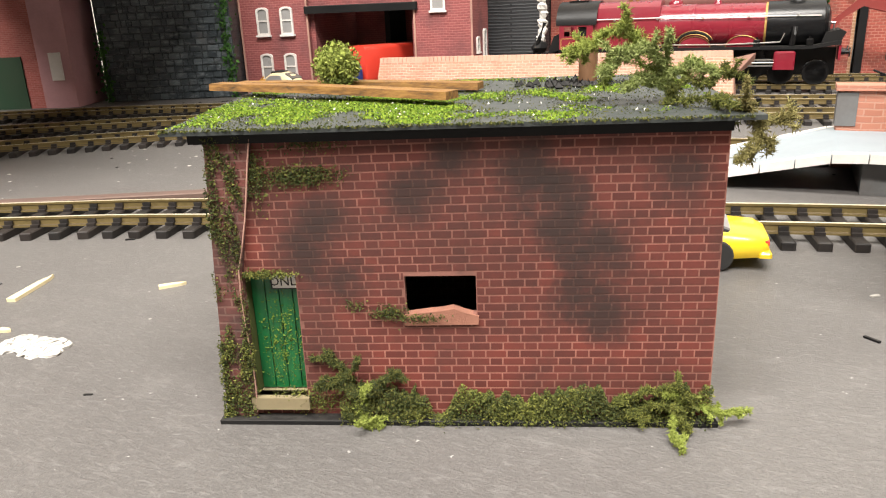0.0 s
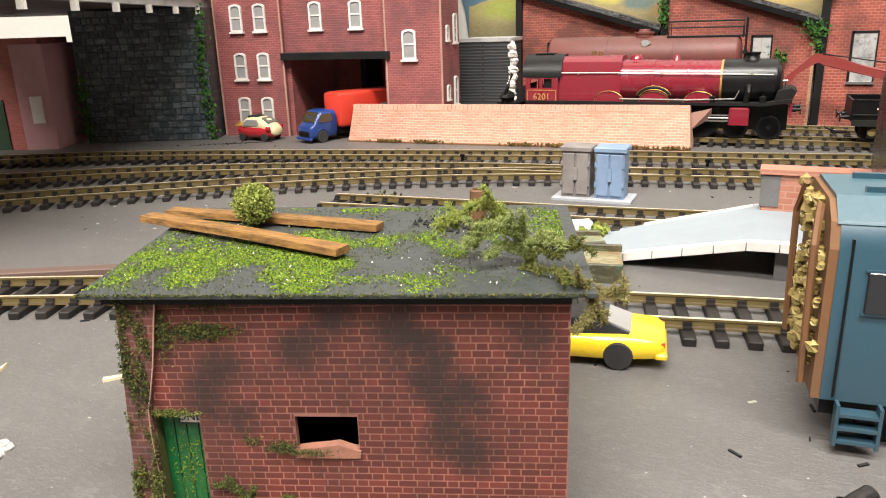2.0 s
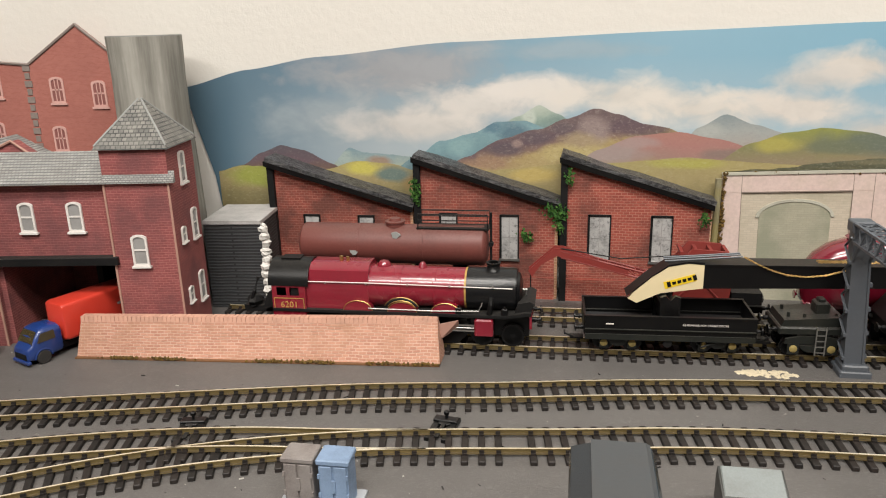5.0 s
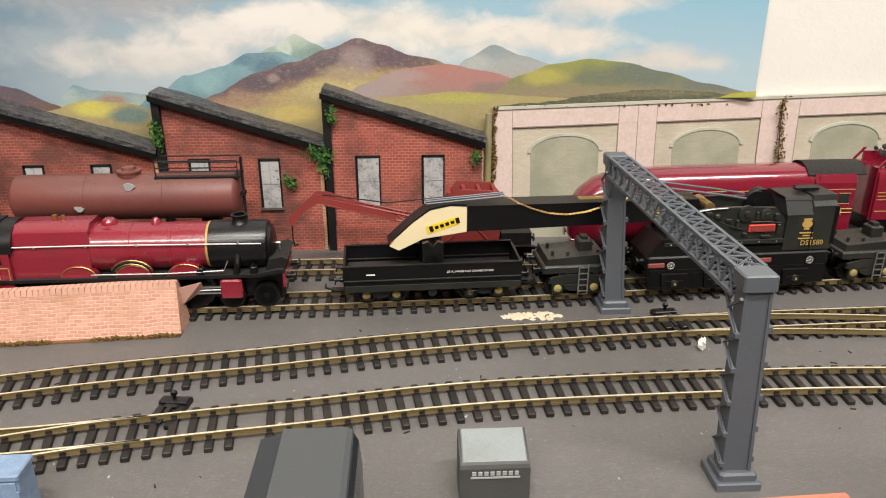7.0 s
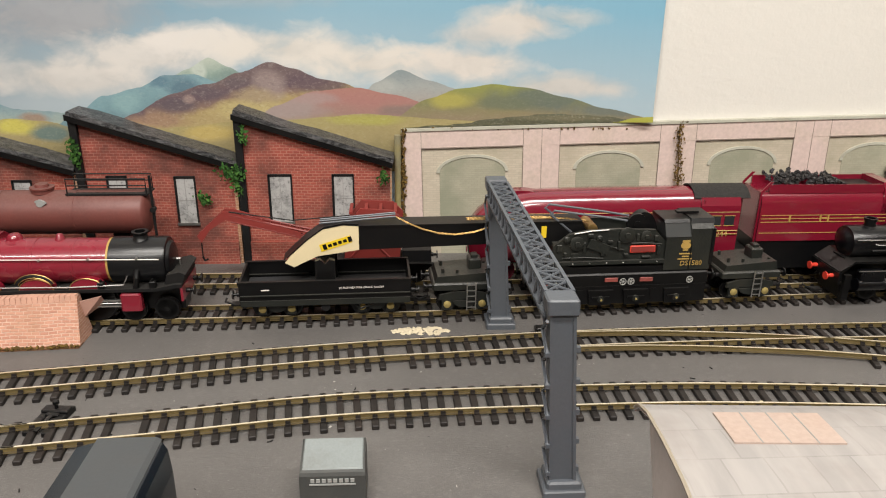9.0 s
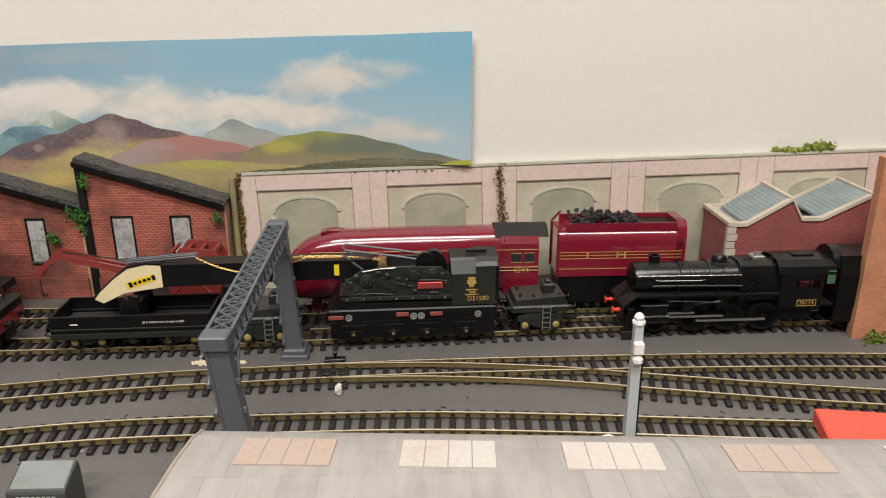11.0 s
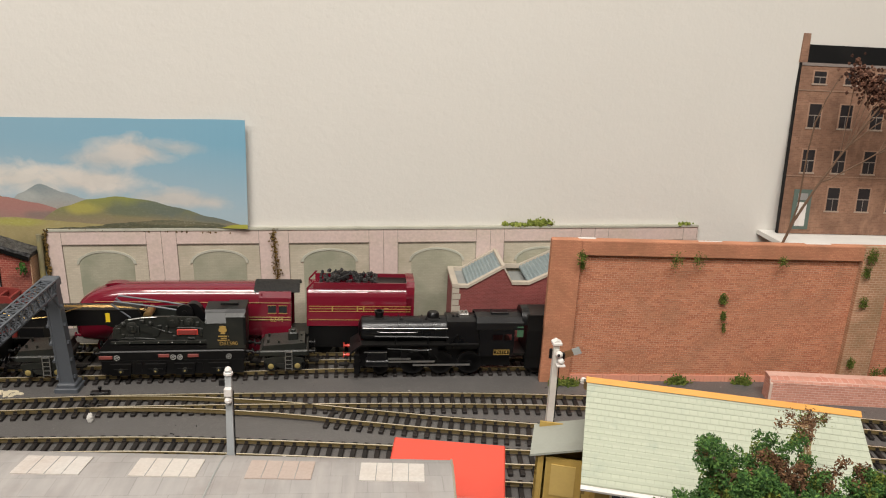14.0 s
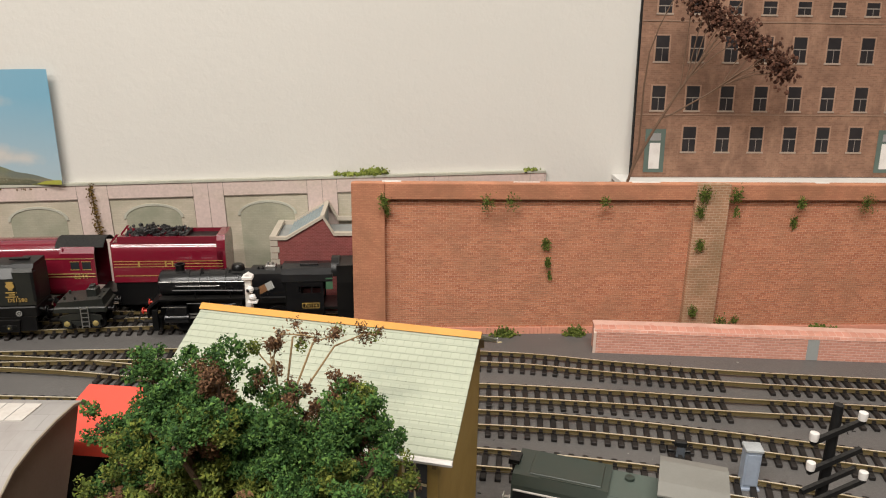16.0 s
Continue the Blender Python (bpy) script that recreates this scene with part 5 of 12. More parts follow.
def tenement():
    """Flat printed card of a tall block."""
    ob = thing("tenement_facade", pose(0.466, -0.0130, 0.1030, -4.2), "flat printed card of a brown brick tenement with many windows", "building")
    fr_band = paint("band_brown", (0.30, 0.19, 0.13), 0.7, wear=0.4)
    k = Nodes("brick_brown")
    uv = k.wall_uv()
    b = k.n("TexBrick", {"Vector": uv, "Color1": (0.31, 0.165, 0.105), "Color2": (0.225, 0.115, 0.07), "Mortar": (0.29, 0.175, 0.12), "Scale": 1.0, "Mortar Size": 0.0002, "Mortar Smooth": 0.4, "Bias": 0.0, "Brick Width": 0.0040, "Row Height": 0.0015})
    c = k.mix(k.math("MULTIPLY", k.step(k.noise(30, 5, 0.65), 0.42, 0.68), 0.65), b.outputs["Color"], (0.115, 0.06, 0.037))
    c = k.mix(k.math("MULTIPLY", k.step(k.noise(55, 5, 0.7, k.n("VectorMath", {0: uv, 1: (1.0, 0.28, 1.0)}, operation="MULTIPLY").outputs[0]), 0.52, 0.70), 0.6), c, (0.40, 0.235, 0.155))
    c = k.mix(k.math("MULTIPLY", k.step(k.noise(260, 4, 0.6), 0.55, 0.75), 0.5), c, (0.14, 0.075, 0.05))
    brown = k.set(c, 0.75)
    part("wall", Mesh().box(0.002, 0, 0, 0.34, 0.0032, 0.149), brown, ob)
    part("roof", Mesh().box(0.006, 0.0004, 0.149, 0.34, 0.0032, 0.164), SOOT, ob, "dark slate roof")
    part("chimney", Mesh().box(0.0, -0.0003, 0.149, 0.0065, 0.0034, 0.173).cyl((0.003, 0.0015, 0.173), (0.003, 0.0015, 0.178), 0.0012), brown, ob)
    part("card_edge", Mesh().box(0.0008, 0.0, 0, 0.002, 0.0034, 0.150), SOOT, ob, "dark card edge")
    for z in (0.0515, 0.1255):
        part("string_course", Mesh().box(0.002, -0.0005, z, 0.34, 0.0002, z + 0.0009), fr_band, ob)
    part("cornice", Mesh().box(0.002, -0.0006, 0.1465, 0.34, 0.0002, 0.149), QUOIN, ob)
    fr = paint("stone_sill", (0.36, 0.28, 0.22), 0.7, wear=0.2)
    bar = paint("sash_bar", (0.27, 0.23, 0.20), 0.7, wear=0.2)
    surround = paint("window_surround", (0.33, 0.20, 0.135), 0.75, wear=0.6, scale=400, dirt=(0.25, 0.14, 0.09))
    dark = paint("dark_sash", (0.018, 0.016, 0.018), 0.45, wear=0.4, scale=500, dirt=(0.05, 0.035, 0.03))
    for row, (z, h) in enumerate(((0.0215, 0.0205), (0.0555, 0.0195), (0.0945, 0.0200), (0.132, 0.010))):
        for c in range(10):
            x = 0.0200 + c * 0.0287
            if row == 0 and c in (0, 7):
                continue
            part("surround", Mesh().box(x - 0.0068, -0.0002, z - 0.001, x + 0.0068, 0.0002, z + h + 0.0012), surround, ob)
            win = part("window", Mesh().box(x - 0.0054, -0.0004, z, x + 0.0054, 0.0002, z + h), dark, ob)
            part("glazing_bar", Mesh().box(x - 0.0054, -0.0007, z + h * 0.50, x + 0.0054, -0.0003, z + h * 0.50 + 0.0008).box(x - 0.0002, -0.0006, z, x + 0.0002, -0.0003, z + h * 0.5), bar, win)
            part("sill", Mesh().box(x - 0.0070, -0.0007, z - 0.0014, x + 0.0070, 0.0002, z), fr, win)
    for x in (0.020, 0.2209):
        door = part("door", Mesh().box(x - 0.0085, -0.0005, 0.004, x + 0.0085, 0.0002, 0.040), paint("door_green", (0.10, 0.14, 0.12), 0.5), ob, "green door surround")
        part("panel", Mesh().box(x - 0.0045, -0.0009, 0.007, x + 0.0045, -0.0004, 0.0285), WINDOW_WHITE, door, "white door panel")
        part("fanlight", Mesh().box(x - 0.0045, -0.0009, 0.0305, x + 0.0045, -0.0004, 0.0365), PANE_GREY, door)


tenement()
part("upper_shelf", Mesh().box(0.455, -0.090, 0.0985, 0.96, -0.0005, 0.1025), WHITE)
tagged(bpy.data.objects["upper_shelf"], "white card strip on top of the retaining wall", "shelf", kind="structure")
part("shelf_support", Mesh().box(0.47, -0.08, 0.0, 0.96, -0.076, 0.0985), WHITE)
tagged(bpy.data.objects["shelf_support"], "plain card support hidden behind the retaining wall", "support", kind="structure")

# ---- rolling stock ----
def spoked_wheel(parent, r, mat, m, spokes=10):
    """Flanged tyre with a hub and spokes of their own."""
    w = part("wheel", Mesh().lathe((0, -0.0014, 0), (0, 1, 0), [(0, r * 0.82), (0, r), (0.0016, r), (0.0018, r * 1.07), (0.0024, r * 1.07), (0.0024, r * 0.82), (0, r * 0.82)], 20), mat, parent, m=m)
    part("hub", Mesh().lathe((0, -0.0016, 0), (0, 1, 0), [(0, 0.0001), (0, r * 0.22), (0.003, r * 0.22), (0.003, 0.0001)], 10), mat, w)
    bar = Mesh().box(r * 0.18, -0.0008, -r * 0.05, r * 0.86, 0.0012, r * 0.05).data("spoke", mat)
    for i in range(spokes):
        piece("spoke", bar, w, pose(0, 0, 0, 0, 360 * i / spokes, 0))


def axle(parent, x, r, mat=BLACK, spokes=10, gauge=0.0078):
    for s in (-1, 1):
        spoked_wheel(parent, r, mat, pose(x, s * gauge, r + RAIL_TOP, 0, 0, 0 if s < 0 else 180), spokes)


def arc(cx, cz, rx, rz, a0, a1, n=10):
    return [(cx + rx * math.cos(radians(a0 + (a1 - a0) * i / n)), cz + rz * math.sin(radians(a0 + (a1 - a0) * i / n))) for i in range(n + 1)]


def buffers(parent, x, z, out, mat=BLACK, y=0.0085):
    for s in (-1, 1):
        part("buffer", Mesh().lathe((x, s * y, z), (out, 0, 0), [(0, 0.0014), (0.0022, 0.0014), (0.0024, 0.0009), (0.0042, 0.0009), (0.0042, 0.0026), (0.0048, 0.0026), (0.0049, 0.0)], 12), mat, parent, smooth=True)


def coupling(parent, x, out):
    part("coupling", Mesh().box(min(x, x + out * 0.008), -0.0025, 0.0085, max(x, x + out * 0.008), 0.0025, 0.0095).tube([(x + out * 0.006, -0.002, 0.0095), (x + out * 0.011, -0.002, 0.0115), (x + out * 0.011, 0.002, 0.0115)], 0.0006), SOOT, parent)


def loco_6201():
    ob = thing("steam_locomotive", pose(-0.365, -0.105, 0, 0, 0, 1.0), "worn crimson steam locomotive with black smokebox and cab roof", "locomotive", "model locomotives")
    X = lambda wx: wx + 0.365
    zc, R = 0.0376, 0.0128
    fire = [(-0.0125, 0.026), (-0.0128, 0.040), (-0.0105, 0.0496), (-0.006, 0.0529), (0.006, 0.0529), (0.0105, 0.0496), (0.0128, 0.040), (0.0125, 0.026)]
    part("firebox", Mesh().prism(fire, "x", X(-0.4225), X(-0.384)), CRIMSON, ob, smooth=True)
    prof = [(0, R * 0.98), (0.0005, R * 1.015), (0.0012, R * 1.015), (0.0013, R), (0.019, R * 0.985), (0.0192, R * 1.0), (0.0204, R * 1.0), (0.0206, R * 0.98), (0.0395, R * 0.955), (0.0397, R * 0.97), (0.041, R * 0.97), (0.0412, R * 0.955), (0.060, R * 0.94)]
    part("boiler", Mesh().lathe((X(-0.385), 0, zc), (1, 0, 0), prof, 28), CRIMSON, ob, smooth=True)
    part("boiler_band", Mesh().lathe((X(-0.3268), 0, zc), (1, 0, 0), [(0, R * 0.94), (0, R * 0.962), (0.0011, R * 0.962), (0.0011, R * 0.94)], 28), GOLD, ob, "gold boiler band")
    part("smokebox", Mesh().lathe((X(-0.3255), 0, zc), (1, 0, 0), [(0, R * 0.99), (0.028, R * 0.99), (0.0292, R * 0.95), (0.0294, R * 0.82), (0.031, R * 0.74), (0.0322, R * 0.45), (0.0326, 0.0)], 28), GLOSS_BLACK, ob, "black smokebox", smooth=True)
    part("door_handle", Mesh().cyl((X(-0.2932), 0, zc), (X(-0.2905), 0, zc), 0.0007).tube([(X(-0.2912), 0, zc), (X(-0.2912), 0.0005, zc - 0.004)], 0.0004), STEEL, ob)
    part("chimney", Mesh().lathe((X(-0.3105), 0, zc + R * 0.9), (0, 0, 1), [(0, 0.0052), (0.0012, 0.0040), (0.003, 0.0037), (0.0042, 0.0044), (0.0048, 0.0044), (0.0048, 0.003), (0.001, 0.003)], 18), BLACK, ob, smooth=True)
    part("dome", Mesh().lathe((X(-0.3765), 0, zc + R * 0.9), (0, 0, 1), [(0, 0.0060), (0.0012, 0.0042), (0.0028, 0.0038), (0.0040, 0.0026), (0.0043, 0.0)], 18), CRIMSON, ob, smooth=True)
    part("top_feed", Mesh().lathe((X(-0.353), 0, zc + R * 0.9), (0, 0, 1), [(0, 0.0030), (0.0030, 0.0018), (0.0038, 0.0012), (0.004, 0.0)], 12), CRIMSON, ob, smooth=True)
    part("safety_valve", Mesh().cyl((X(-0.403), 0, 0.0526), (X(-0.403), 0, 0.0556), 0.0012).cyl((X(-0.399), 0, 0.0526), (X(-0.399), 0, 0.0553), 0.0010), BRASS, ob, "brass safety valves")
    part("handrail", Mesh().tube([(X(-0.421), -0.0133, 0.0432), (X(-0.384), -0.0130, 0.0432), (X(-0.2985), -0.0126, 0.0420)], 0.00034), WHITE_LINE, ob, "bright handrail")
    part("handrail", Mesh().tube([(X(-0.421), 0.0133, 0.0432), (X(-0.2985), 0.0126, 0.0420)], 0.00034), WHITE_LINE, ob)
    for x in (-0.41, -0.385, -0.36, -0.335, -0.31):
        part("rail_knob", Mesh().cyl((X(x), -0.0118, 0.0427), (X(x), -0.0137, 0.0427), 0.0006), STEEL, ob)
    # cab
    for s in (-1, 1):
        y0, y1 = (0.0146, 0.0136)
        o = Mesh().box(X(-0.4435), s * y0, 0.0215, X(-0.4225), s * y1, 0.0340)
        o.box(X(-0.4435), s * y0, 0.0395, X(-0.4225), s * y1, 0.0432)
        for a, b in ((-0.4435, -0.4405), (-0.4345, -0.4325), (-0.4265, -0.4225)):
            o.box(X(a), s * y0, 0.0340, X(b), s * y1, 0.0395)
        side = part("cab_side", o, CRIMSON, ob)
        part("lining", Mesh().box(X(-0.4425), s * 0.0149, 0.0245, X(-0.4235), s * 0.0146, 0.0249).box(X(-0.4425), s * 0.0149, 0.0324, X(-0.4235), s * 0.0146, 0.0328).box(X(-0.4425), s * 0.0149, 0.0245, X(-0.4421), s * 0.0146, 0.0328).box(X(-0.4239), s * 0.0149, 0.0245, X(-0.4235), s * 0.0146, 0.0328), GOLD, side)
    lettering("6201", 0.0056, GOLD, ob, pose(X(-0.433), -0.0147, 0.0284) @ FACE)
    part("cab_front", Mesh().box(X(-0.4232), -0.0136, 0.0215, X(-0.4225), 0.0136, 0.0435), CRIMSON, ob)
    part("cab_interior", Mesh().box(X(-0.432), -0.013, 0.0215, X(-0.4235), 0.013, 0.041), SOOT, ob)
    part("cab_roof", Mesh().prism(arc(0, 0.0405, 0.0150, 0.0137, 0, 180, 14) + arc(0, 0.0405, 0.0142, 0.0127, 180, 0, 14), "x", X(-0.4455), X(-0.4205)).box(X(-0.44), -0.004, 0.0536, X(-0.428), 0.004, 0.0547), BLACK, ob, "black cab roof", smooth=True)
    # running plate, splashers
    part("running_plate", Mesh().box(X(-0.4435), -0.0155, 0.0245, X(-0.3025), 0.0155, 0.0262).prism([(X(-0.3025), 0.0245), (X(-0.2895), 0.0265), (X(-0.2875), 0.0265), (X(-0.2875), 0.0285), (X(-0.2905), 0.0285), (X(-0.3025), 0.0262)], "y", -0.0155, 0.0155), SOOT, ob, "black running plate")
    part("front_apron", Mesh().prism([(X(-0.2975), 0.0265), (X(-0.2875), 0.0285), (X(-0.2855), 0.0330), (X(-0.2885), 0.0345), (X(-0.2955), 0.0330)], "y", -0.013, 0.013), SOOT, ob)
    for x in (-0.3905, -0.3635, -0.3375):
        part("splasher", Mesh().prism(arc(X(x), 0.0262, 0.0088, 0.0062, 0, 180, 12), "y", -0.0142, -0.0095), CRIMSON, ob)
        part("splasher_beading", Mesh().tube([(a, -0.0144, b) for a, b in arc(X(x), 0.0262, 0.0088, 0.0062, 0, 180, 12)], 0.00028), BRASS, ob, "brass beading")
        part("splasher", Mesh().prism(arc(X(x), 0.0262, 0.0088, 0.0062, 0, 180, 12), "y", 0.0095, 0.0142), CRIMSON, ob)
        axle(ob, X(x), 0.0126, BLACK, 14)
    part("name_plate", Mesh().tube([(a, -0.0147, b + 0.0008) for a, b in arc(X(-0.3635), 0.0268, 0.0098, 0.0070, 20, 160, 12)], 0.0010), SOOT, ob, "curved black name plate")
    for dr in (-0.0010, 0.0010):
        part("plate_border", Mesh().tube([(a, -0.0153, b + 0.0008) for a, b in arc(X(-0.3635), 0.0268, 0.0098 + dr, 0.0070 + dr, 20, 160, 12)], 0.00022), BRASS, ob, "brass plate edge")
    part("frame", Mesh().box(X(-0.442), -0.0055, 0.010, X(-0.289), 0.0055, 0.0245), BLACK, ob)
    for x in (-0.3165, -0.2985):
        axle(ob, X(x), 0.0066, BLACK, 10)
    for s in (-1, 1):
        part("cylinder", Mesh().bevel_box(X(-0.3205), s * 0.0135 - 0.0026, 0.0135, X(-0.3095), s * 0.0135 + 0.0026, 0.0235, 0.0008), CRIMSON, ob, "crimson cylinder")
        part("slide_bar", Mesh().box(X(-0.336), s * 0.0135 - 0.0006, 0.0185, X(-0.3205), s * 0.0135 + 0.0006, 0.0192).box(X(-0.336), s * 0.0135 - 0.0006, 0.0152, X(-0.3205), s * 0.0135 + 0.0006, 0.0159).cyl((X(-0.338), s * 0.0135, 0.0172), (X(-0.3205), s * 0.0135, 0.0172), 0.0005), STEEL, ob, "bright steel slide bars")
        part("coupling_rod", Mesh().box(X(-0.392), s * 0.0108 - 0.0005, 0.0138, X(-0.336), s * 0.0108 + 0.0005, 0.0154), STEEL, ob)
        part("steam_pipe", Mesh().tube([(X(-0.311), s * 0.0116, 0.036), (X(-0.311), s * 0.0136, 0.032), (X(-0.312), s * 0.0138, 0.0262)], 0.0017, 8), BLACK, ob, smooth=True)
        part("lamp_iron", Mesh().box(X(-0.288), s * 0.010 - 0.0005, 0.0285, X(-0.2874), s * 0.010 + 0.0005, 0.0315), BLACK, ob)
    for x in (-0.3300, -0.3030):
        part("lubricator", Mesh().bevel_box(X(x) - 0.0018, -0.0150, 0.0262, X(x) + 0.0018, -0.0118, 0.0300, 0.0004).cyl((X(x), -0.0134, 0.0300), (X(x), -0.0134, 0.0312), 0.0007, n=8), BLACK, ob)
    part("pipe_run", Mesh().tube([(X(-0.384), -0.0146, 0.0278), (X(-0.345), -0.0148, 0.0276), (X(-0.318), -0.0146, 0.0284), (X(-0.316), -0.0128, 0.0330)], 0.0004, 5), STEEL, ob)
    part("smokebox_dart", Mesh().lathe((X(-0.2962), 0, zc), (1, 0, 0), [(0, R * 0.80), (0.0006, R * 0.80), (0.0006, R * 0.76), (0, R * 0.76)], 24), SOOT, ob)
    part("buffer_beam", Mesh().box(X(-0.2885), -0.0150, 0.0185, X(-0.2872), 0.0150, 0.0265), CRIMSON, ob, "crimson buffer beam")
    buffers(ob, X(-0.2872), 0.0222, 1)
    part("tender_coupling", Mesh().box(X(-0.466), -0.006, 0.020, X(-0.4435), 0.006, 0.024).tube([(X(-0.462), -0.006, 0.024), (X(-0.458), -0.007, 0.034), (X(-0.456), -0.004, 0.042)], 0.0012).blob((X(-0.459), -0.004, 0.027), 0.005, random.Random(2)), SOOT, ob)
    part("fall_plate", Mesh().prism([(X(-0.452), 0.023), (X(-0.4435), 0.026), (X(-0.4435), 0.036), (X(-0.448), 0.034)], "y", -0.011, 0.011), SOOT, ob)


loco_6201()


def tank_wagon():
    ob = thing("tank_wagon", pose(-0.3825, -0.0565, 0, 0, 0, 0.5), "red oxide bogie tank wagon with a catwalk rail", "wagon", "wagons on the back siding")
    part("tank", Mesh().lathe((-0.064, 0, 0.0497), (1, 0, 0), [(0, 0.0), (0.0005, 0.006), (0.0015, 0.0105), (0.003, 0.0128), (0.004, 0.0132), (0.0415, 0.0132), (0.0416, 0.0134), (0.0428, 0.0134), (0.0429, 0.0132), (0.0845, 0.0132), (0.0846, 0.0134), (0.0858, 0.0134), (0.0859, 0.0132), (0.124, 0.0132), (0.125, 0.0128), (0.1265, 0.0105), (0.1275, 0.006), (0.128, 0.0)], 28), RED_OXIDE, ob, smooth=True)
    part("manhole", Mesh().lathe((0.0015, 0, 0.062), (0, 0, 1), [(0, 0.0062), (0.0022, 0.0062), (0.0024, 0.0068), (0.0034, 0.0068), (0.0036, 0.0040), (0.0052, 0.0036), (0.0054, 0.0)], 16), RED_OXIDE, ob, smooth=True)
    for y in (-0.006, 0.006):
        part("catwalk_rail", Mesh().tube([(0.018, y, 0.0612), (0.018, y, 0.0715), (0.0635, y, 0.0715), (0.0635, y, 0.0612)], 0.0005).tube([(0.018, y, 0.0675), (0.0635, y, 0.0675)], 0.0004), SOOT, ob, "dark catwalk rail")
    part("catwalk", Mesh().box(0.017, -0.0065, 0.0615, 0.0645, 0.0065, 0.0625), SOOT, ob)
    part("brake_post", Mesh().cyl((0.0655, -0.004, 0.02), (0.0655, -0.004, 0.073), 0.0008).cyl((0.0655, -0.006, 0.052), (0.0655, -0.002, 0.052), 0.0016), SOOT, ob)
    part("chassis", Mesh().box(-0.066, -0.0125, 0.022, 0.067, 0.0125, 0.027).box(-0.05, -0.004, 0.027, -0.04, 0.004, 0.038).box(0.04, -0.004, 0.027, 0.05, 0.004, 0.038), SOOT, ob)
    for x in (-0.052, -0.036, 0.036, 0.052):
        axle(ob, x, 0.0062)
    for i, (x, z) in enumerate(((-0.024, 0.047), (0.004, 0.0585))):
        part("paint_blotch", Mesh().prism([(x + 0.0028 * math.cos(a) * (1 + 0.3 * math.sin(3 * a + i)), z + 0.0022 * math.sin(a)) for a in [2 * math.pi * j / 10 for j in range(10)]], "y", -0.0131 if i == 0 else -0.0118, -0.0125 if i == 0 else -0.0105), GREY_ROOF, ob, "grey worn patch")


tank_wagon()


def bogie(parent, x, base=0.016, r=0.0058, y=0.0115, mat=DARK_OLIVE, boxes=BRASS_DULL):
    """A side-framed bogie with springs and axleboxes."""
    for s in (-1, 1):
        fr = part("bogie_frame", Mesh().prism([(x - base * 0.75, 0.0135), (x + base * 0.75, 0.0135), (x + base * 0.72, 0.0165), (x + base * 0.3, 0.0185), (x - base * 0.3, 0.0185), (x - base * 0.72, 0.0165)], "y", s * y - 0.0008, s * y + 0.0008)
                  .box(x - base * 0.65, s * y - 0.0009, 0.0075, x - base * 0.35, s * y + 0.0009, 0.0135).box(x + base * 0.35, s * y - 0.0009, 0.0075, x + base * 0.65, s * y + 0.0009, 0.0135), mat, parent)
        for dx in (-base / 2, base / 2):
            part("axlebox", Mesh().lathe((x + dx, s * y, 0.0108), (0, s, 0), [(0, 0.0023), (0.0013, 0.0022), (0.0018, 0.0012), (0.0019, 0)], 10), boxes, fr, "brass-coloured axlebox", smooth=True)
        part("spring", Mesh().prism(arc(x, 0.0128, base * 0.34, -0.004, 0, 180, 8), "y", s * y - 0.0011, s * y + 0.0011), mat, fr)
    for dx in (-base / 2, base / 2):
        axle(parent, x + dx, r, BLACK, 9)


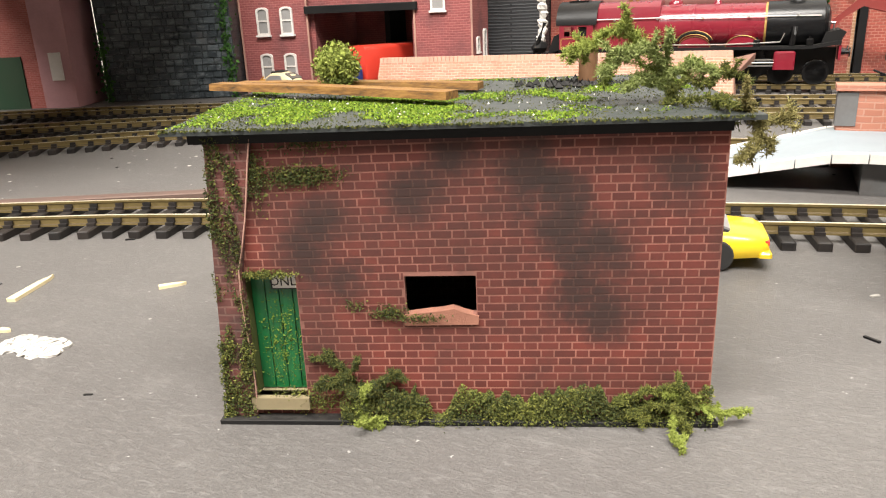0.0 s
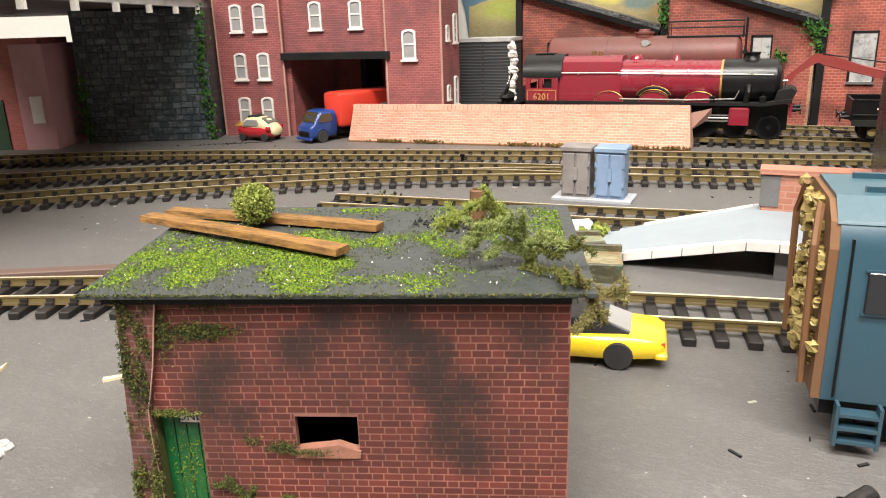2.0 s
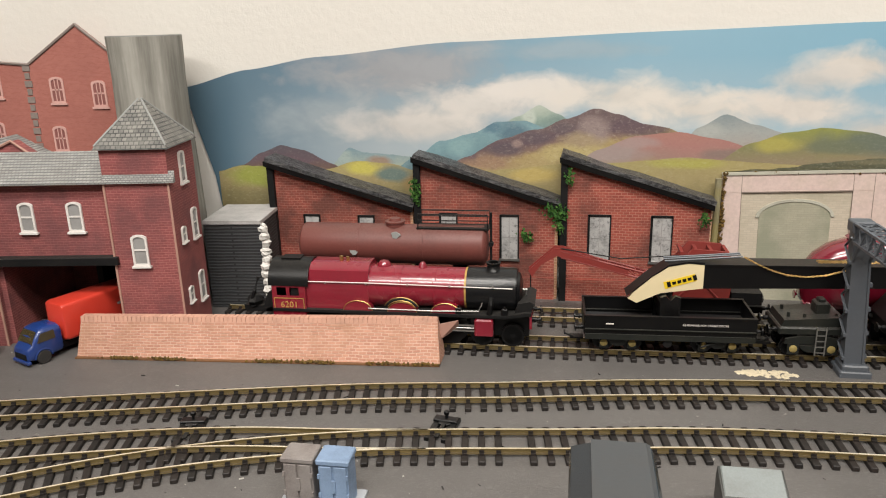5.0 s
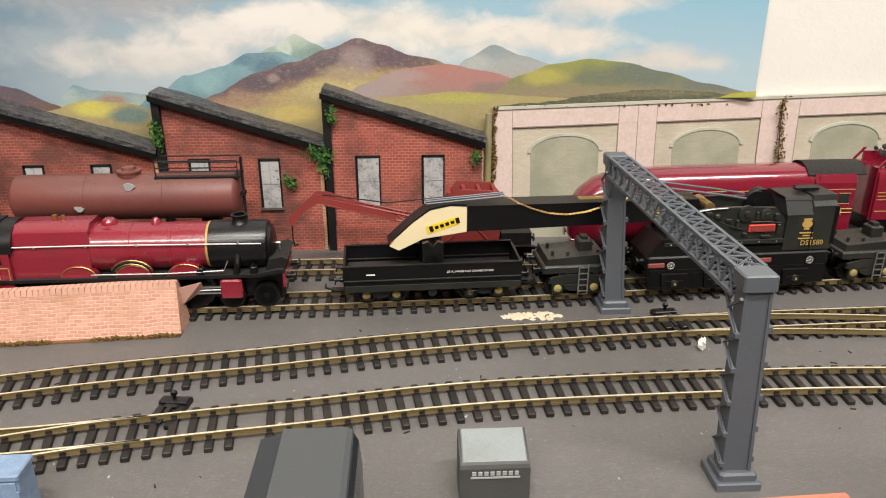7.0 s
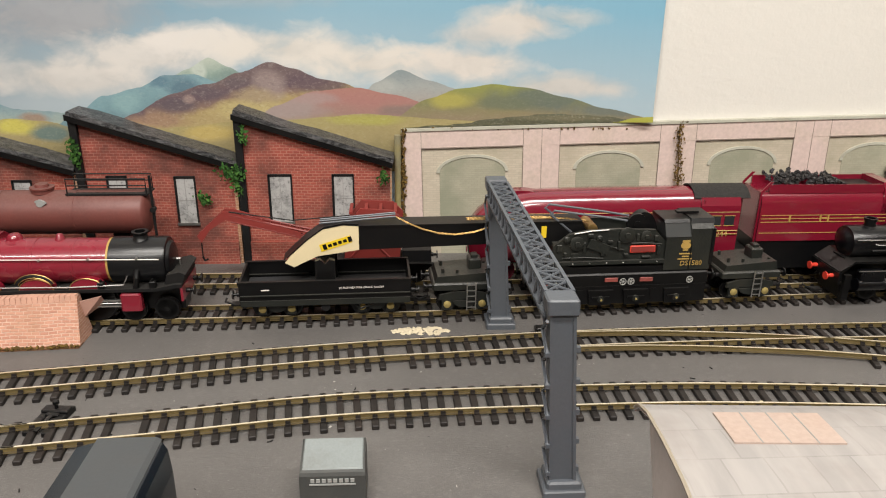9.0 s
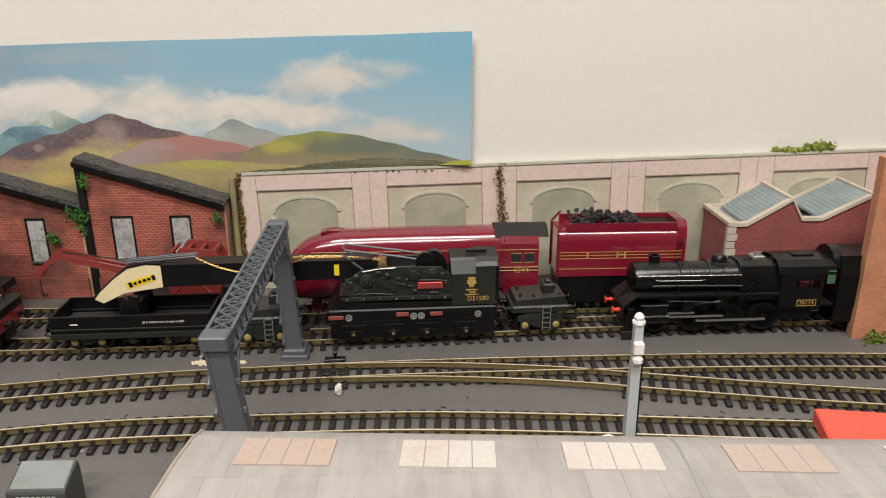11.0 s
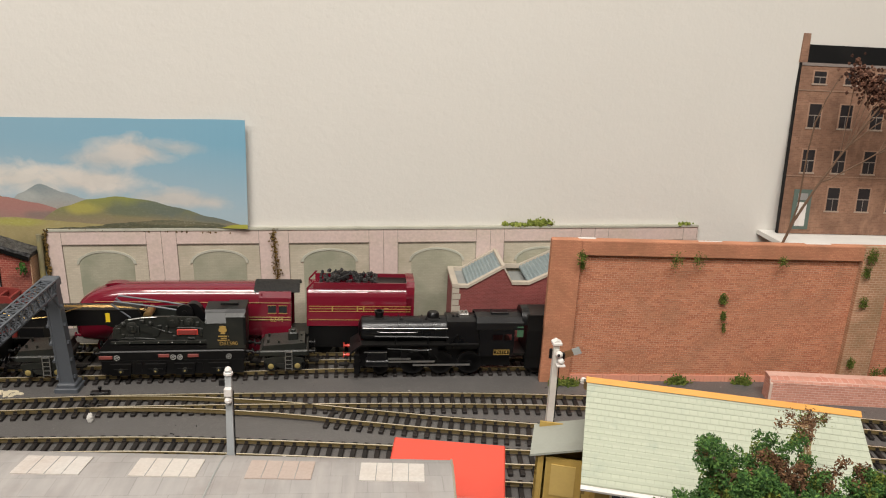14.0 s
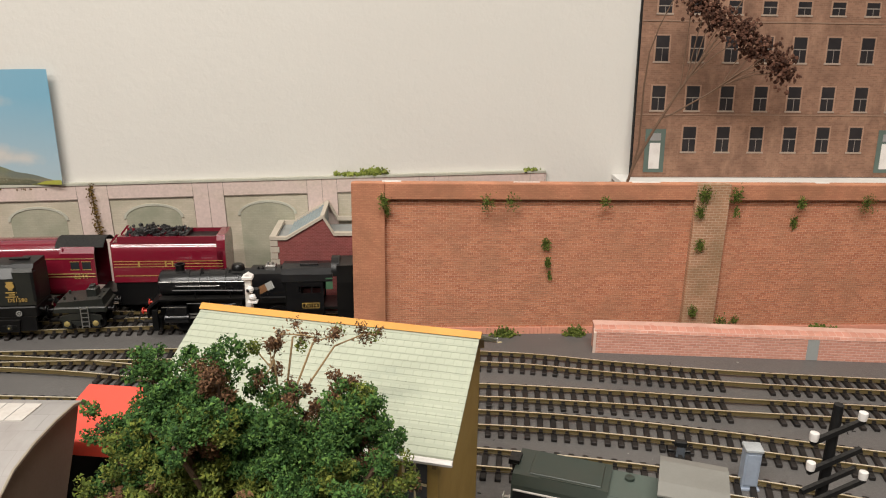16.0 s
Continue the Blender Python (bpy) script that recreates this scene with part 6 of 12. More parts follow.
def jib_runner():
    ob = thing("jib_runner_wagon", pose(-0.211, -0.1005, 0, 0, 0, 2.5), "dark open bogie runner wagon carrying a crane jib rest", "wagon", "breakdown train")
    w, l = 0.0155, 0.0465
    part("floor", Mesh().box(-l, -w, 0.0170, l, w, 0.0186), BLACK, ob)
    for s in (-1, 1):
        side = part("side_board", Mesh().box(-l, s * w - 0.0006, 0.0175, l, s * w + 0.0006, 0.0284).box(-l - 0.0005, s * w - 0.0010, 0.0278, l + 0.0005, s * w + 0.0010, 0.0288), BLACK, ob)
        part("sole_bar", Mesh().box(-l, s * w - 0.0012, 0.0145, l, s * w + 0.0012, 0.0178).box(-l, s * w - 0.0016, 0.0205, l, s * w + 0.0002, 0.0210), DARK_OLIVE, side)
        part("end_board", Mesh().box(s * l - 0.0006, -w, 0.0170, s * l + 0.0006, w, 0.0284), BLACK, ob)
        part("truss_rod", Mesh().tube([(0.012, s * 0.0135, 0.017), (0.018, s * 0.0135, 0.010), (0.035, s * 0.0135, 0.016)], 0.0006).tube([(0.018, s * 0.0135, 0.010), (0.018, s * 0.0135, 0.018)], 0.0006), DARK_OLIVE, ob)
        part("brake_wheel", Mesh().lathe((-0.0005, s * 0.0150, 0.0125), (0, s, 0), [(0, 0.0018), (0, 0.0024), (0.0007, 0.0024), (0.0007, 0.0018)], 14).box(-0.0025, s * 0.0150 - 0.0003, 0.0122, 0.0015, s * 0.0150 + 0.0003, 0.0128), SOOT, ob)
        buffers(ob, s * (l + 0.0006), 0.0185, s)
        coupling(ob, s * l, s)
    part("tread_plate", Mesh().box(-l + 0.001, -w + 0.001, 0.0186, l - 0.001, w - 0.001, 0.0191), brick_print("tread_plate", (0.030, 0.030, 0.032), (0.022, 0.022, 0.024), (0.06, 0.058, 0.055), 0.004, 0.0045, 0.4, 0.1, 0.4), ob)
    part("jib_rest", Mesh().prism([(-0.0055, 0.0186), (0.0055, 0.0186), (0.0055, 0.0395), (0.0025, 0.0405), (0, 0.0375), (-0.0025, 0.0405), (-0.0055, 0.0395)], "y", -0.0145, -0.0115).prism([(-0.0055, 0.0186), (0.0055, 0.0186), (0.0055, 0.0395), (0.0025, 0.0405), (0, 0.0375), (-0.0025, 0.0405), (-0.0055, 0.0395)], "y", 0.0115, 0.0145).box(-0.0045, -0.0145, 0.0245, 0.0045, 0.0145, 0.0335), BLACK, ob, "black jib rest")
    lettering("JIB RUNNER FOR CRANE DS1580", 0.0017, WHITE_LINE, ob, pose(0.0195, -0.0163, 0.0242) @ FACE)
    part("small_lettering", Mesh().box(-0.035, -0.01635, 0.0236, -0.0305, -0.0162, 0.0243), WHITE_LINE, ob)
    bogie(ob, -0.0275)
    bogie(ob, 0.0275)


jib_runner()


def relief_wagon(x, y, turn, label):
    ob = thing("relief_bogie_wagon", pose(x, y, 0, 0, 0, turn), label, "wagon", "breakdown train")
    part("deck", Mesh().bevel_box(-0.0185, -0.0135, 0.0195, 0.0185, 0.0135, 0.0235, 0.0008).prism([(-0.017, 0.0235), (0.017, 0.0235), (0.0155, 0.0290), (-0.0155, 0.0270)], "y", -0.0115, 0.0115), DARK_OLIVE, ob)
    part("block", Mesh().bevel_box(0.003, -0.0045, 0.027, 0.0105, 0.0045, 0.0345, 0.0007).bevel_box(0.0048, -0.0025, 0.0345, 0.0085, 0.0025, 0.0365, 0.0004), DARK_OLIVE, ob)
    for a, b in ((-0.012, -0.006), (-0.012, 0.006), (-0.004, -0.008), (0.013, 0.004), (0.013, -0.007)):
        part("bolt_head", Mesh().cyl((a, b, 0.026), (a, b, 0.0298), 0.0009, n=8), DARK_OLIVE, ob)
    bogie(ob, 0.0, 0.020, 0.0055, 0.0125)
    lad = Mesh()
    for dx in (-0.0025, 0.0025):
        lad.box(0.0035 + dx - 0.0003, -0.0150, 0.0075, 0.0035 + dx + 0.0003, -0.0145, 0.0245)
    for i in range(5):
        lad.box(0.001, -0.0150, 0.0090 + i * 0.0034, 0.006, -0.0145, 0.0095 + i * 0.0034)
    part("ladder", lad, STEEL, ob, "pale steel ladder")
    for s in (-1, 1):
        buffers(ob, s * 0.0185, 0.0205, s)
        coupling(ob, s * 0.0185, s)


relief_wagon(-0.1335, -0.097, 3, "dark four-wheeled relief wagon ahead of the crane")
relief_wagon(0.0385, -0.0845, 4, "weathered four-wheeled relief wagon behind the crane")


PALE_METAL = paint("pale_metal", (0.36, 0.36, 0.34), 0.5, 0.3, wear=0.4)
BOARD_RED = paint("board_red", (0.24, 0.055, 0.045), 0.55, wear=0.6, scale=700, dirt=(0.05, 0.02, 0.018))


def steam_crane():
    ob = thing("breakdown_crane", pose(-0.042, -0.0905, 0, 0, 0, 3.2), "dark green-black railway breakdown crane with a long jib", "crane", "breakdown train")
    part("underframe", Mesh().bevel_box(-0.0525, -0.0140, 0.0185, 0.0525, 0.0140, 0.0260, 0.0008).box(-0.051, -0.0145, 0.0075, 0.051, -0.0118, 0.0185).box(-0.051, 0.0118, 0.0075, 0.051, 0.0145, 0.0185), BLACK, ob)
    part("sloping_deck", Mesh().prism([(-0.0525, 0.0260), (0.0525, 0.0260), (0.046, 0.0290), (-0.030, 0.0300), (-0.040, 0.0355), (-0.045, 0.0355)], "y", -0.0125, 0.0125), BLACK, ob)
    for i, x in enumerate((-0.037, -0.0125, 0.0085, 0.0330)):
        fr = part("axle_guard", Mesh().prism([(x - 0.0065, 0.0075), (x + 0.0065, 0.0075), (x + 0.0075, 0.0165), (x - 0.0075, 0.0165)], "y", -0.0162, -0.0145).prism(arc(x, 0.0128, 0.0052, -0.0028, 0, 180, 8), "y", -0.0170, -0.0160), BLACK, ob)
        part("axlebox", Mesh().lathe((x, -0.0162, 0.0112), (0, -1, 0), [(0, 0.0021), (0.0010, 0.0020), (0.0011, 0.0011), (0.0016, 0.0010), (0.0017, 0)], 12), DARK_OLIVE, fr, smooth=True)
        part("cap", Mesh().lathe((x, -0.0176, 0.0112), (0, -1, 0), [(0, 0.0008), (0.0004, 0.0007), (0.0005, 0)], 8), BRASS_DULL, fr)
        axle(ob, x, 0.0056)
    for x in (-0.0245, 0.0195):
        part("frame_recess", Mesh().box(x - 0.0018, -0.0149, 0.0100, x + 0.0018, -0.0140, 0.0165), BLACK, ob)
    for x in (-0.0395, 0.0003, 0.0051, 0.0405):
        wheel = Mesh().tube([(x + 0.0019 * math.cos(math.pi * a / 8), -0.0154, 0.0215 + 0.0019 * math.sin(math.pi * a / 8)) for a in range(17)], 0.00028, 5)
        for a in range(3):
            dx, dz = 0.0018 * math.cos(math.pi * a / 3 + 0.3), 0.0018 * math.sin(math.pi * a / 3 + 0.3)
            wheel.tube([(x - dx, -0.0154, 0.0215 - dz), (x + dx, -0.0154, 0.0215 + dz)], 0.0002, 4)
        part("hand_wheel", wheel, PALE_METAL, ob, "small pale spoked hand wheel")
    for x, z, w in ((-0.0475, 0.0215, 0.0095), (-0.0065, 0.0225, 0.0078), (0.0145, 0.0222, 0.0078)):
        part("name_board", Mesh().bevel_box(x - w / 2, -0.0150, z - 0.0011, x + w / 2, -0.0140, z + 0.0013, 0.0003), BOARD_RED, ob, "worn red name board")
    # superstructure
    part("machinery_frame", Mesh().prism([(-0.0425, 0.0330), (0.025, 0.0300), (0.025, 0.0440), (0.018, 0.0515), (-0.004, 0.0525), (-0.020, 0.0520), (-0.032, 0.0500), (-0.0415, 0.0430)], "y", -0.0118, -0.0095)
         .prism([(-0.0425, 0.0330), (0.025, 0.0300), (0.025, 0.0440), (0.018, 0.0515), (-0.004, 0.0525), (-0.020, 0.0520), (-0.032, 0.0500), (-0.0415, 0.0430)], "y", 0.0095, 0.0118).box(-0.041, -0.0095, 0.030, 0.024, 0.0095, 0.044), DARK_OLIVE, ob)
    part("step_rail", Mesh().box(-0.0435, -0.0136, 0.0318, 0.0245, -0.0118, 0.0338), DARK_OLIVE, ob)
    det = [((-0.028, 0.0445), 0.0042), ((0.001, 0.0490), 0.0046), ((-0.034, 0.0470), 0.0020), ((-0.015, 0.0475), 0.0018), ((0.0125, 0.0480), 0.0034)]
    for (x, z), r in det:
        part("gear_cover", Mesh().lathe((x, -0.0118, z), (0, -1, 0), [(0, r), (0.0012, r), (0.0016, r * 0.8), (0.0018, r * 0.4), (0.0026, r * 0.35), (0.0027, 0)], 18), DARK_OLIVE, ob, smooth=True)
    part("link_cover", Mesh().box(-0.022, -0.0132, 0.037, -0.009, -0.0118, 0.0425, pose(0, 0, 0, 0, 22, 0) @ Matrix.Translation((-0.0145, 0, -0.006))).box(-0.031, -0.0129, 0.0345, -0.027, -0.0118, 0.0385), DARK_OLIVE, ob)
    plate = part("maker_plate", Mesh().bevel_box(0.0035, -0.0131, 0.0385, 0.0185, -0.0118, 0.0425, 0.0003), ORANGE_RED, ob, "orange-red maker plate")
    part("plate_panel", Mesh().box(0.0042, -0.0134, 0.0390, 0.0178, -0.0130, 0.0420), CRANE_RED, plate)
    fit = random.Random(14)
    for x, z, w, h in ((-0.038, 0.0400, 0.0030, 0.0040), (-0.0345, 0.0375, 0.0018, 0.0018), (-0.0235, 0.0395, 0.0014, 0.0060), (-0.0205, 0.0488, 0.0034, 0.0018), (-0.0125, 0.0370, 0.0022, 0.0026), (-0.0085, 0.0445, 0.0030, 0.0016), (-0.0035, 0.0405, 0.0016, 0.0050), (0.0015, 0.0365, 0.0024, 0.0014), (0.0075, 0.0455, 0.0016, 0.0042), (0.0185, 0.0455, 0.0026, 0.0030), (0.0205, 0.0370, 0.0018, 0.0052), (0.0135, 0.0352, 0.0050, 0.0010)):
        part("fitting", Mesh().bevel_box(x - w / 2, -0.0118 - fit.uniform(0.0008, 0.0022), z, x + w / 2, -0.0116, z + h, 0.0002), DARK_OLIVE, ob)
    for x0, z0, x1, z1 in ((-0.036, 0.0360, -0.012, 0.0352), (-0.030, 0.0505, -0.010, 0.0525), (-0.018, 0.0440, 0.000, 0.0400), (0.004, 0.0440, 0.022, 0.0430)):
        part("pipe", Mesh().tube([(x0, -0.0126, z0), ((x0 + x1) / 2, -0.0128, (z0 + z1) / 2 + 0.0006), (x1, -0.0126, z1)], 0.0004, 5), STEEL if z0 > 0.05 else DARK_OLIVE, ob)
    for i in range(7):
        part("rivet", Mesh().blob((-0.040 + i * 0.0100, -0.0138, 0.0328), 0.0005, fit, 6, 3, 0.05), STEEL, ob)
    part("flywheel", Mesh().lathe((0.0085, -0.007, 0.0535), (0, 1, 0), [(0, 0.004), (0, 0.0062), (0.002, 0.0062), (0.002, 0.004)], 20).lathe((0.0085, -0.0075, 0.0535), (0, 1, 0), [(0, 0.0), (0, 0.002), (0.003, 0.002), (0.003, 0)], 10), BLACK, ob, smooth=True)
    part("gear_housing", Mesh().prism(arc(0.014, 0.046, 0.0085, 0.0135, 0, 180, 12), "y", -0.003, 0.003), BLACK, ob, smooth=True)
    part("rope_drum", Mesh().cyl((-0.018, -0.008, 0.0515), (-0.018, 0.008, 0.0515), 0.0030), BRASS, ob, "drum wound with gold chain")
    part("back_stay", Mesh().tube([(-0.030, -0.006, 0.0495), (-0.043, -0.006, 0.0605), (-0.0405, -0.006, 0.0625), (-0.008, -0.006, 0.0575), (0.008, -0.006, 0.0545)], 0.0007).tube([(-0.030, 0.006, 0.0495), (-0.043, 0.006, 0.0605), (-0.0405, 0.006, 0.0625), (-0.008, 0.006, 0.0575), (0.008, 0.006, 0.0545)], 0.0007), GREY_METAL, ob, "bent tubular stay")
    # cab
    part("cab", Mesh().box(0.0245, -0.0132, 0.0270, 0.0525, 0.0132, 0.0478).prism([(-0.0132, 0.0478), (0.0132, 0.0478), (0.0132, 0.0520), (0.0095, 0.0562), (-0.0095, 0.0562), (-0.0132, 0.0520)], "x", 0.0390, 0.0525), DARK_OLIVE, ob)
    part("roof_flap", Mesh().prism([(-0.0136, 0.0474), (-0.0094, 0.0548), (0.0094, 0.0548), (0.0136, 0.0474)], "x", 0.0240, 0.0392), paint("roof_flap_gloss", (0.030, 0.032, 0.032), 0.30, wear=0.3, bump=0.1, dirt=(0.06, 0.06, 0.055)), ob, "sloping glossy roof flap")
    part("cab_roof", Mesh().prism([(-0.0100, 0.0548), (-0.0086, 0.0566), (0.0086, 0.0566), (0.0100, 0.0548)], "x", 0.0236, 0.0392).prism([(-0.0112, 0.0548), (-0.0096, 0.0574), (0.0096, 0.0574), (0.0112, 0.0548)], "x", 0.0392, 0.0532), BLACK, ob, "flat black cab roof")
    part("roof_vent", Mesh().box(0.034, -0.002, 0.0578, 0.047, 0.002, 0.0590), BLACK, ob)
    part("cab_door", Mesh().box(0.0395, -0.0138, 0.0270, 0.0400, -0.0130, 0.0440).box(0.0515, -0.0138, 0.0300, 0.0535, -0.0080, 0.0520), BLACK, ob)
    part("crest", Mesh().prism([(0.0365 + 0.0030 * math.cos(a), 0.0420 + 0.0022 * math.sin(a)) for a in [2 * math.pi * i / 14 for i in range(14)]], "y", -0.0136, -0.0131).box(0.0342, -0.0136, 0.0440, 0.0388, -0.0131, 0.0452).box(0.0350, -0.0136, 0.0388, 0.0380, -0.0131, 0.0396), GOLD, ob, "gold crest")
    part("small_lettering", Mesh().box(0.0330, -0.0136, 0.0366, 0.0405, -0.0131, 0.0373).box(0.0350, -0.0136, 0.0350, 0.0390, -0.0131, 0.0356).box(0.0325, -0.0136, 0.0334, 0.0410, -0.0131, 0.0340), GOLD, ob)
    lettering("DS1580", 0.0042, GOLD, ob, pose(0.0405, -0.0141, 0.0312) @ FACE)
    part("yellow_tab", Mesh().box(-0.0475, -0.0065, 0.0465, -0.0445, -0.0052, 0.0535), YELLOW, ob)
    for s in (-1, 1):
        buffers(ob, s * 0.0525, 0.0222, s)
    # jib: slight drop towards its tip
    J = lambda x, z: (x + 0.042, z)
    cream = [(-0.2337, 0.0356), (-0.2288, 0.0330), (-0.2160, 0.0391), (-0.1927, 0.0423), (-0.1927, 0.0563), (-0.2013, 0.0571), (-0.2120, 0.0551), (-0.2211, 0.0487), (-0.2294, 0.0412)]
    tip = part("jib_tip", Mesh().prism([J(*p) for p in cream], "y", -0.0062, -0.0048).prism([J(*p) for p in cream], "y", 0.0048, 0.0062), CREAM, ob, "cream jib tip")
    part("jib_edge",
         Mesh().prism([J(*p) for p in ((-0.2345, 0.0370), (-0.2294, 0.0418), (-0.2211, 0.0494), (-0.2120, 0.0560), (-0.2013, 0.0582), (-0.1927, 0.0575), (-0.1927, 0.0563), (-0.2013, 0.0570), (-0.2120, 0.0550), (-0.2211, 0.0486), (-0.2294, 0.0410))], "y", -0.0064, 0.0064), BLACK, tip)
    bars = Mesh()
    a, b = Vector(J(-0.2140, 0.0438)), Vector(J(-0.1970, 0.0490))
    d = (b - a) / 13
    up = Vector((-d.y, d.x)).normalized()
    frame = part("name_panel", Mesh().prism([a - up * 0.0021, b - up * 0.0021, b + up * 0.0021, a + up * 0.0021], "y", -0.0064, -0.0060), YELLOW, tip, "yellow panel")
    for i, h in enumerate((1.7, 0.9, 1.0, 1.0, 0.9, 1.7)):
        c = a + d * (1.2 + i * 2.12)
        bars.prism([c - up * 0.0009 * h, c + d * 1.5 - up * 0.0009 * h, c + d * 1.5 + up * 0.0009 * h, c + up * 0.0009 * h], "y", -0.0066, -0.0063)
    part("panel_bars", bars, BLACK, frame)
    jb = part("jib", Mesh().prism([J(-0.1927, 0.0423), J(-0.09, 0.0440), J(-0.075, 0.0380), J(-0.060, 0.0400), J(-0.066, 0.0560), J(-0.1927, 0.0563)], "y", -0.0062, 0.0062), BLACK, ob, "black box-girder jib")
    part("jib_flange", Mesh().prism([J(-0.1927, 0.0556), J(-0.066, 0.0553), J(-0.066, 0.0563), J(-0.1927, 0.0567)], "y", -0.0068, 0.0068), BLACK, jb)
    for y in (-0.0035, 0.0005, 0.0035):
        part("guy_rod", Mesh().tube([(J(-0.214, 0)[0], y, 0.0575), (J(-0.172, 0)[0], y, 0.0605)], 0.0005), GREY_METAL, jb)

    def chain(points, r):
        m, line = Mesh(), []
        P = [Vector(p) for p in points]
        for p, q in zip(P, P[1:]):
            for i in range(max(2, int((q - p).length / 0.0011))):
                line.append(p.lerp(q, i / max(2, int((q - p).length / 0.0011))))
        for i, (p, q) in enumerate(zip(line, line[1:])):
            mid, dd = (p + q) / 2, (q - p).normalized()
            u = dd.orthogonal().normalized()
            w = u if i % 2 else dd.cross(u)
            m.loft([[mid + dd * 0.0009 * math.cos(t) + w * r * math.sin(t) + o for o in (u * 0.0002 + w * 0.0001, dd * 0.0002, u * -0.0002)] for t in [math.pi * 2 * j / 6 for j in range(7)]], caps=False)
        return m
    sag = [(J(-0.172, 0)[0], -0.0062, 0.0612)] + [(J(-0.172 + 0.066 * t, 0)[0], -0.0072, 0.0612 - 0.0105 * math.sin(math.pi * t) * (1.05 - 0.2 * t) - 0.002 * t) for t in (0.1, 0.22, 0.35, 0.5, 0.65, 0.8, 0.9)] + [(J(-0.104, 0)[0], -0.0068, 0.0590)]
    part("gold_chain", chain(sag, 0.00042), BRASS, jb, "gold chain")
    part("gold_chain", chain([(J(-0.132, 0)[0], -0.004, 0.0578), (J(-0.11, 0)[0], -0.004, 0.0580), (J(-0.075, 0)[0], -0.004, 0.0572), (J(-0.06, 0)[0], -0.004, 0.0545)], 0.00042), BRASS, jb, "gold chain")
    part("gold_chain", chain([(J(-0.132, 0)[0], -0.001, 0.0578), (J(-0.09, 0)[0], -0.001, 0.0575), (J(-0.062, 0)[0], -0.002, 0.0550)], 0.00042), BRASS, jb, "gold chain")


steam_crane()


def red_crane():
    ob = thing("red_crane_wagon", pose(-0.19, -0.056, 0, 0, 0, 0.5), "dull red lattice-jib crane wagon on the rear siding", "crane", "wagons on the back siding")
    X = lambda x: x + 0.19
    j = Mesh()
    for y in (-0.003, 0.003):
        j.prism([(X(-0.2930), 0.0350), (X(-0.2905), 0.0305), (X(-0.2852), 0.0385), (X(-0.2749), 0.0450), (X(-0.2300), 0.0325), (X(-0.2300), 0.0365), (X(-0.2707), 0.0500), (X(-0.2765), 0.0502)], "y", y - 0.0006, y + 0.0006)
    part("jib_head", j, CRANE_RED, ob)
    lat = Mesh()
    for i in range(12):
        a, b = i / 12, (i + 1) / 12
        x0, x1 = -0.272 + a * 0.07, -0.272 + b * 0.07
        z0, z1 = 0.0475 - a * 0.016, 0.0475 - b * 0.016
        for y in (-0.003, 0.003):
            lat.tube([(X(x0), y, z0), (X(x1), y, z1 - 0.004)], 0.0004, 5).tube([(X(x0), y, z0 - 0.004), (X(x1), y, z1)], 0.0004, 5)
        lat.tube([(X(x0), -0.003, z0), (X(x0), 0.003, z0)], 0.0004, 5)
    part("jib_lattice", lat, CRANE_RED, ob)
    part("jib_boom", Mesh().tube([(X(-0.272), -0.003, 0.0480), (X(-0.198), -0.003, 0.0300)], 0.0007).tube([(X(-0.272), 0.003, 0.0480), (X(-0.198), 0.003, 0.0300)], 0.0007).tube([(X(-0.272), -0.003, 0.0440), (X(-0.198), -0.003, 0.0255)], 0.0007), CRANE_RED, ob)
    b = Mesh()
    for s in (-1, 1):
        b.prism([(X(-0.2040), 0.0190), (X(-0.1700), 0.0180), (X(-0.1671), 0.0459), (X(-0.1732), 0.0523), (X(-0.1933), 0.0536), (X(-0.2014), 0.0430)], "y", s * 0.009 - 0.0008, s * 0.009 + 0.0008)
    for i in range(4):
        b.box(X(-0.200 + i * 0.009), -0.009, 0.050 - i * 0.0004, X(-0.198 + i * 0.009), 0.009, 0.0515)
    b.cyl((X(-0.187), -0.009, 0.042), (X(-0.187), 0.009, 0.042), 0.004).cyl((X(-0.178), -0.010, 0.032), (X(-0.178), 0.010, 0.032), 0.006)
    b.tube([(X(-0.200), -0.0095, 0.022), (X(-0.175), -0.0095, 0.048)], 0.0009).tube([(X(-0.176), -0.0095, 0.022), (X(-0.198), -0.0095, 0.046)], 0.0009)
    part("crane_body", b, CRANE_RED, ob)
    part("chassis", Mesh().box(X(-0.222), -0.0125, 0.0145, X(-0.150), 0.0125, 0.0185).box(X(-0.168), -0.009, 0.0185, X(-0.150), 0.009, 0.026), SOOT, ob)
    for x in (-0.212, -0.197, -0.174, -0.159):
        axle(ob, X(x), 0.0055)
    part("hoist_chain", Mesh().tube([(X(-0.2725), -0.0035, 0.0502), (X(-0.235), -0.0035, 0.0445), (X(-0.20), -0.0035, 0.0475)], 0.0004).tube([(X(-0.2915), 0, 0.033), (X(-0.2915), 0, 0.020)], 0.0004).tube([(X(-0.2915), 0, 0.020), (X(-0.2905), 0, 0.0175), (X(-0.2885), 0, 0.0185)], 0.0007), SOOT, ob, "fine hoist chain")
    for s in (-1, 1):
        buffers(ob, 0.004 + s * 0.036, 0.0165, s)


red_crane()


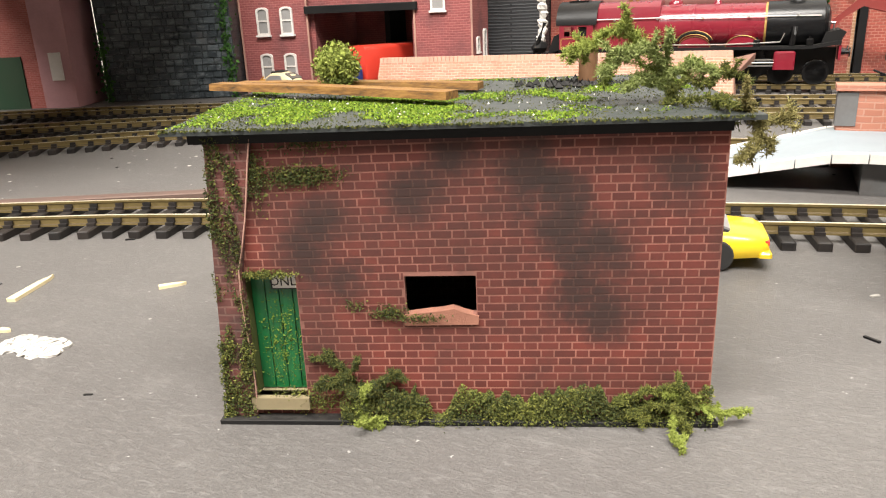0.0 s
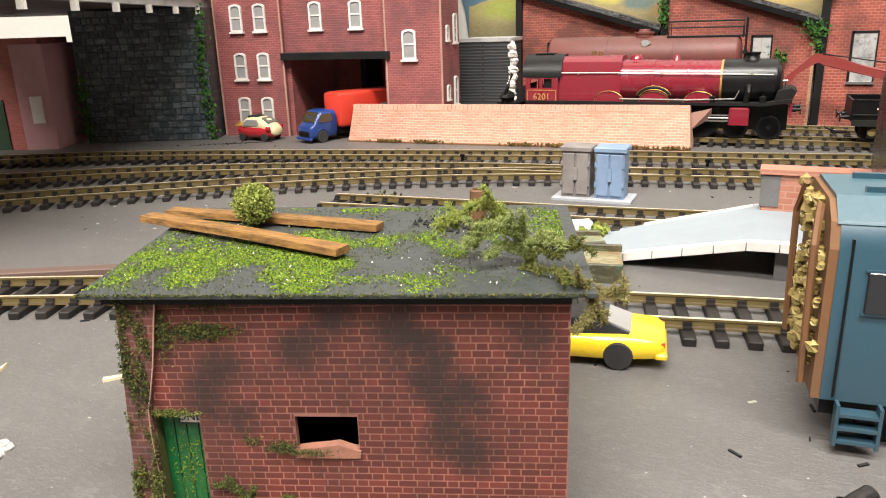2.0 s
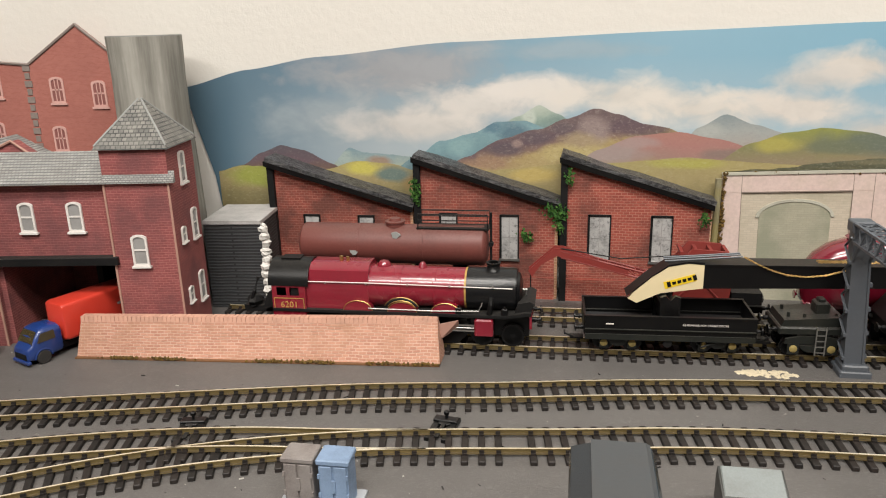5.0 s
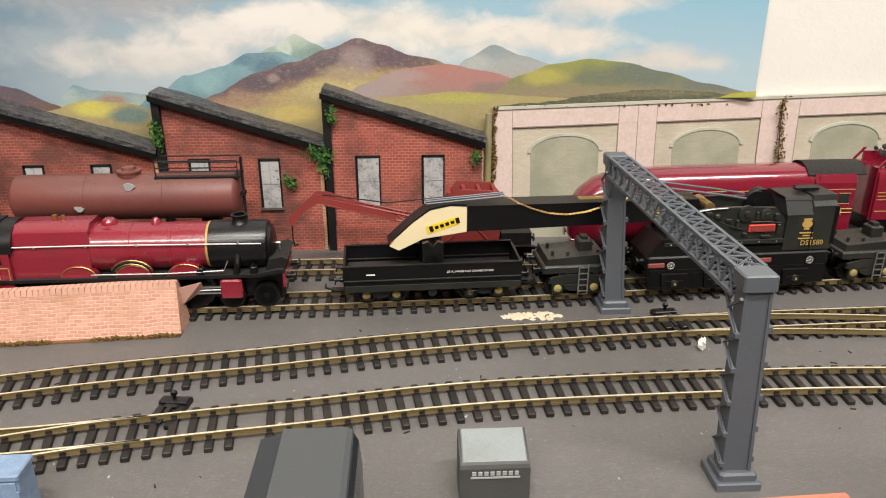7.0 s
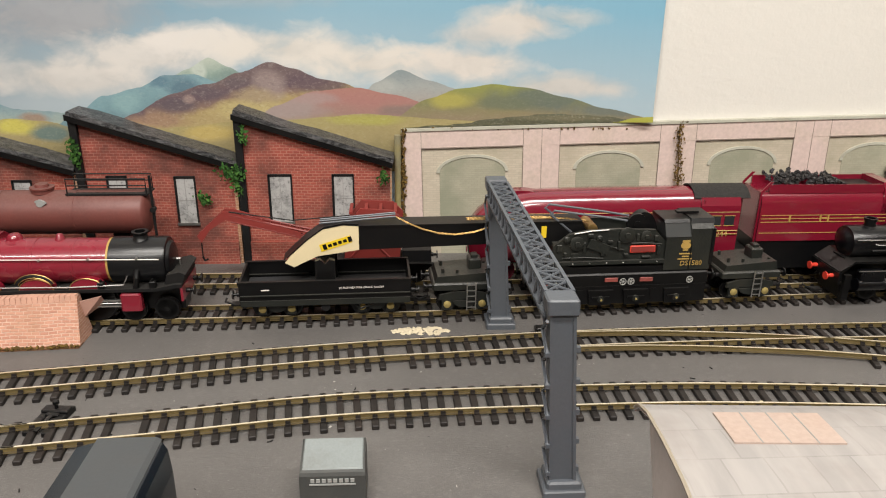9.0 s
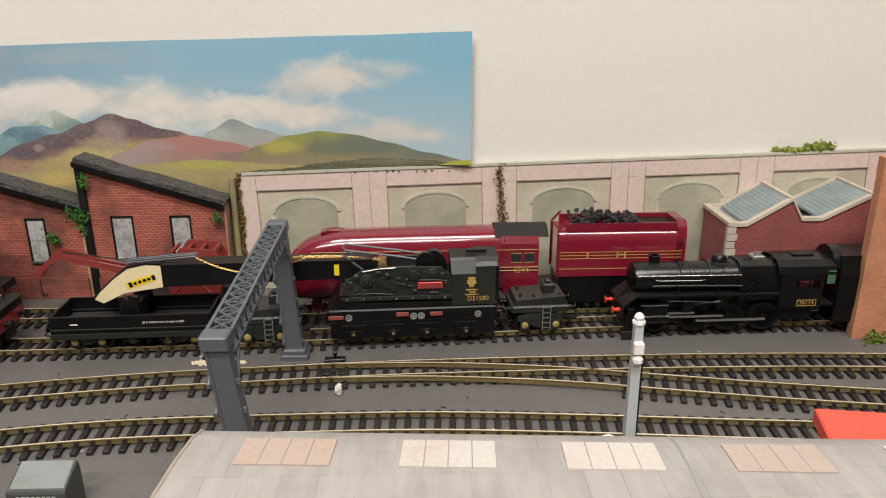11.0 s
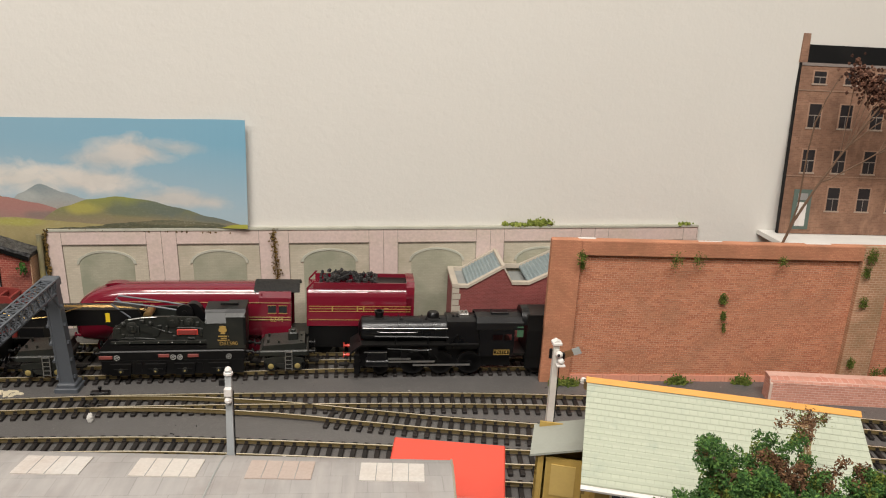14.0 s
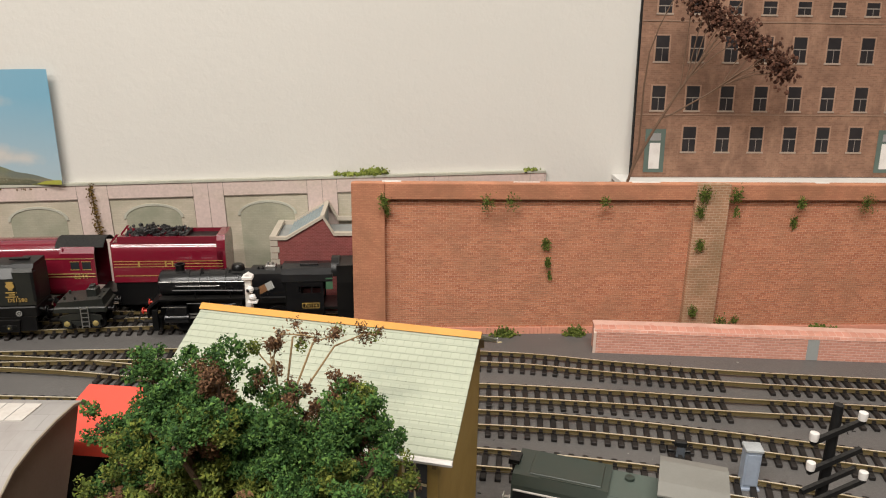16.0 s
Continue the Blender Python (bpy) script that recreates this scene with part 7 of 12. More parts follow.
def streamliner():
    ob = thing("streamlined_locomotive", pose(0.0, -0.0525, 0, 0, 0, 0.9), "glossy maroon streamlined steam locomotive and tender with gold stripes", "locomotive", "model locomotives")
    # body as lofted sections: x, half width, top, bottom
    sec = [(-0.1275, 0.0012, 0.032, 0.0285), (-0.1268, 0.0050, 0.0380, 0.0220), (-0.1245, 0.0085, 0.0440, 0.0180), (-0.120, 0.0115, 0.0500, 0.0160), (-0.112, 0.0132, 0.0558, 0.0155), (-0.102, 0.0140, 0.0595, 0.0155), (-0.090, 0.0143, 0.0615, 0.0160), (-0.060, 0.0145, 0.0622, 0.0180), (0.018, 0.0145, 0.0630, 0.0190)]
    rings = []
    for x, w, t, b in sec:
        h = t - b
        ring = []
        for i in range(20):
            a = 2 * math.pi * i / 20
            cx, cz = math.cos(a), math.sin(a)
            e = 0.62 if cz > 0 else 0.35
            ring.append((x, w * math.copysign(abs(cx) ** e, cx), b + h * 0.52 + (h * 0.48 if cz > 0 else h * 0.52) * math.copysign(abs(cz) ** (0.85 if cz > 0 else 0.4), cz)))
        rings.append(ring)
    part("casing", Mesh().loft(rings), MAROON, ob, "glossy maroon casing", smooth=True)
    part("cab", Mesh().box(0.018, -0.0146, 0.0190, 0.0415, -0.0138, 0.0505).box(0.018, 0.0138, 0.0190, 0.0415, 0.0146, 0.0505).box(0.018, -0.0138, 0.019, 0.0190, 0.0138, 0.058), MAROON, ob)
    for x in (0.0235, 0.0320):
        part("cab_window", Mesh().box(x, -0.0149, 0.0420, x + 0.0062, -0.0144, 0.0480), GLASS_DARK, ob)
        part("window_frame", Mesh().box(x - 0.0004, -0.0150, 0.0416, x + 0.0066, -0.01485, 0.0420).box(x - 0.0004, -0.0150, 0.0480, x + 0.0066, -0.01485, 0.0484), GOLD, ob)
    for s in (-1, 1):
        a = [(s * 0.0146, 0.0503), (s * 0.0144, 0.0545), (s * 0.0120, 0.0592), (s * 0.0112, 0.0592), (s * 0.0137, 0.0542), (s * 0.0138, 0.0503)]
        part("cab_shoulder", Mesh().prism(a if s < 0 else a[::-1], "x", 0.0165, 0.0415), MAROON, ob, "glossy maroon cab shoulder")
    part("cab_roof", Mesh().prism(arc(0, 0.0505, 0.0150, 0.0140, 36, 144, 14) + arc(0, 0.0505, 0.0142, 0.0131, 144, 36, 14), "x", 0.0125, 0.0480), SOOT, ob, "black cab roof", smooth=True)
    part("backhead", Mesh().box(0.0192, -0.0110, 0.0225, 0.0230, 0.0110, 0.0560), SOOT, ob, "dark boiler end inside the cab")
    lettering("6244", 0.0052, GOLD, ob, pose(0.0300, -0.0149, 0.0362) @ FACE)
    part("chimney_cowl", Mesh().prism(arc(-0.094, 0.0600, 0.009, 0.0022, 0, 180, 8), "y", -0.004, 0.004), MAROON, ob, smooth=True)
    # The uppermost stripe also paints in the highlight along the shoulder.
    for z in (0.0505, 0.0362, 0.0385):
        part("stripe", Mesh().tube([(-0.108 if z > 0.045 else -0.10, -0.0146 if z < 0.045 else -0.0142, z), (-0.06, -0.0150 if z < 0.045 else -0.0146, z), (0.041, -0.0151 if z < 0.045 else -0.0147, z)], 0.00030 if z < 0.045 else 0.00022), GOLD, ob, "thin gold stripe")
    for x in (-0.075, -0.048, -0.021):
        axle(ob, x, 0.0125, MAROON, 14)
    for x in (-0.104, 0.010):
        axle(ob, x, 0.0065, MAROON, 10)
    buffers(ob, -0.122, 0.0200, -1, MAROON)
    part("front_lamp", Mesh().lathe((-0.1262, 0, 0.040), (-1, 0, 0.3), [(0, 0.0016), (0.0012, 0.0015), (0.0014, 0)], 12), WHITE_LINE, ob)
    part("footplate", Mesh().box(0.040, -0.0115, 0.0190, 0.0545, 0.0115, 0.0225), BLACK, ob)
    # tender
    T = part("tender_body", Mesh().prism([(-0.0146, 0.0310), (0.0146, 0.0310), (0.0146, 0.0555), (0.0135, 0.0600), (0.0110, 0.0620), (-0.0110, 0.0620), (-0.0135, 0.0600), (-0.0146, 0.0555)], "x", 0.0545, 0.1375), MAROON, ob, "glossy maroon tender", smooth=True)
    part("bunker_side", Mesh().prism([(0.0535, 0.0300), (0.0545, 0.0300), (0.0545, 0.0615), (0.0610, 0.0690), (0.0590, 0.0690), (0.0535, 0.0625)], "y", -0.0128, -0.0120).prism([(0.0535, 0.0300), (0.0545, 0.0300), (0.0545, 0.0615), (0.0610, 0.0690), (0.0590, 0.0690), (0.0535, 0.0625)], "y", 0.0120, 0.0128).box(0.0590, -0.0125, 0.0615, 0.1330, -0.0112, 0.0670).box(0.0590, 0.0112, 0.0615, 0.1330, 0.0125, 0.0670), MAROON, T)
    part("tender_top", Mesh().box(0.108, -0.0111, 0.0618, 0.1330, 0.0111, 0.0640).box(0.108, -0.0111, 0.0640, 0.1100, 0.0111, 0.0672), BLACK, T, "black tender top")
    part("tender_back", Mesh().prism([(-0.0146, 0.0310), (0.0146, 0.0310), (0.0146, 0.0580), (0.0136, 0.0640), (0.0112, 0.0678), (-0.0112, 0.0678), (-0.0136, 0.0640), (-0.0146, 0.0580)], "x", 0.1330, 0.1395), MAROON, T, "glossy maroon tender back")
    coal = Mesh()
    r = random.Random(11)
    for i in range(170):
        x = r.uniform(0.0635, 0.109)
        coal.blob((x, r.uniform(-0.0105, 0.0105), 0.0635 + 0.0055 * r.random() + 0.002 * math.sin((x - 0.06) * 70)), r.uniform(0.0010, 0.0020), r, 5, 3, 0.35)
    tagged(part("coal", coal, COAL, T, "heap of black coal"), kind="stuff")
    for z in (0.0362, 0.0434, 0.0456, 0.0478):
        part("stripe", Mesh().box(0.0555, -0.01495, z, 0.1370, -0.0146, z + 0.00035), GOLD, T, "thin gold stripe")
    part("company_lettering", Mesh().box(0.0735, -0.01500, 0.0434, 0.0745, -0.0147, 0.0481).box(0.0735, -0.01500, 0.0434, 0.0770, -0.0147, 0.0438)
         .box(0.0935, -0.01500, 0.0434, 0.0945, -0.0147, 0.0481).box(0.0985, -0.01500, 0.0434, 0.0995, -0.0147, 0.0481).box(0.0950, -0.01500, 0.0455, 0.0980, -0.0147, 0.0465)
         .box(0.1155, -0.01500, 0.0434, 0.1190, -0.0147, 0.0438).box(0.1155, -0.01500, 0.0456, 0.1190, -0.0147, 0.0464).box(0.1155, -0.01500, 0.0482, 0.1190, -0.0147, 0.0481), GOLD, T, "gold lettering bars")
    part("tender_frame", Mesh().box(0.0550, -0.0135, 0.0120, 0.1370, 0.0135, 0.0310), BLACK, T)
    for x in (0.067, 0.096, 0.124):
        axle(ob, x, 0.0075, BLACK, 10)


streamliner()


def loco_black():
    ob = thing("black_steam_locomotive", pose(0.1615, -0.0870, 0, 0, 0, 1.6) @ Matrix.Diagonal((1, 1, 0.925, 1)), "plain black steam locomotive with red buffers and tender", "locomotive", "model locomotives")
    X = lambda x: x - 0.1615
    zc, R = 0.0425, 0.0105
    part("boiler", Mesh().lathe((X(0.1175), 0, zc), (1, 0, 0), [(0, R * 0.93), (0.015, R * 0.955), (0.0152, R * 0.975), (0.0162, R * 0.975), (0.0164, R * 0.955), (0.036, R), (0.0362, R * 1.02), (0.0372, R * 1.02), (0.0374, R), (0.048, R * 1.04)], 26), GLOSS_BLACK, ob, smooth=True)
    part("smokebox", Mesh().lathe((X(0.1190), 0, zc), (-1, 0, 0), [(0, R * 0.98), (0.020, R * 0.98), (0.0212, R * 0.93), (0.0214, R * 0.78), (0.0228, R * 0.62), (0.0236, R * 0.3), (0.0238, 0)], 26), GLOSS_BLACK, ob, smooth=True)
    part("firebox", Mesh().prism([(-0.0112, 0.028), (-0.0115, 0.044), (-0.0095, 0.0520), (-0.005, 0.0545), (0.005, 0.0545), (0.0095, 0.0520), (0.0115, 0.044), (0.0112, 0.028)], "x", X(0.1635), X(0.1895)), GLOSS_BLACK, ob, smooth=True)
    part("chimney", Mesh().lathe((X(0.1115), 0, zc + R * 0.88), (0, 0, 1), [(0, 0.0048), (0.0010, 0.0034), (0.0030, 0.0030), (0.0052, 0.0038), (0.0062, 0.0038), (0.0062, 0.0026), (0.002, 0.0024)], 18), BLACK, ob, smooth=True)
    part("dome", Mesh().lathe((X(0.1535), 0, zc + R * 0.88), (0, 0, 1), [(0, 0.0066), (0.0012, 0.0050), (0.0042, 0.0046), (0.0056, 0.0034), (0.0060, 0)], 20), BLACK, ob, smooth=True)
    part("safety_valve", Mesh().bevel_box(X(0.1735), -0.004, 0.0543, X(0.1815), 0.004, 0.0568, 0.0005).cyl((X(0.176), -0.0015, 0.056), (X(0.176), -0.0015, 0.0592), 0.0008).cyl((X(0.179), -0.0015, 0.056), (X(0.179), -0.0015, 0.0592), 0.0008), STEEL, ob, "pale worn safety valves")
    part("handrail", Mesh().tube([(X(0.0985), -0.0108, 0.0470), (X(0.164), -0.0116, 0.0468)], 0.0003), STEEL, ob)
    part("washout_pipe", Mesh().tube([(X(0.110), -0.0112, 0.0440), (X(0.112), -0.0121, 0.0438), (X(0.139), -0.0123, 0.0437), (X(0.141), -0.0114, 0.0438)], 0.00032, 5), STEEL, ob, "thin bright pipe")
    for x in (0.1065, 0.122, 0.138, 0.1535):
        part("handrail_knob", Mesh().cyl((X(x), -0.0100, 0.0468), (X(x), -0.0116, 0.0469), 0.0005, n=8), STEEL, ob)
    for x in (0.1262, 0.1445, 0.1628):
        part("boiler_band", Mesh().lathe((X(x), 0, zc), (1, 0, 0), [(0, R * 1.0), (0, R * 1.055), (0.0009, R * 1.055), (0.0009, R * 1.0)], 26), GLOSS_BLACK, ob, smooth=True)
    for x, z in ((0.1285, 0.0520), (0.1480, 0.0522), (0.1585, 0.0515), (0.1690, 0.0545), (0.1720, 0.0548), (0.1860, 0.0550)):
        part("boiler_fitting", Mesh().lathe((X(x), -0.0035, z - 0.0012), (0, 0, 1), [(0, 0.0013), (0.0016, 0.0012), (0.0020, 0.0007), (0.0028, 0.0006), (0.0029, 0)], 10), GLOSS_BLACK, ob, smooth=True)
    for x0, x1, y0, z0, z1 in ((0.118, 0.150, -0.0142, 0.0300, 0.0282), (0.124, 0.124, -0.0130, 0.0336, 0.0400), (0.149, 0.149, -0.0130, 0.0336, 0.0396), (0.166, 0.172, -0.0128, 0.0336, 0.0420)):
        part("side_pipe", Mesh().tube([(X(x0), y0, z0), (X((x0 + x1) / 2), y0 - 0.0002, (z0 + z1) / 2 + 0.0002), (X(x1), y0, z1)], 0.0005, 6), BLACK, ob, smooth=True)
    part("step_edge", Mesh().box(X(0.1000), -0.0162, 0.0276, X(0.1175), -0.0156, 0.0281), STEEL, ob, "thin bright edge")
    part("plate_frame", Mesh().box(X(0.2012), -0.0142, 0.0282, X(0.2130), -0.0138, 0.0285).box(X(0.2012), -0.0142, 0.0241, X(0.2130), -0.0138, 0.0244).box(X(0.2009), -0.0142, 0.0241, X(0.2012), -0.0138, 0.0285).box(X(0.2130), -0.0142, 0.0241, X(0.2133), -0.0138, 0.0285), GOLD, ob)
    part("feed_pipe", Mesh().tube([(X(0.108), -0.0118, 0.0400), (X(0.135), -0.0120, 0.0398), (X(0.165), -0.0124, 0.0392)], 0.0008), BLACK, ob)
    shell = [(-0.0142, 0.0470), (-0.0128, 0.0522), (-0.0085, 0.0560), (0.0, 0.0572), (0.0085, 0.0560), (0.0128, 0.0522), (0.0142, 0.0470)]
    part("cab_roof", Mesh().prism(shell + [(y * 0.95, z - 0.0008) for y, z in reversed(shell)], "x", X(0.1865), X(0.2235)).bevel_box(X(0.199), -0.004, 0.0562, X(0.213), 0.004, 0.0580, 0.0004), GLOSS_BLACK, ob, "black cab roof with sloping shoulders")
    for s in (-1, 1):
        c = Mesh().box(X(0.1895), s * 0.0138, 0.0225, X(0.2165), s * 0.0130, 0.0370).box(X(0.1895), s * 0.0138, 0.0425, X(0.2165), s * 0.0130, 0.0485)
        for a, b in ((0.1895, 0.1985), (0.2075, 0.2085), (0.2145, 0.2165)):
            c.box(X(a), s * 0.0138, 0.0370, X(b), s * 0.0130, 0.0425)
        part("cab_side", c, GLOSS_BLACK, ob)
        part("running_plate", Mesh().box(X(0.098), s * 0.0065 - 0.0075, 0.0322, X(0.189), s * 0.0065 + 0.0075, 0.0336).prism([(X(0.0905), 0.0255), (X(0.098), 0.0322), (X(0.098), 0.0336), (X(0.0895), 0.0270)], "y", s * 0.0065 - 0.0075, s * 0.0065 + 0.0075), BLACK, ob)
        part("cylinder", Mesh().cyl((X(0.1015), s * 0.0128, 0.0175), (X(0.1185), s * 0.0128, 0.0175), 0.0040, n=16).bevel_box(X(0.1025), s * 0.0128 - 0.003, 0.0190, X(0.1175), s * 0.0128 + 0.003, 0.0275, 0.0008), GLOSS_BLACK, ob, smooth=True)
        part("slide_bar", Mesh().box(X(0.1185), s * 0.0125 - 0.0008, 0.0198, X(0.136), s * 0.0125 + 0.0008, 0.0206).box(X(0.1185), s * 0.0125 - 0.0004, 0.0168, X(0.155), s * 0.0125 + 0.0004, 0.0182), STEEL, ob)
        part("valve_gear", Mesh().tube([(X(0.136), s * 0.0125, 0.0262), (X(0.152), s * 0.0125, 0.0285), (X(0.158), s * 0.0125, 0.0190)], 0.0007).box(X(0.1285), s * 0.0118 - 0.001, 0.0190, X(0.1335), s * 0.0118 + 0.001, 0.0325).box(X(0.150), s * 0.0118 - 0.001, 0.0225, X(0.157), s * 0.0118 + 0.001, 0.0325), BLACK, ob)
        part("coupling_rod", Mesh().box(X(0.138), s * 0.0112 - 0.0005, 0.0130, X(0.183), s * 0.0112 + 0.0005, 0.0144), STEEL, ob)
    part("number_plate", Mesh().box(X(0.2012), -0.01395, 0.0244, X(0.2130), -0.0137, 0.0282), BLACK, ob)
    lettering("76114", 0.0038, GOLD, ob, pose(X(0.2071), -0.0140, 0.0263) @ FACE)
    part("cab_front", Mesh().box(X(0.1888), -0.013, 0.0225, X(0.1896), 0.013, 0.050), BLACK, ob)
    part("cab_interior", Mesh().box(X(0.1896), -0.012, 0.0225, X(0.200), 0.012, 0.044), SOOT, ob)
    part("green_panel", Mesh().box(X(0.2185), -0.0138, 0.040, X(0.2235), -0.0132, 0.0495), paint("cab_green", (0.05, 0.13, 0.07), 0.5), ob, "green storm sheet")
    part("frame", Mesh().box(X(0.096), -0.0055, 0.0100, X(0.216), 0.0055, 0.0330).box(X(0.0935), -0.0105, 0.0075, X(0.0975), 0.0105, 0.0165), BLACK, ob)
    for x in (0.138, 0.160, 0.183):
        axle(ob, X(x), 0.0098, BLACK, 14)
    axle(ob, X(0.113), 0.0058, BLACK, 10)
    part("buffer_beam", Mesh().box(X(0.0890), -0.0145, 0.0185, X(0.0905), 0.0145, 0.0262), BLACK, ob)
    buffers(ob, X(0.0890), 0.0222, -1, ORANGE_RED)
    coupling(ob, X(0.089), -1)
    part("front_steps", Mesh().box(X(0.0925), -0.0155, 0.0080, X(0.0965), -0.0130, 0.0250), BLACK, ob)
    # tender
    t = part("tender_body", Mesh().box(X(0.2265), -0.0140, 0.0215, X(0.290), 0.0140, 0.0455).prism([(-0.0140, 0.0455), (0.0140, 0.0455), (0.0118, 0.0590), (-0.0118, 0.0590)], "x", X(0.2265), X(0.290)), BLACK, ob, "black tender")
    part("tender_front", Mesh().prism(arc(0, 0.0500, 0.0120, 0.0130, 0, 180, 12), "x", X(0.2225), X(0.2285)), BLACK, t, smooth=True)
    part("tender_frame", Mesh().box(X(0.2265), -0.0132, 0.0110, X(0.290), -0.0118, 0.0215), BLACK, t)
    part("drawbar", Mesh().box(X(0.216), -0.003, 0.018, X(0.2265), 0.003, 0.022).box(X(0.214), -0.0115, 0.0222, X(0.2265), 0.0115, 0.0240), BLACK, ob)
    for x in (0.237, 0.258, 0.279):
        axle(ob, X(x), 0.0068, BLACK, 10)


loco_black()

# ---- growth ----
MOSS_DARK = moss_mat("moss_dark", (0.024, 0.032, 0.007), (0.06, 0.078, 0.013), (0.16, 0.15, 0.026))
MOSS_BRIGHT = moss_mat("moss_bright", (0.05, 0.11, 0.012), (0.12, 0.20, 0.025), (0.23, 0.29, 0.04))
LICHEN = moss_mat("lichen_strands", (0.12, 0.15, 0.022), (0.23, 0.28, 0.045), (0.37, 0.41, 0.10))
LICHEN_DULL = moss_mat("lichen_olive", (0.045, 0.055, 0.010), (0.105, 0.120, 0.018), (0.24, 0.24, 0.045))
LICHEN_PALE = moss_mat("lichen_pale", (0.13, 0.17, 0.04), (0.25, 0.30, 0.09), (0.42, 0.46, 0.18))
STRAW = moss_mat("straw_strands", (0.10, 0.085, 0.025), (0.19, 0.165, 0.05), (0.30, 0.27, 0.10))
IVY = moss_mat("ivy_leaves", (0.015, 0.06, 0.008), (0.035, 0.12, 0.015), (0.08, 0.20, 0.03))
BROWN_VINE = moss_mat("brown_vine", (0.10, 0.055, 0.01), (0.20, 0.12, 0.02), (0.07, 0.05, 0.02))


def flock(name, points, size, mat, r, label, category, parent=None, squash=1.0):
    m = Mesh()
    for p in points:
        if size < 0.0006:
            m.grain(p, size * r.uniform(0.5, 1.6), r)
        else:
            m.blob(p, size * r.uniform(0.5, 1.5), r, 5, 3, 0.55, squash)
    ob = part(name, m, mat, parent, label)
    return tagged(ob, label, "" if parent else category, kind="stuff")


def clump(centre, spread, n, r):
    return [(centre[0] + r.gauss(0, spread[0]), centre[1] + r.gauss(0, spread[1]), max(0.0003, centre[2] + r.gauss(0, spread[2]))) for _ in range(n)]


def ivy(name, spine, width, n, r, label, mat=None, parent=None, leaf=0.0014):
    """Small tilted leaves along a stem."""
    m = Mesh()
    P = [Vector(p) for p in spine]
    for i in range(n):
        k = r.random() * (len(P) - 1)
        p = P[int(k)].lerp(P[min(int(k) + 1, len(P) - 1)], k - int(k))
        q = p + Vector((r.gauss(0, width), r.uniform(-0.0022, 0.0), r.gauss(0, width)))
        a, b = r.uniform(-60, 60), r.uniform(0, 360)
        t = Matrix.Translation(q) @ pose(0, 0, 0, 60 + a * 0.6, b, a)
        s = leaf * r.uniform(0.6, 1.4)
        m.add([t @ Vector(v) for v in ((-s, 0, 0), (-s * 0.3, s * 0.6, 0.0002), (s, 0, 0), (-s * 0.3, -s * 0.6, 0.0002), (0, 0, -0.0002))], [(0, 3, 2, 1), (0, 1, 4), (1, 2, 4), (2, 3, 4), (3, 0, 4)])
    m.tube(P, 0.0004, 5)
    return tagged(part(name, m, mat or IVY, parent, label), label, "" if parent else "ivy", kind="stuff")


def lichen(name, stems, r, mat, label, parent=None, fuzz=0.0011, density=520, side=0.35):
    """Fibrous fronds: each stem is a line of points; fine curled fibres stand out all round it, side sprays branch off."""
    m = Mesh()

    def frond(line, k, n, thick):
        m.tube(line, thick, 4, thick * 0.3)
        for _ in range(n):
            t = r.random() ** 0.8 * (len(line) - 1.001)
            p, q = line[int(t)], line[int(t) + 1]
            at = p.lerp(q, t - int(t))
            d = ((q - p).normalized() * 0.6 + Vector((r.gauss(0, 1), r.gauss(0, 1), r.gauss(0, 1))).normalized()).normalized() * k * r.uniform(0.4, 1.3)
            m.spike(at, d, 0.00010)
            mid = at + d * r.uniform(0.4, 0.9)
            for _ in range(2):
                m.spike(mid, (d.normalized() * 0.7 + Vector((r.gauss(0, 1), r.gauss(0, 1), r.gauss(0, 1))).normalized()) * k * 0.42, 0.00008)

    for pts in stems:
        line = []
        P = [Vector(p) for p in pts]
        for p, q in zip(P, P[1:]):
            line += [p.lerp(q, i / 4) + Vector((r.gauss(0, 0.0003), r.gauss(0, 0.0003), r.gauss(0, 0.0003))) for i in range(4)]
        line.append(P[-1])
        size = sum((q - p).length for p, q in zip(line, line[1:]))
        frond(line, fuzz, int(density * size / 0.012), 0.00028)
        for _ in range(max(2, int(size / 0.0022))):
            i = r.randrange(1, len(line) - 1)
            d = ((line[i + 1] - line[i - 1]).normalized() + Vector((r.gauss(0, 0.7), r.gauss(0, 0.7), r.gauss(0, 0.6)))).normalized() * size * side * r.uniform(0.5, 1.2)
            a, e = line[i], line[i] + d
            e.z = max(e.z, 0.0006)
            frond([a, a.lerp(e, 0.5) + Vector((r.gauss(0, 0.0005), r.gauss(0, 0.0005), r.gauss(0, 0.0005))), e], fuzz * 0.8, int(density * d.length / 0.014), 0.0002)
    return tagged(part(name, m, mat, parent, label), label, "" if parent else "moss", kind="stuff")


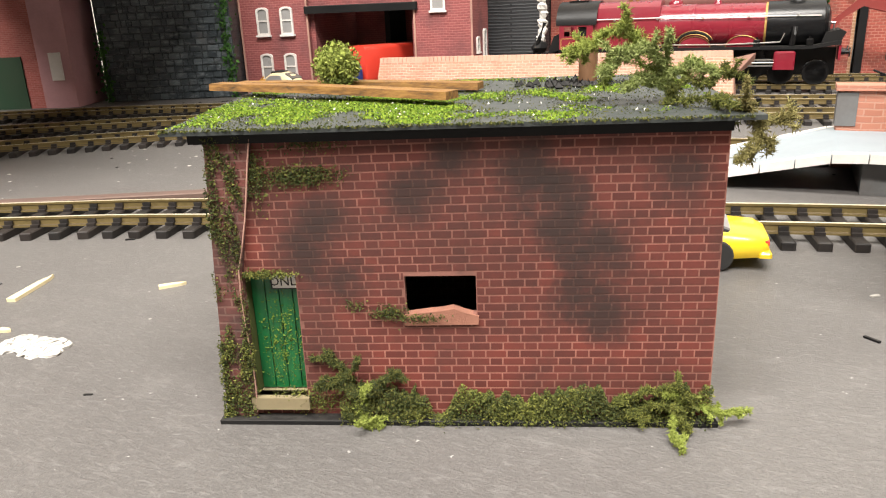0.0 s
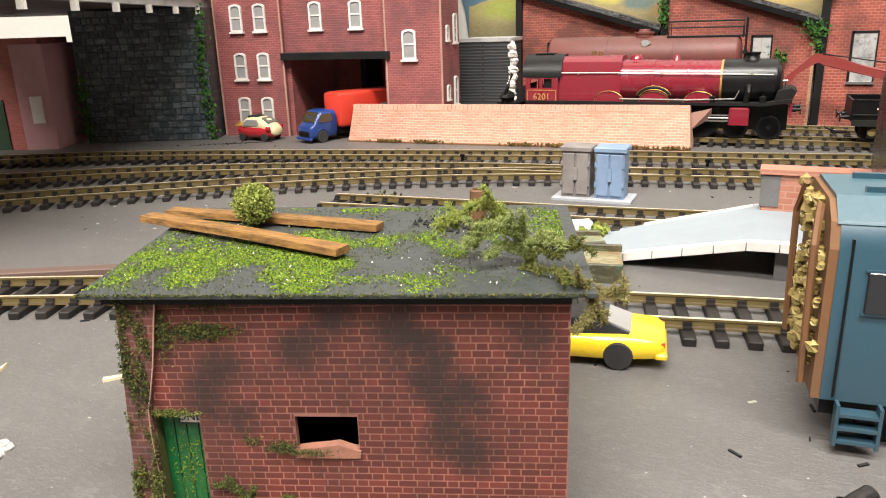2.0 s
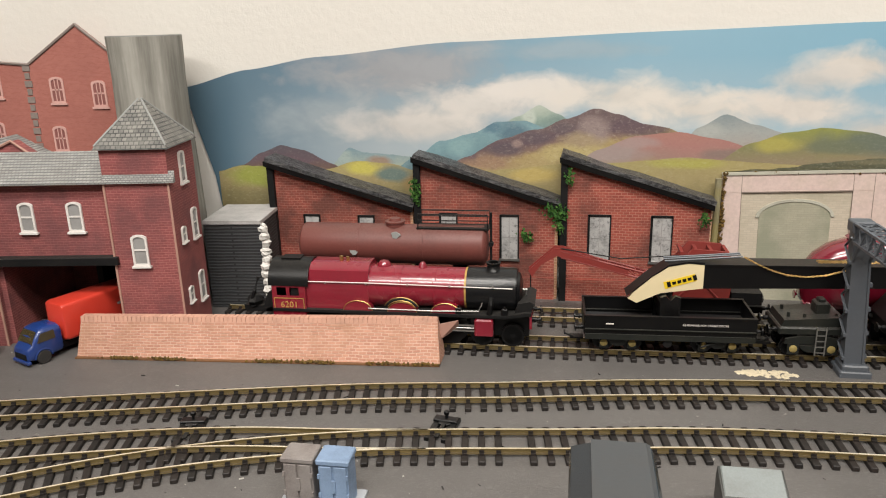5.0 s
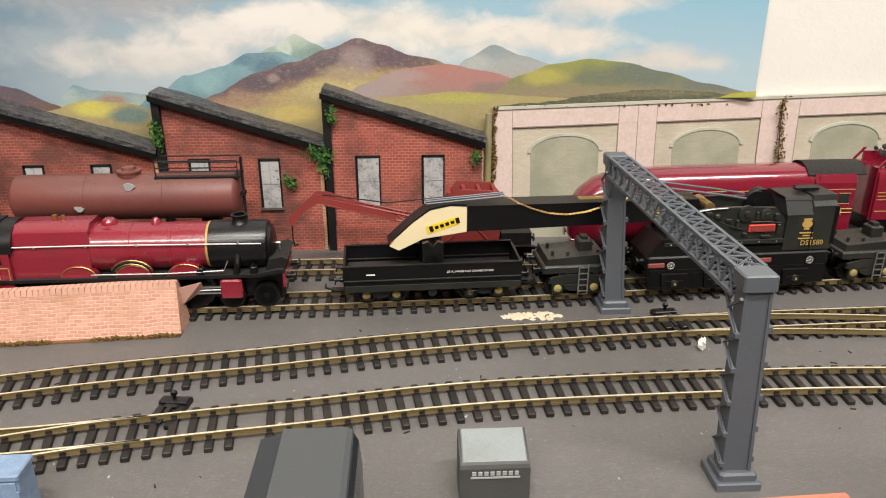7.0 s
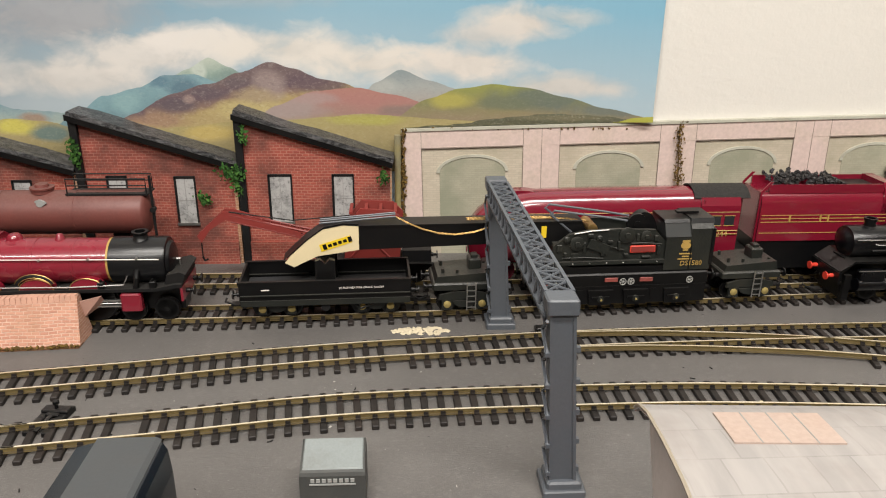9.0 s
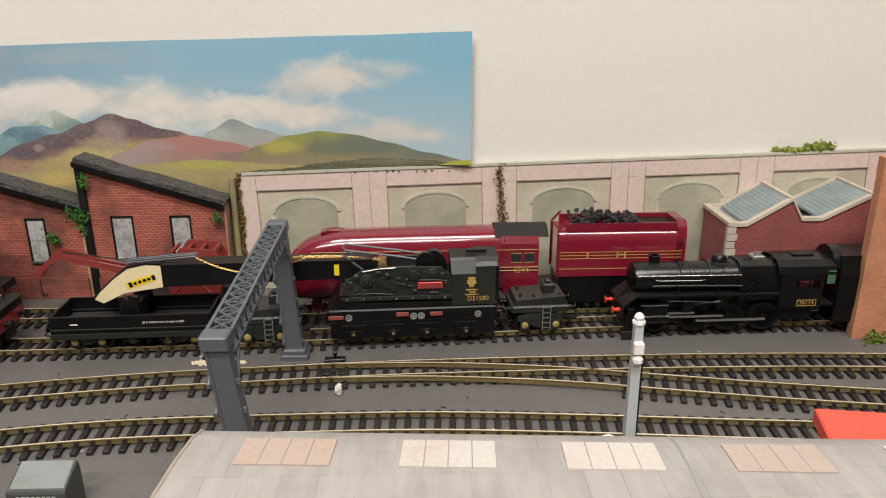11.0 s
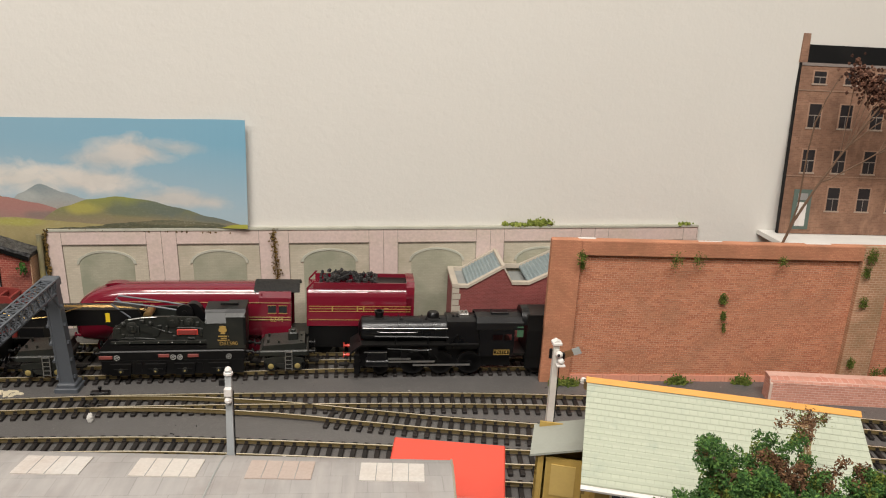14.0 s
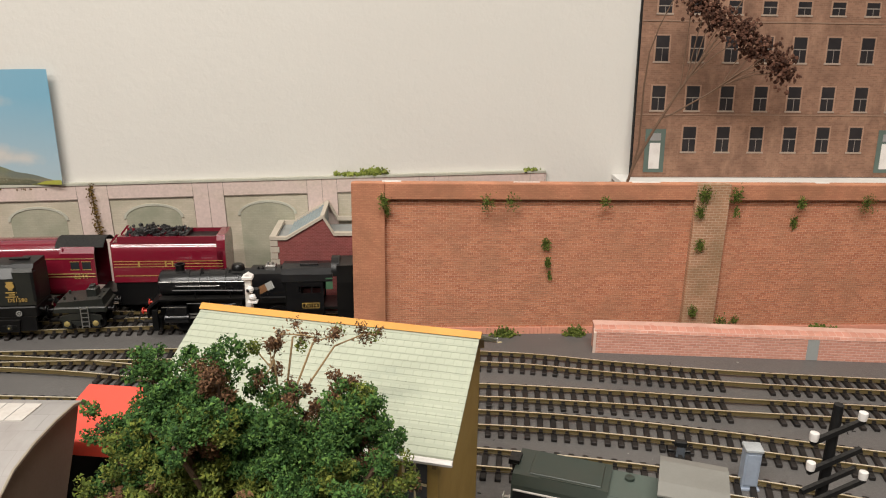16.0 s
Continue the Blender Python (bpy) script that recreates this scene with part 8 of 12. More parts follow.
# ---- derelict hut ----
def soot_and_shade(k, c):
    """Ragged sooty blotches, with eave shade painted in, on the front of the hut."""
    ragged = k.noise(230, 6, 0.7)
    # Broad marks: grime plus eave shade, both painted into the brick colour.
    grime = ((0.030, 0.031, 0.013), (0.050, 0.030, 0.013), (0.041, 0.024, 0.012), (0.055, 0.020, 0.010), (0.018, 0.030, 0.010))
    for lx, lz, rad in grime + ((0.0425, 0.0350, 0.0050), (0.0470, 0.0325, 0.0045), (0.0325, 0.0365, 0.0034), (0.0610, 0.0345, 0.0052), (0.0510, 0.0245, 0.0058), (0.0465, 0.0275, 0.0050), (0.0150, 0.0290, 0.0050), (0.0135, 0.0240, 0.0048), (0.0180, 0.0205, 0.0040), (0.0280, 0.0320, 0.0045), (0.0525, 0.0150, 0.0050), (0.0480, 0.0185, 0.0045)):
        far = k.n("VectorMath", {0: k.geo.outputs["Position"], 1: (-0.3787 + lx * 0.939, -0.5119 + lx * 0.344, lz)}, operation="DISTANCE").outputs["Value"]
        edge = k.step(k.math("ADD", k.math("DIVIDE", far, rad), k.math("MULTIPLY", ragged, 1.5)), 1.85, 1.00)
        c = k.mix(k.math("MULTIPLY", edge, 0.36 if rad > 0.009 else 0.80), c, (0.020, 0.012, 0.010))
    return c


def hut_brick_material():
    k = Nodes("hut_brick")
    rnd = k.n("ObjectInfo").outputs["Random"]
    isl = k.geo.outputs["Random Per Island"]
    c = k.mix(k.math("FRACT", k.math("ADD", rnd, isl)), (0.155, 0.031, 0.021), (0.092, 0.019, 0.0135))
    soot = k.step(k.noise(58, 6, 0.66), 0.42, 0.66)
    c = k.mix(k.math("MULTIPLY", soot, 0.7), c, (0.045, 0.020, 0.016))
    c = k.mix(k.math("MULTIPLY", k.step(k.noise(2500, 3), 0.5, 0.8), 0.4), c, (0.13, 0.025, 0.02))
    c = soot_and_shade(k, c)
    return k.set(c, 0.75)


def hut():
    turn = math.degrees(math.atan2(0.0229, 0.0625))
    ob = thing("derelict_hut", pose(-0.3787, -0.5119, 0, 0, 0, turn), "derelict red brick hut with a mossy flat roof and green door", "hut")
    W, D, H = 0.0665, 0.042, 0.0402
    u0, u1, d0, d1 = 0.0040, 0.0116, 0.0036, 0.0216
    w0, w1, s0, s1 = 0.0262, 0.0356, 0.0158, 0.0212
    k = Nodes("hut_mortar")
    MORTAR = k.set(soot_and_shade(k, k.mix(k.math("MULTIPLY", k.step(k.noise(58, 6, 0.66), 0.42, 0.66), 0.75), (0.31, 0.13, 0.098), (0.06, 0.030, 0.023))), 0.8)
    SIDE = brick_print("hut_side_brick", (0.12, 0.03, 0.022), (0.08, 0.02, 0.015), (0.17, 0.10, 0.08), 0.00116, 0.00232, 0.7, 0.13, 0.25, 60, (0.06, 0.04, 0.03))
    t = 0.0013
    front = None
    for x0, z0, x1, z1 in ((u1, 0, w0, H), (u0, d1, u1, H), (u0, 0, u1, d0), (w0, 0, w1, s0), (w0, s1, w1, H), (w1, 0, W, H)):
        panel = part("mortar_panel", Mesh().box(x0, 0, z0, x1, t, z1), MORTAR, ob)
        front = front or panel
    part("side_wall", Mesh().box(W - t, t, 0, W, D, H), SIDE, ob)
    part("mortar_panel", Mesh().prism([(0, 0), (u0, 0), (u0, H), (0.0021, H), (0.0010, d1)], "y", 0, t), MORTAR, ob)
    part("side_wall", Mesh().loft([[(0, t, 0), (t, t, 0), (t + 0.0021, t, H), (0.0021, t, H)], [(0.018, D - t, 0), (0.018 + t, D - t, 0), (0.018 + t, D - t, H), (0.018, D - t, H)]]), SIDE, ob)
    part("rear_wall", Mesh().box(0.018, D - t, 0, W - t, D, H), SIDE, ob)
    part("floor", Mesh().prism([(t, t), (W - t, t), (W - t, D - t), (0.018 + t, D - t)], "z", 0, 0.0008), SOOT, ob)
    # bricks
    BR = hut_brick_material()
    course, joint = 0.00112, 0.00016
    long_, short = 0.00285, 0.00172
    def brick(x0, x1):
        return Mesh().loft([[(x0, 0.0001, 0), (x1, 0.0001, 0), (x1, 0.0001, course - joint), (x0, 0.0001, course - joint)],
                            [(x0 + 0.00003, -0.00004, 0.00003), (x1 - 0.00003, -0.00004, 0.00003), (x1 - 0.00003, -0.00004, course - joint - 0.00003), (x0 + 0.00003, -0.00004, course - joint - 0.00003)]])
    whole = {w: brick(0, w - joint).data("brick", BR) for w in (long_, short)}
    rest = Mesh()
    r = random.Random(21)
    for row in range(35):
        z = 0.0004 + row * course
        if z + course > H:
            break
        x = 0.0049 - (long_ + short) * (0.5 if row % 2 else 0.0) - r.uniform(0, 0.0003)
        for i in range(60):
            w = short if i % 2 else long_
            a, b = max(x, 0.0049), min(x + w - joint, W - 0.0001)
            x += w
            if a >= W:
                break
            zm = z + course / 2
            if d0 - 0.0004 < zm < d1 + 0.0002:
                a = max(a, u1 + 0.0001)
            if s0 - 0.0005 < zm < s1 + 0.0003:
                if a < w0 < b:
                    b = w0 - 0.0001
                elif a < w1 < b:
                    a = w1 + 0.0001
            xm = (a + b) / 2
            if b - a < 0.0003 or (s0 - 0.0005 < zm < s1 + 0.0003 and w0 < xm < w1):
                continue
            dz = 0.00045 * math.sin((xm - 0.01) * 40) * (zm / H)
            if 6 <= row <= 16 and b - a > w - joint - 0.00005:
                piece("brick", whole[w], front, pose(a, 0, z + dz))
            else:
                m = brick(a, b)
                rest.add([(v[0], v[1], v[2] + z + dz) for v in m.v], m.f)
    tagged(part("brickwork", rest, BR, front), kind="stuff")
    # left pier and torn card edge
    part("corner_pier", Mesh().prism([(-0.0002, 0), (0.0042, 0), (0.0046, d1), (0.0060, 0.030), (0.0080, H), (0.0019, H), (0.0009, d1)], "y", -0.0007, 0.0012), brick_print("pier_dark", (0.17, 0.05, 0.04), (0.10, 0.035, 0.03), (0.20, 0.10, 0.08), 0.00116, 0.00232, 0.9, 0.13, 0.4, 90, (0.025, 0.02, 0.018)), ob, "blackened corner pier")
    part("torn_edge", Mesh().tube([(0.0044 + 0.0037 * max(0, (i - 6) / 5) + 0.0002 * math.sin(i), -0.0009, 0.0015 + i * 0.0035) for i in range(12)], 0.00011, 5), TRIM_PALE, ob, "torn pale card edge")
    # door
    DOOR = Nodes("door_green_paint")
    n1 = DOOR.noise(1.0, 5, 0.6, DOOR.n("VectorMath", {0: DOOR.geo.outputs["Position"], 1: (900, 900, 90)}, operation="MULTIPLY").outputs[0])
    DOOR.bump(n1, 0.3, 0.0003)
    dm = DOOR.set(DOOR.mix(n1, (0.004, 0.055, 0.016), (0.012, 0.165, 0.048)), 0.32)
    door = part("door", Mesh().box(u0 + 0.0002, 0.0022, d0, u1 + 0.0015, 0.0030, d1 - 0.0002), dm, ob, "flaking green plank door")
    for i in range(4):
        x = u0 + 0.0008 + i * 0.0019
        part("plank", Mesh().box(x, 0.0019, d0 + 0.0002, x + 0.0017, 0.0022, d1 - 0.0006), dm, door)
    part("door_step", Mesh().box(u0 - 0.0002, -0.0010, 0.0018, u1 + 0.0004, 0.0030, d0), paint("step_stone", (0.22, 0.18, 0.10), 0.8, wear=0.5), ob, "pale worn door step")
    plate = part("notice_plate", Mesh().box(0.0077, 0.00150, 0.0190, 0.0122, 0.00175, 0.0211), WHITE, ob, "small white notice")
    part("notice_border", Mesh().box(0.0077, 0.00140, 0.0190, 0.0122, 0.00150, 0.01913).box(0.0077, 0.00140, 0.02097, 0.0122, 0.00150, 0.0211).box(0.0077, 0.00140, 0.01913, 0.00783, 0.00150, 0.02097), BLACK, plate)
    lettering("ONLY", 0.00180, BLACK, plate, pose(0.00985, 0.00148, 0.02005) @ FACE)
    part("inner_jamb", Mesh().box(u0 - 0.0002, 0.0004, d0, u0 + 0.0006, 0.0030, d1), MOSS_DARK, ob)
    # window with a broken sill
    part("broken_sill", Mesh().prism([(w0 - 0.0003, s0 - 0.0015), (w1 + 0.0002, s0 - 0.0014), (w1 + 0.0003, s0 - 0.0002), (0.0340, s0 + 0.0003), (0.0325, s0 + 0.0009), (0.0310, s0 + 0.0006), (0.0290, s0 + 0.0004), (w0 - 0.0002, s0)], "y", -0.0004, 0.0012), paint("raw_brick", (0.34, 0.15, 0.10), 0.85, wear=0.7, scale=2500, bump=0.8, dirt=(0.15, 0.06, 0.04)), ob, "broken raw brick sill")
    # Grey sheet added inside to imitate the grey reflection in the window.
    part("inner_pane", Mesh().box(w0 + 0.0015, D * 0.6, s0, w1 - 0.0015, D * 0.6 + 0.0005, s1 + 0.002), GREY_ROOF, ob)
    # roof
    roof_m = Nodes("mossy_roof_felt")
    rn = roof_m.noise(800, 4)
    roof_m.bump(rn, 0.4, 0.0003)
    RF = roof_m.set(roof_m.mix(rn, (0.016, 0.020, 0.020), (0.062, 0.070, 0.068)), 0.6)
    roof = part("roof", Mesh().loft([[(-0.0030, -0.0024, H + 0.0005), (W + 0.0032, -0.0024, H + 0.0006), (W + 0.0032, D + 0.0025, H + 0.0012), (-0.0035, D + 0.0025, H + 0.0014)],
                                     [(-0.0030, -0.0024, H + 0.0010), (W + 0.0032, -0.0024, H + 0.0012), (W + 0.0032, D + 0.0025, H + 0.0018), (-0.0035, D + 0.0025, H + 0.0020)]]), RF, ob, "dark felt roof slab")
    part("roof_fascia", Mesh().box(0.0, -0.0010, H - 0.0008, W, 0, H + 0.0006).box(0.0, 0.0, H, W, D, H + 0.0005), SOOT, ob)
    part("base_card", Mesh().bevel_box(-0.0008, -0.0020, 0.0, W + 0.0008, 0.003, 0.0007, 0.0001), SOOT, ob, "near-black strip along the foot")
    r = random.Random(4)
    pts, sparse = [], []
    while len(pts) < 24000:
        x, y = r.uniform(-0.0028, W + 0.001), r.uniform(-0.0018, D + 0.001)
        d = noise.noise((x * 70, y * 70, 0.7)) + 0.6 * noise.noise((x * 190, y * 190, 2.7))
        d += 0.75 * math.exp(-((x - 0.012) / 0.013) ** 2 - ((y - 0.008) / 0.009) ** 2) + 0.35 * math.exp(-((x - 0.036) / 0.012) ** 2 - ((y - 0.003) / 0.004) ** 2) + 0.35 * math.exp(-((x - 0.040) / 0.010) ** 2 - ((y - 0.024) / 0.010) ** 2) + 0.3 * math.exp(-((x - 0.064) / 0.006) ** 2 - ((y - 0.036) / 0.008) ** 2) - 0.25
        q = (x, y, H + 0.0012 + 0.0007 * y / D)
        if d > r.uniform(-0.15, 1.25):
            pts.append(q)
        elif d > r.uniform(-0.75, 0.6) and len(sparse) < 12000:
            sparse.append(q)
    flock("roof_moss", pts, 0.00019, moss_mat("moss_lime", (0.07, 0.14, 0.008), (0.17, 0.27, 0.014), (0.30, 0.38, 0.03)), r, "bright yellow-green flock moss", "moss", roof, 0.8)
    flock("roof_moss", sparse, 0.00015, MOSS_DARK, r, "dark olive moss specks", "moss", roof, 0.7)
    flock("roof_specks", [(r.uniform(0.0, W), r.uniform(0.0, D), H + 0.0014 + 0.0007 * r.random()) for _ in range(260)], 0.00016, PLASTER, r, "white specks", "moss", roof, 0.6)
    flock("edge_moss", [(r.uniform(-0.0028, W + 0.002), -0.0024 + r.uniform(-0.0003, 0.0003), H + 0.0011) for _ in range(1500)], 0.0002, MOSS_DARK, r, "dark moss", "moss", roof)
    # planks on the roof
    WOOD = Nodes("weathered_plank")
    wn = WOOD.noise(1.0, 5, 0.65, WOOD.n("VectorMath", {0: WOOD.geo.outputs["Position"], 1: (250, 1500, 1500)}, operation="MULTIPLY").outputs[0])
    WOOD.bump(wn, 0.5, 0.0004)
    WM = WOOD.set(WOOD.ramp(wn, [(0.3, (0.04, 0.024, 0.010)), (0.5, (0.20, 0.095, 0.022)), (0.68, (0.30, 0.16, 0.04)), (0.85, (0.36, 0.26, 0.12))]), 0.75)
    inv = ob.matrix_world.inverted()
    for i, (a, b, z) in enumerate((((-0.3985, -0.4835), (-0.3525, -0.4890), 0.0428), ((-0.3985, -0.4775), (-0.3545, -0.4735), 0.0424))):
        a, b = Vector((*a, z)), Vector((*b, z - 0.0003))
        d = (b - a).normalized()
        n = Vector((-d.y, d.x, 0)) * 0.0017
        hgt = Vector((0, 0, 0.0011))
        ring = lambda p: [p - n, p + n, p + n * 0.95 + hgt, p - n * 0.9 + hgt]
        pl = part("roof_plank", Mesh().loft([ring(a), ring(a.lerp(b, 0.5) + Vector((0, 0, 0.0002))), ring(b)]), WM)
        tagged(pl, "weathered orange-brown plank lying on the mossy hut roof", "plank", "planks on the hut roof")
    flock("moss_ball", [tuple(Vector((-0.3775, -0.4785, 0.0462)) + Vector((r.gauss(0, 1), r.gauss(0, 1), r.gauss(0, 0.8))).normalized() * 0.0033 * r.random() ** 0.35 * (1 + 0.25 * math.sin(i * 0.37))) for i in range(6500)], 0.00026, LICHEN, r, "ball of yellow-green moss resting on roof planks", "moss")
    tube = thing("rusty_flue", Matrix.Translation((-0.3400, -0.4635, 0.0415)), "short rusty flue pipe standing on the hut roof", "flue")
    part("pipe", Mesh().lathe((0, 0, 0), (0, 0, 1), [(0, 0.0015), (0.0064, 0.0015), (0.0066, 0.0013), (0.0066, 0.0011), (0.001, 0.0011)], 14), RUST_BROWN, tube, smooth=True)
    rub = Mesh()
    for _ in range(120):
        a, q = r.uniform(0, 6.28), abs(r.gauss(0, 0.0042))
        rub.blob((-0.3405 + q * math.cos(a), -0.4645 + q * 0.6 * math.sin(a), 0.0420), r.uniform(0.0004, 0.0009), r, 4, 2, 0.4)
    tagged(part("slate_rubble", rub, SOOT), "dark slate rubble round the flue on the roof", "rubble", kind="stuff")
    # growth on the walls, in the hut's own axes
    def foot_top(x):
        gap = 0.85 * math.exp(-((x - 0.0303) / 0.0016) ** 2)
        return (0.0054 + 0.0010 * math.sin(x * 420) + 0.0007 * math.sin(x * 1130 + 1) + (0.0014 if 0.019 < x < 0.027 else 0.0)) * (1 - gap)

    foot, pale = [], []
    while len(foot) + len(pale) < 34000:
        x = r.uniform(0.0165, W)
        top = foot_top(x)
        z = top * r.random() ** 0.75
        if noise.noise((x * 330, z * 420, 1.3)) + r.uniform(-0.35, 0.75) < 0.0 or z > top * (0.8 + 0.3 * noise.noise((x * 800, 0.2, 0))):
            continue
        p = (x, -abs(r.gauss(0.0004, 0.0006)) - 0.0011 * (1 - z / top), z + 0.0002)
        (pale if noise.noise((x * 160, z * 220, 5.1)) > r.uniform(-0.25, 0.4) else foot).append(p)
    flock("foot_moss", foot, 0.00016, MOSS_DARK, r, "dark moss along the foot of the wall", "moss", ob)
    flock("foot_moss", pale, 0.00016, LICHEN_DULL, r, "yellow-green moss", "moss", ob)
    pier = []
    while len(pier) < 5200:
        z = r.uniform(0.0, H)
        x = (0.0021 * z / H) + r.uniform(-0.0005, 0.0045)
        edge = min(abs(x - 0.0021 * z / H), abs(x - 0.0044))
        if noise.noise((x * 700, z * 230, 3.3)) + (0.42 if z < 0.012 else 0.05) - edge * 160 > r.uniform(-0.25, 0.5):
            pier.append((x, -0.0008 - abs(r.gauss(0, 0.00025)), z))
    flock("pier_moss", pier, 0.00017, MOSS_DARK, r, "dark moss on the pier", "moss", ob)
    flock("pier_moss", [(p[0], p[1] - 0.0002, p[2]) for p in pier if p[2] < 0.014][::4], 0.00017, LICHEN_DULL, r, "yellow-green moss on the pier foot", "moss", ob)
    flock("wall_moss", clump((0.0125, -0.0002, 0.0348), (0.0024, 0.0002, 0.0007), 1500, r) + clump((0.0150, -0.0002, 0.0352), (0.0022, 0.0002, 0.0006), 900, r) + clump((0.0078, -0.0004, 0.0350), (0.0008, 0.0002, 0.0018), 900, r) + clump((0.0150, -0.0002, 0.0392), (0.0022, 0.0002, 0.0006), 700, r)
          + clump((0.0238, -0.0003, 0.0162), (0.0012, 0.0002, 0.0005), 500, r) + clump((0.0275, -0.0007, 0.0155), (0.0020, 0.0002, 0.0003), 350, r) + clump((0.0195, -0.0002, 0.0172), (0.0009, 0.0002, 0.0005), 150, r), 0.00015, MOSS_DARK, r, "moss patches on the brickwork", "moss", ob)
    flock("wall_moss", clump((0.0072, -0.0004, 0.0218), (0.0020, 0.0003, 0.0003), 900, r) + clump((0.0120, -0.0003, 0.0030), (0.0028, 0.0003, 0.0010), 1100, r), 0.00016, LICHEN_DULL, r, "olive moss over the door and step", "moss", ob)
    flock("door_moss", [(r.gauss(0.0085, 0.0016), 0.0018, r.triangular(d0, d1 - 0.002, 0.010)) for _ in range(800)], 0.00015, MOSS_BRIGHT, r, "green moss specks", "moss", ob)
    lichen("wall_moss_tuft", [[(0.0192, -0.0012, 0.0006), (0.0185, -0.0012, 0.0045), (0.0172, -0.0008, 0.0078), (0.0150, -0.0004, 0.0105)], [(0.0192, -0.0014, 0.0012), (0.0180, -0.0012, 0.0060), (0.0165, -0.0010, 0.0066)], [(0.0195, -0.0016, 0.0008), (0.0215, -0.0014, 0.0058), (0.0240, -0.0012, 0.0076)]], r, MOSS_DARK, "stringy dark moss strands climbing the wall", ob, 0.0008, 700)
    lichen("wall_moss_tuft", [[(0.0205, -0.0022, 0.0004), (0.0192, -0.0022, 0.0030), (0.0208, -0.0018, 0.0058)], [(0.0200, -0.0024, 0.0006), (0.0222, -0.0028, 0.0006)]], r, LICHEN, "pale stringy moss strands at the wall foot", ob, 0.0008, 800)
    lichen("corner_moss_tuft", [[(0.0650, -0.0012, 0.0040), (0.0610, -0.0018, 0.0056), (0.0570, -0.0016, 0.0048), (0.0540, -0.0012, 0.0034)], [(0.0645, -0.0015, 0.0025), (0.0600, -0.0020, 0.0036), (0.0555, -0.0018, 0.0022)], [(0.0610, -0.0022, 0.0036), (0.0622, -0.0034, 0.0016), (0.0626, -0.0040, 0.0006)]], r, LICHEN_DULL, "olive stringy moss at the corner", ob, 0.0007, 950, 0.22)
    lichen("corner_moss_tuft", [[(0.0615, -0.0026, 0.0030), (0.0606, -0.0058, 0.0010), (0.0612, -0.0084, 0.0006)], [(0.0640, -0.0015, 0.0030), (0.0680, -0.0018, 0.0022), (0.0716, -0.0010, 0.0020)], [(0.0630, -0.0016, 0.0040), (0.0600, -0.0020, 0.0050)]], r, LICHEN, "pale moss strands at the corner", ob, 0.0006, 950, 0.20)
    roof_z = H + 0.0014
    lichen("roof_moss_tuft", [[(0.0620, 0.010, roof_z), (0.0600, 0.010, 0.0455), (0.0575, 0.010, 0.0492), (0.0545, 0.010, 0.0510), (0.0510, 0.009, 0.0492), (0.0475, 0.009, 0.0482)], [(0.0598, 0.010, 0.0450), (0.0560, 0.011, 0.0485), (0.0535, 0.011, 0.0468), (0.0528, 0.011, 0.0440)]], r, LICHEN, "arching pale green moss frond on the roof", ob, 0.0010, 620, 0.16)
    lichen("roof_moss_tuft", [[(0.0605, 0.008, roof_z), (0.0625, 0.007, 0.0450), (0.0645, 0.006, 0.0440), (0.0672, 0.006, 0.0452)], [(0.0595, 0.008, roof_z), (0.0630, 0.004, 0.0428), (0.0660, 0.001, 0.0424)]], r, LICHEN_DULL, "tangled olive moss on the roof", ob, 0.0009, 520, 0.35)
    lichen("roof_moss_tuft", [[(0.0615, 0.009, roof_z), (0.0600, 0.008, 0.0470), (0.0572, 0.007, 0.0488), (0.0545, 0.007, 0.0480), (0.0520, 0.006, 0.0460)], [(0.0605, 0.009, 0.0440), (0.0575, 0.008, 0.0450), (0.0550, 0.007, 0.0440)], [(0.0600, 0.008, 0.0450), (0.0630, 0.007, 0.0466), (0.0655, 0.006, 0.0455)]], r, LICHEN_PALE, "pale green bushy moss tuft on the roof", ob, 0.0010, 760, 0.20)
    lichen("eave_moss_tuft", [[(0.0660, 0.002, roof_z), (0.0685, 0.000, 0.0416), (0.0700, -0.001, 0.0392), (0.0708, -0.001, 0.0368)], [(0.0680, 0.002, roof_z), (0.0712, 0.001, 0.0400), (0.0738, 0.001, 0.0404)]], r, STRAW, "dry straw-coloured strands hanging over the eave", ob, 0.0010, 420, 0.4)


hut()

# ---- small vehicles and yard things ----
def car_wheel(parent, x, y, r, mat=TYRE, hub=STEEL):
    w = part("wheel", Mesh().lathe((x, y - 0.0012, r), (0, 1, 0), [(0, r * 0.5), (0, r * 0.94), (0.0004, r), (0.0020, r), (0.0024, r * 0.94), (0.0024, r * 0.5)], 18), mat, parent, smooth=True)
    part("hub", Mesh().lathe((x, y - 0.0009, r), (0, 1, 0), [(0, 0), (0, r * 0.55), (0.0018, r * 0.55), (0.0018, 0)], 14), hub, w)


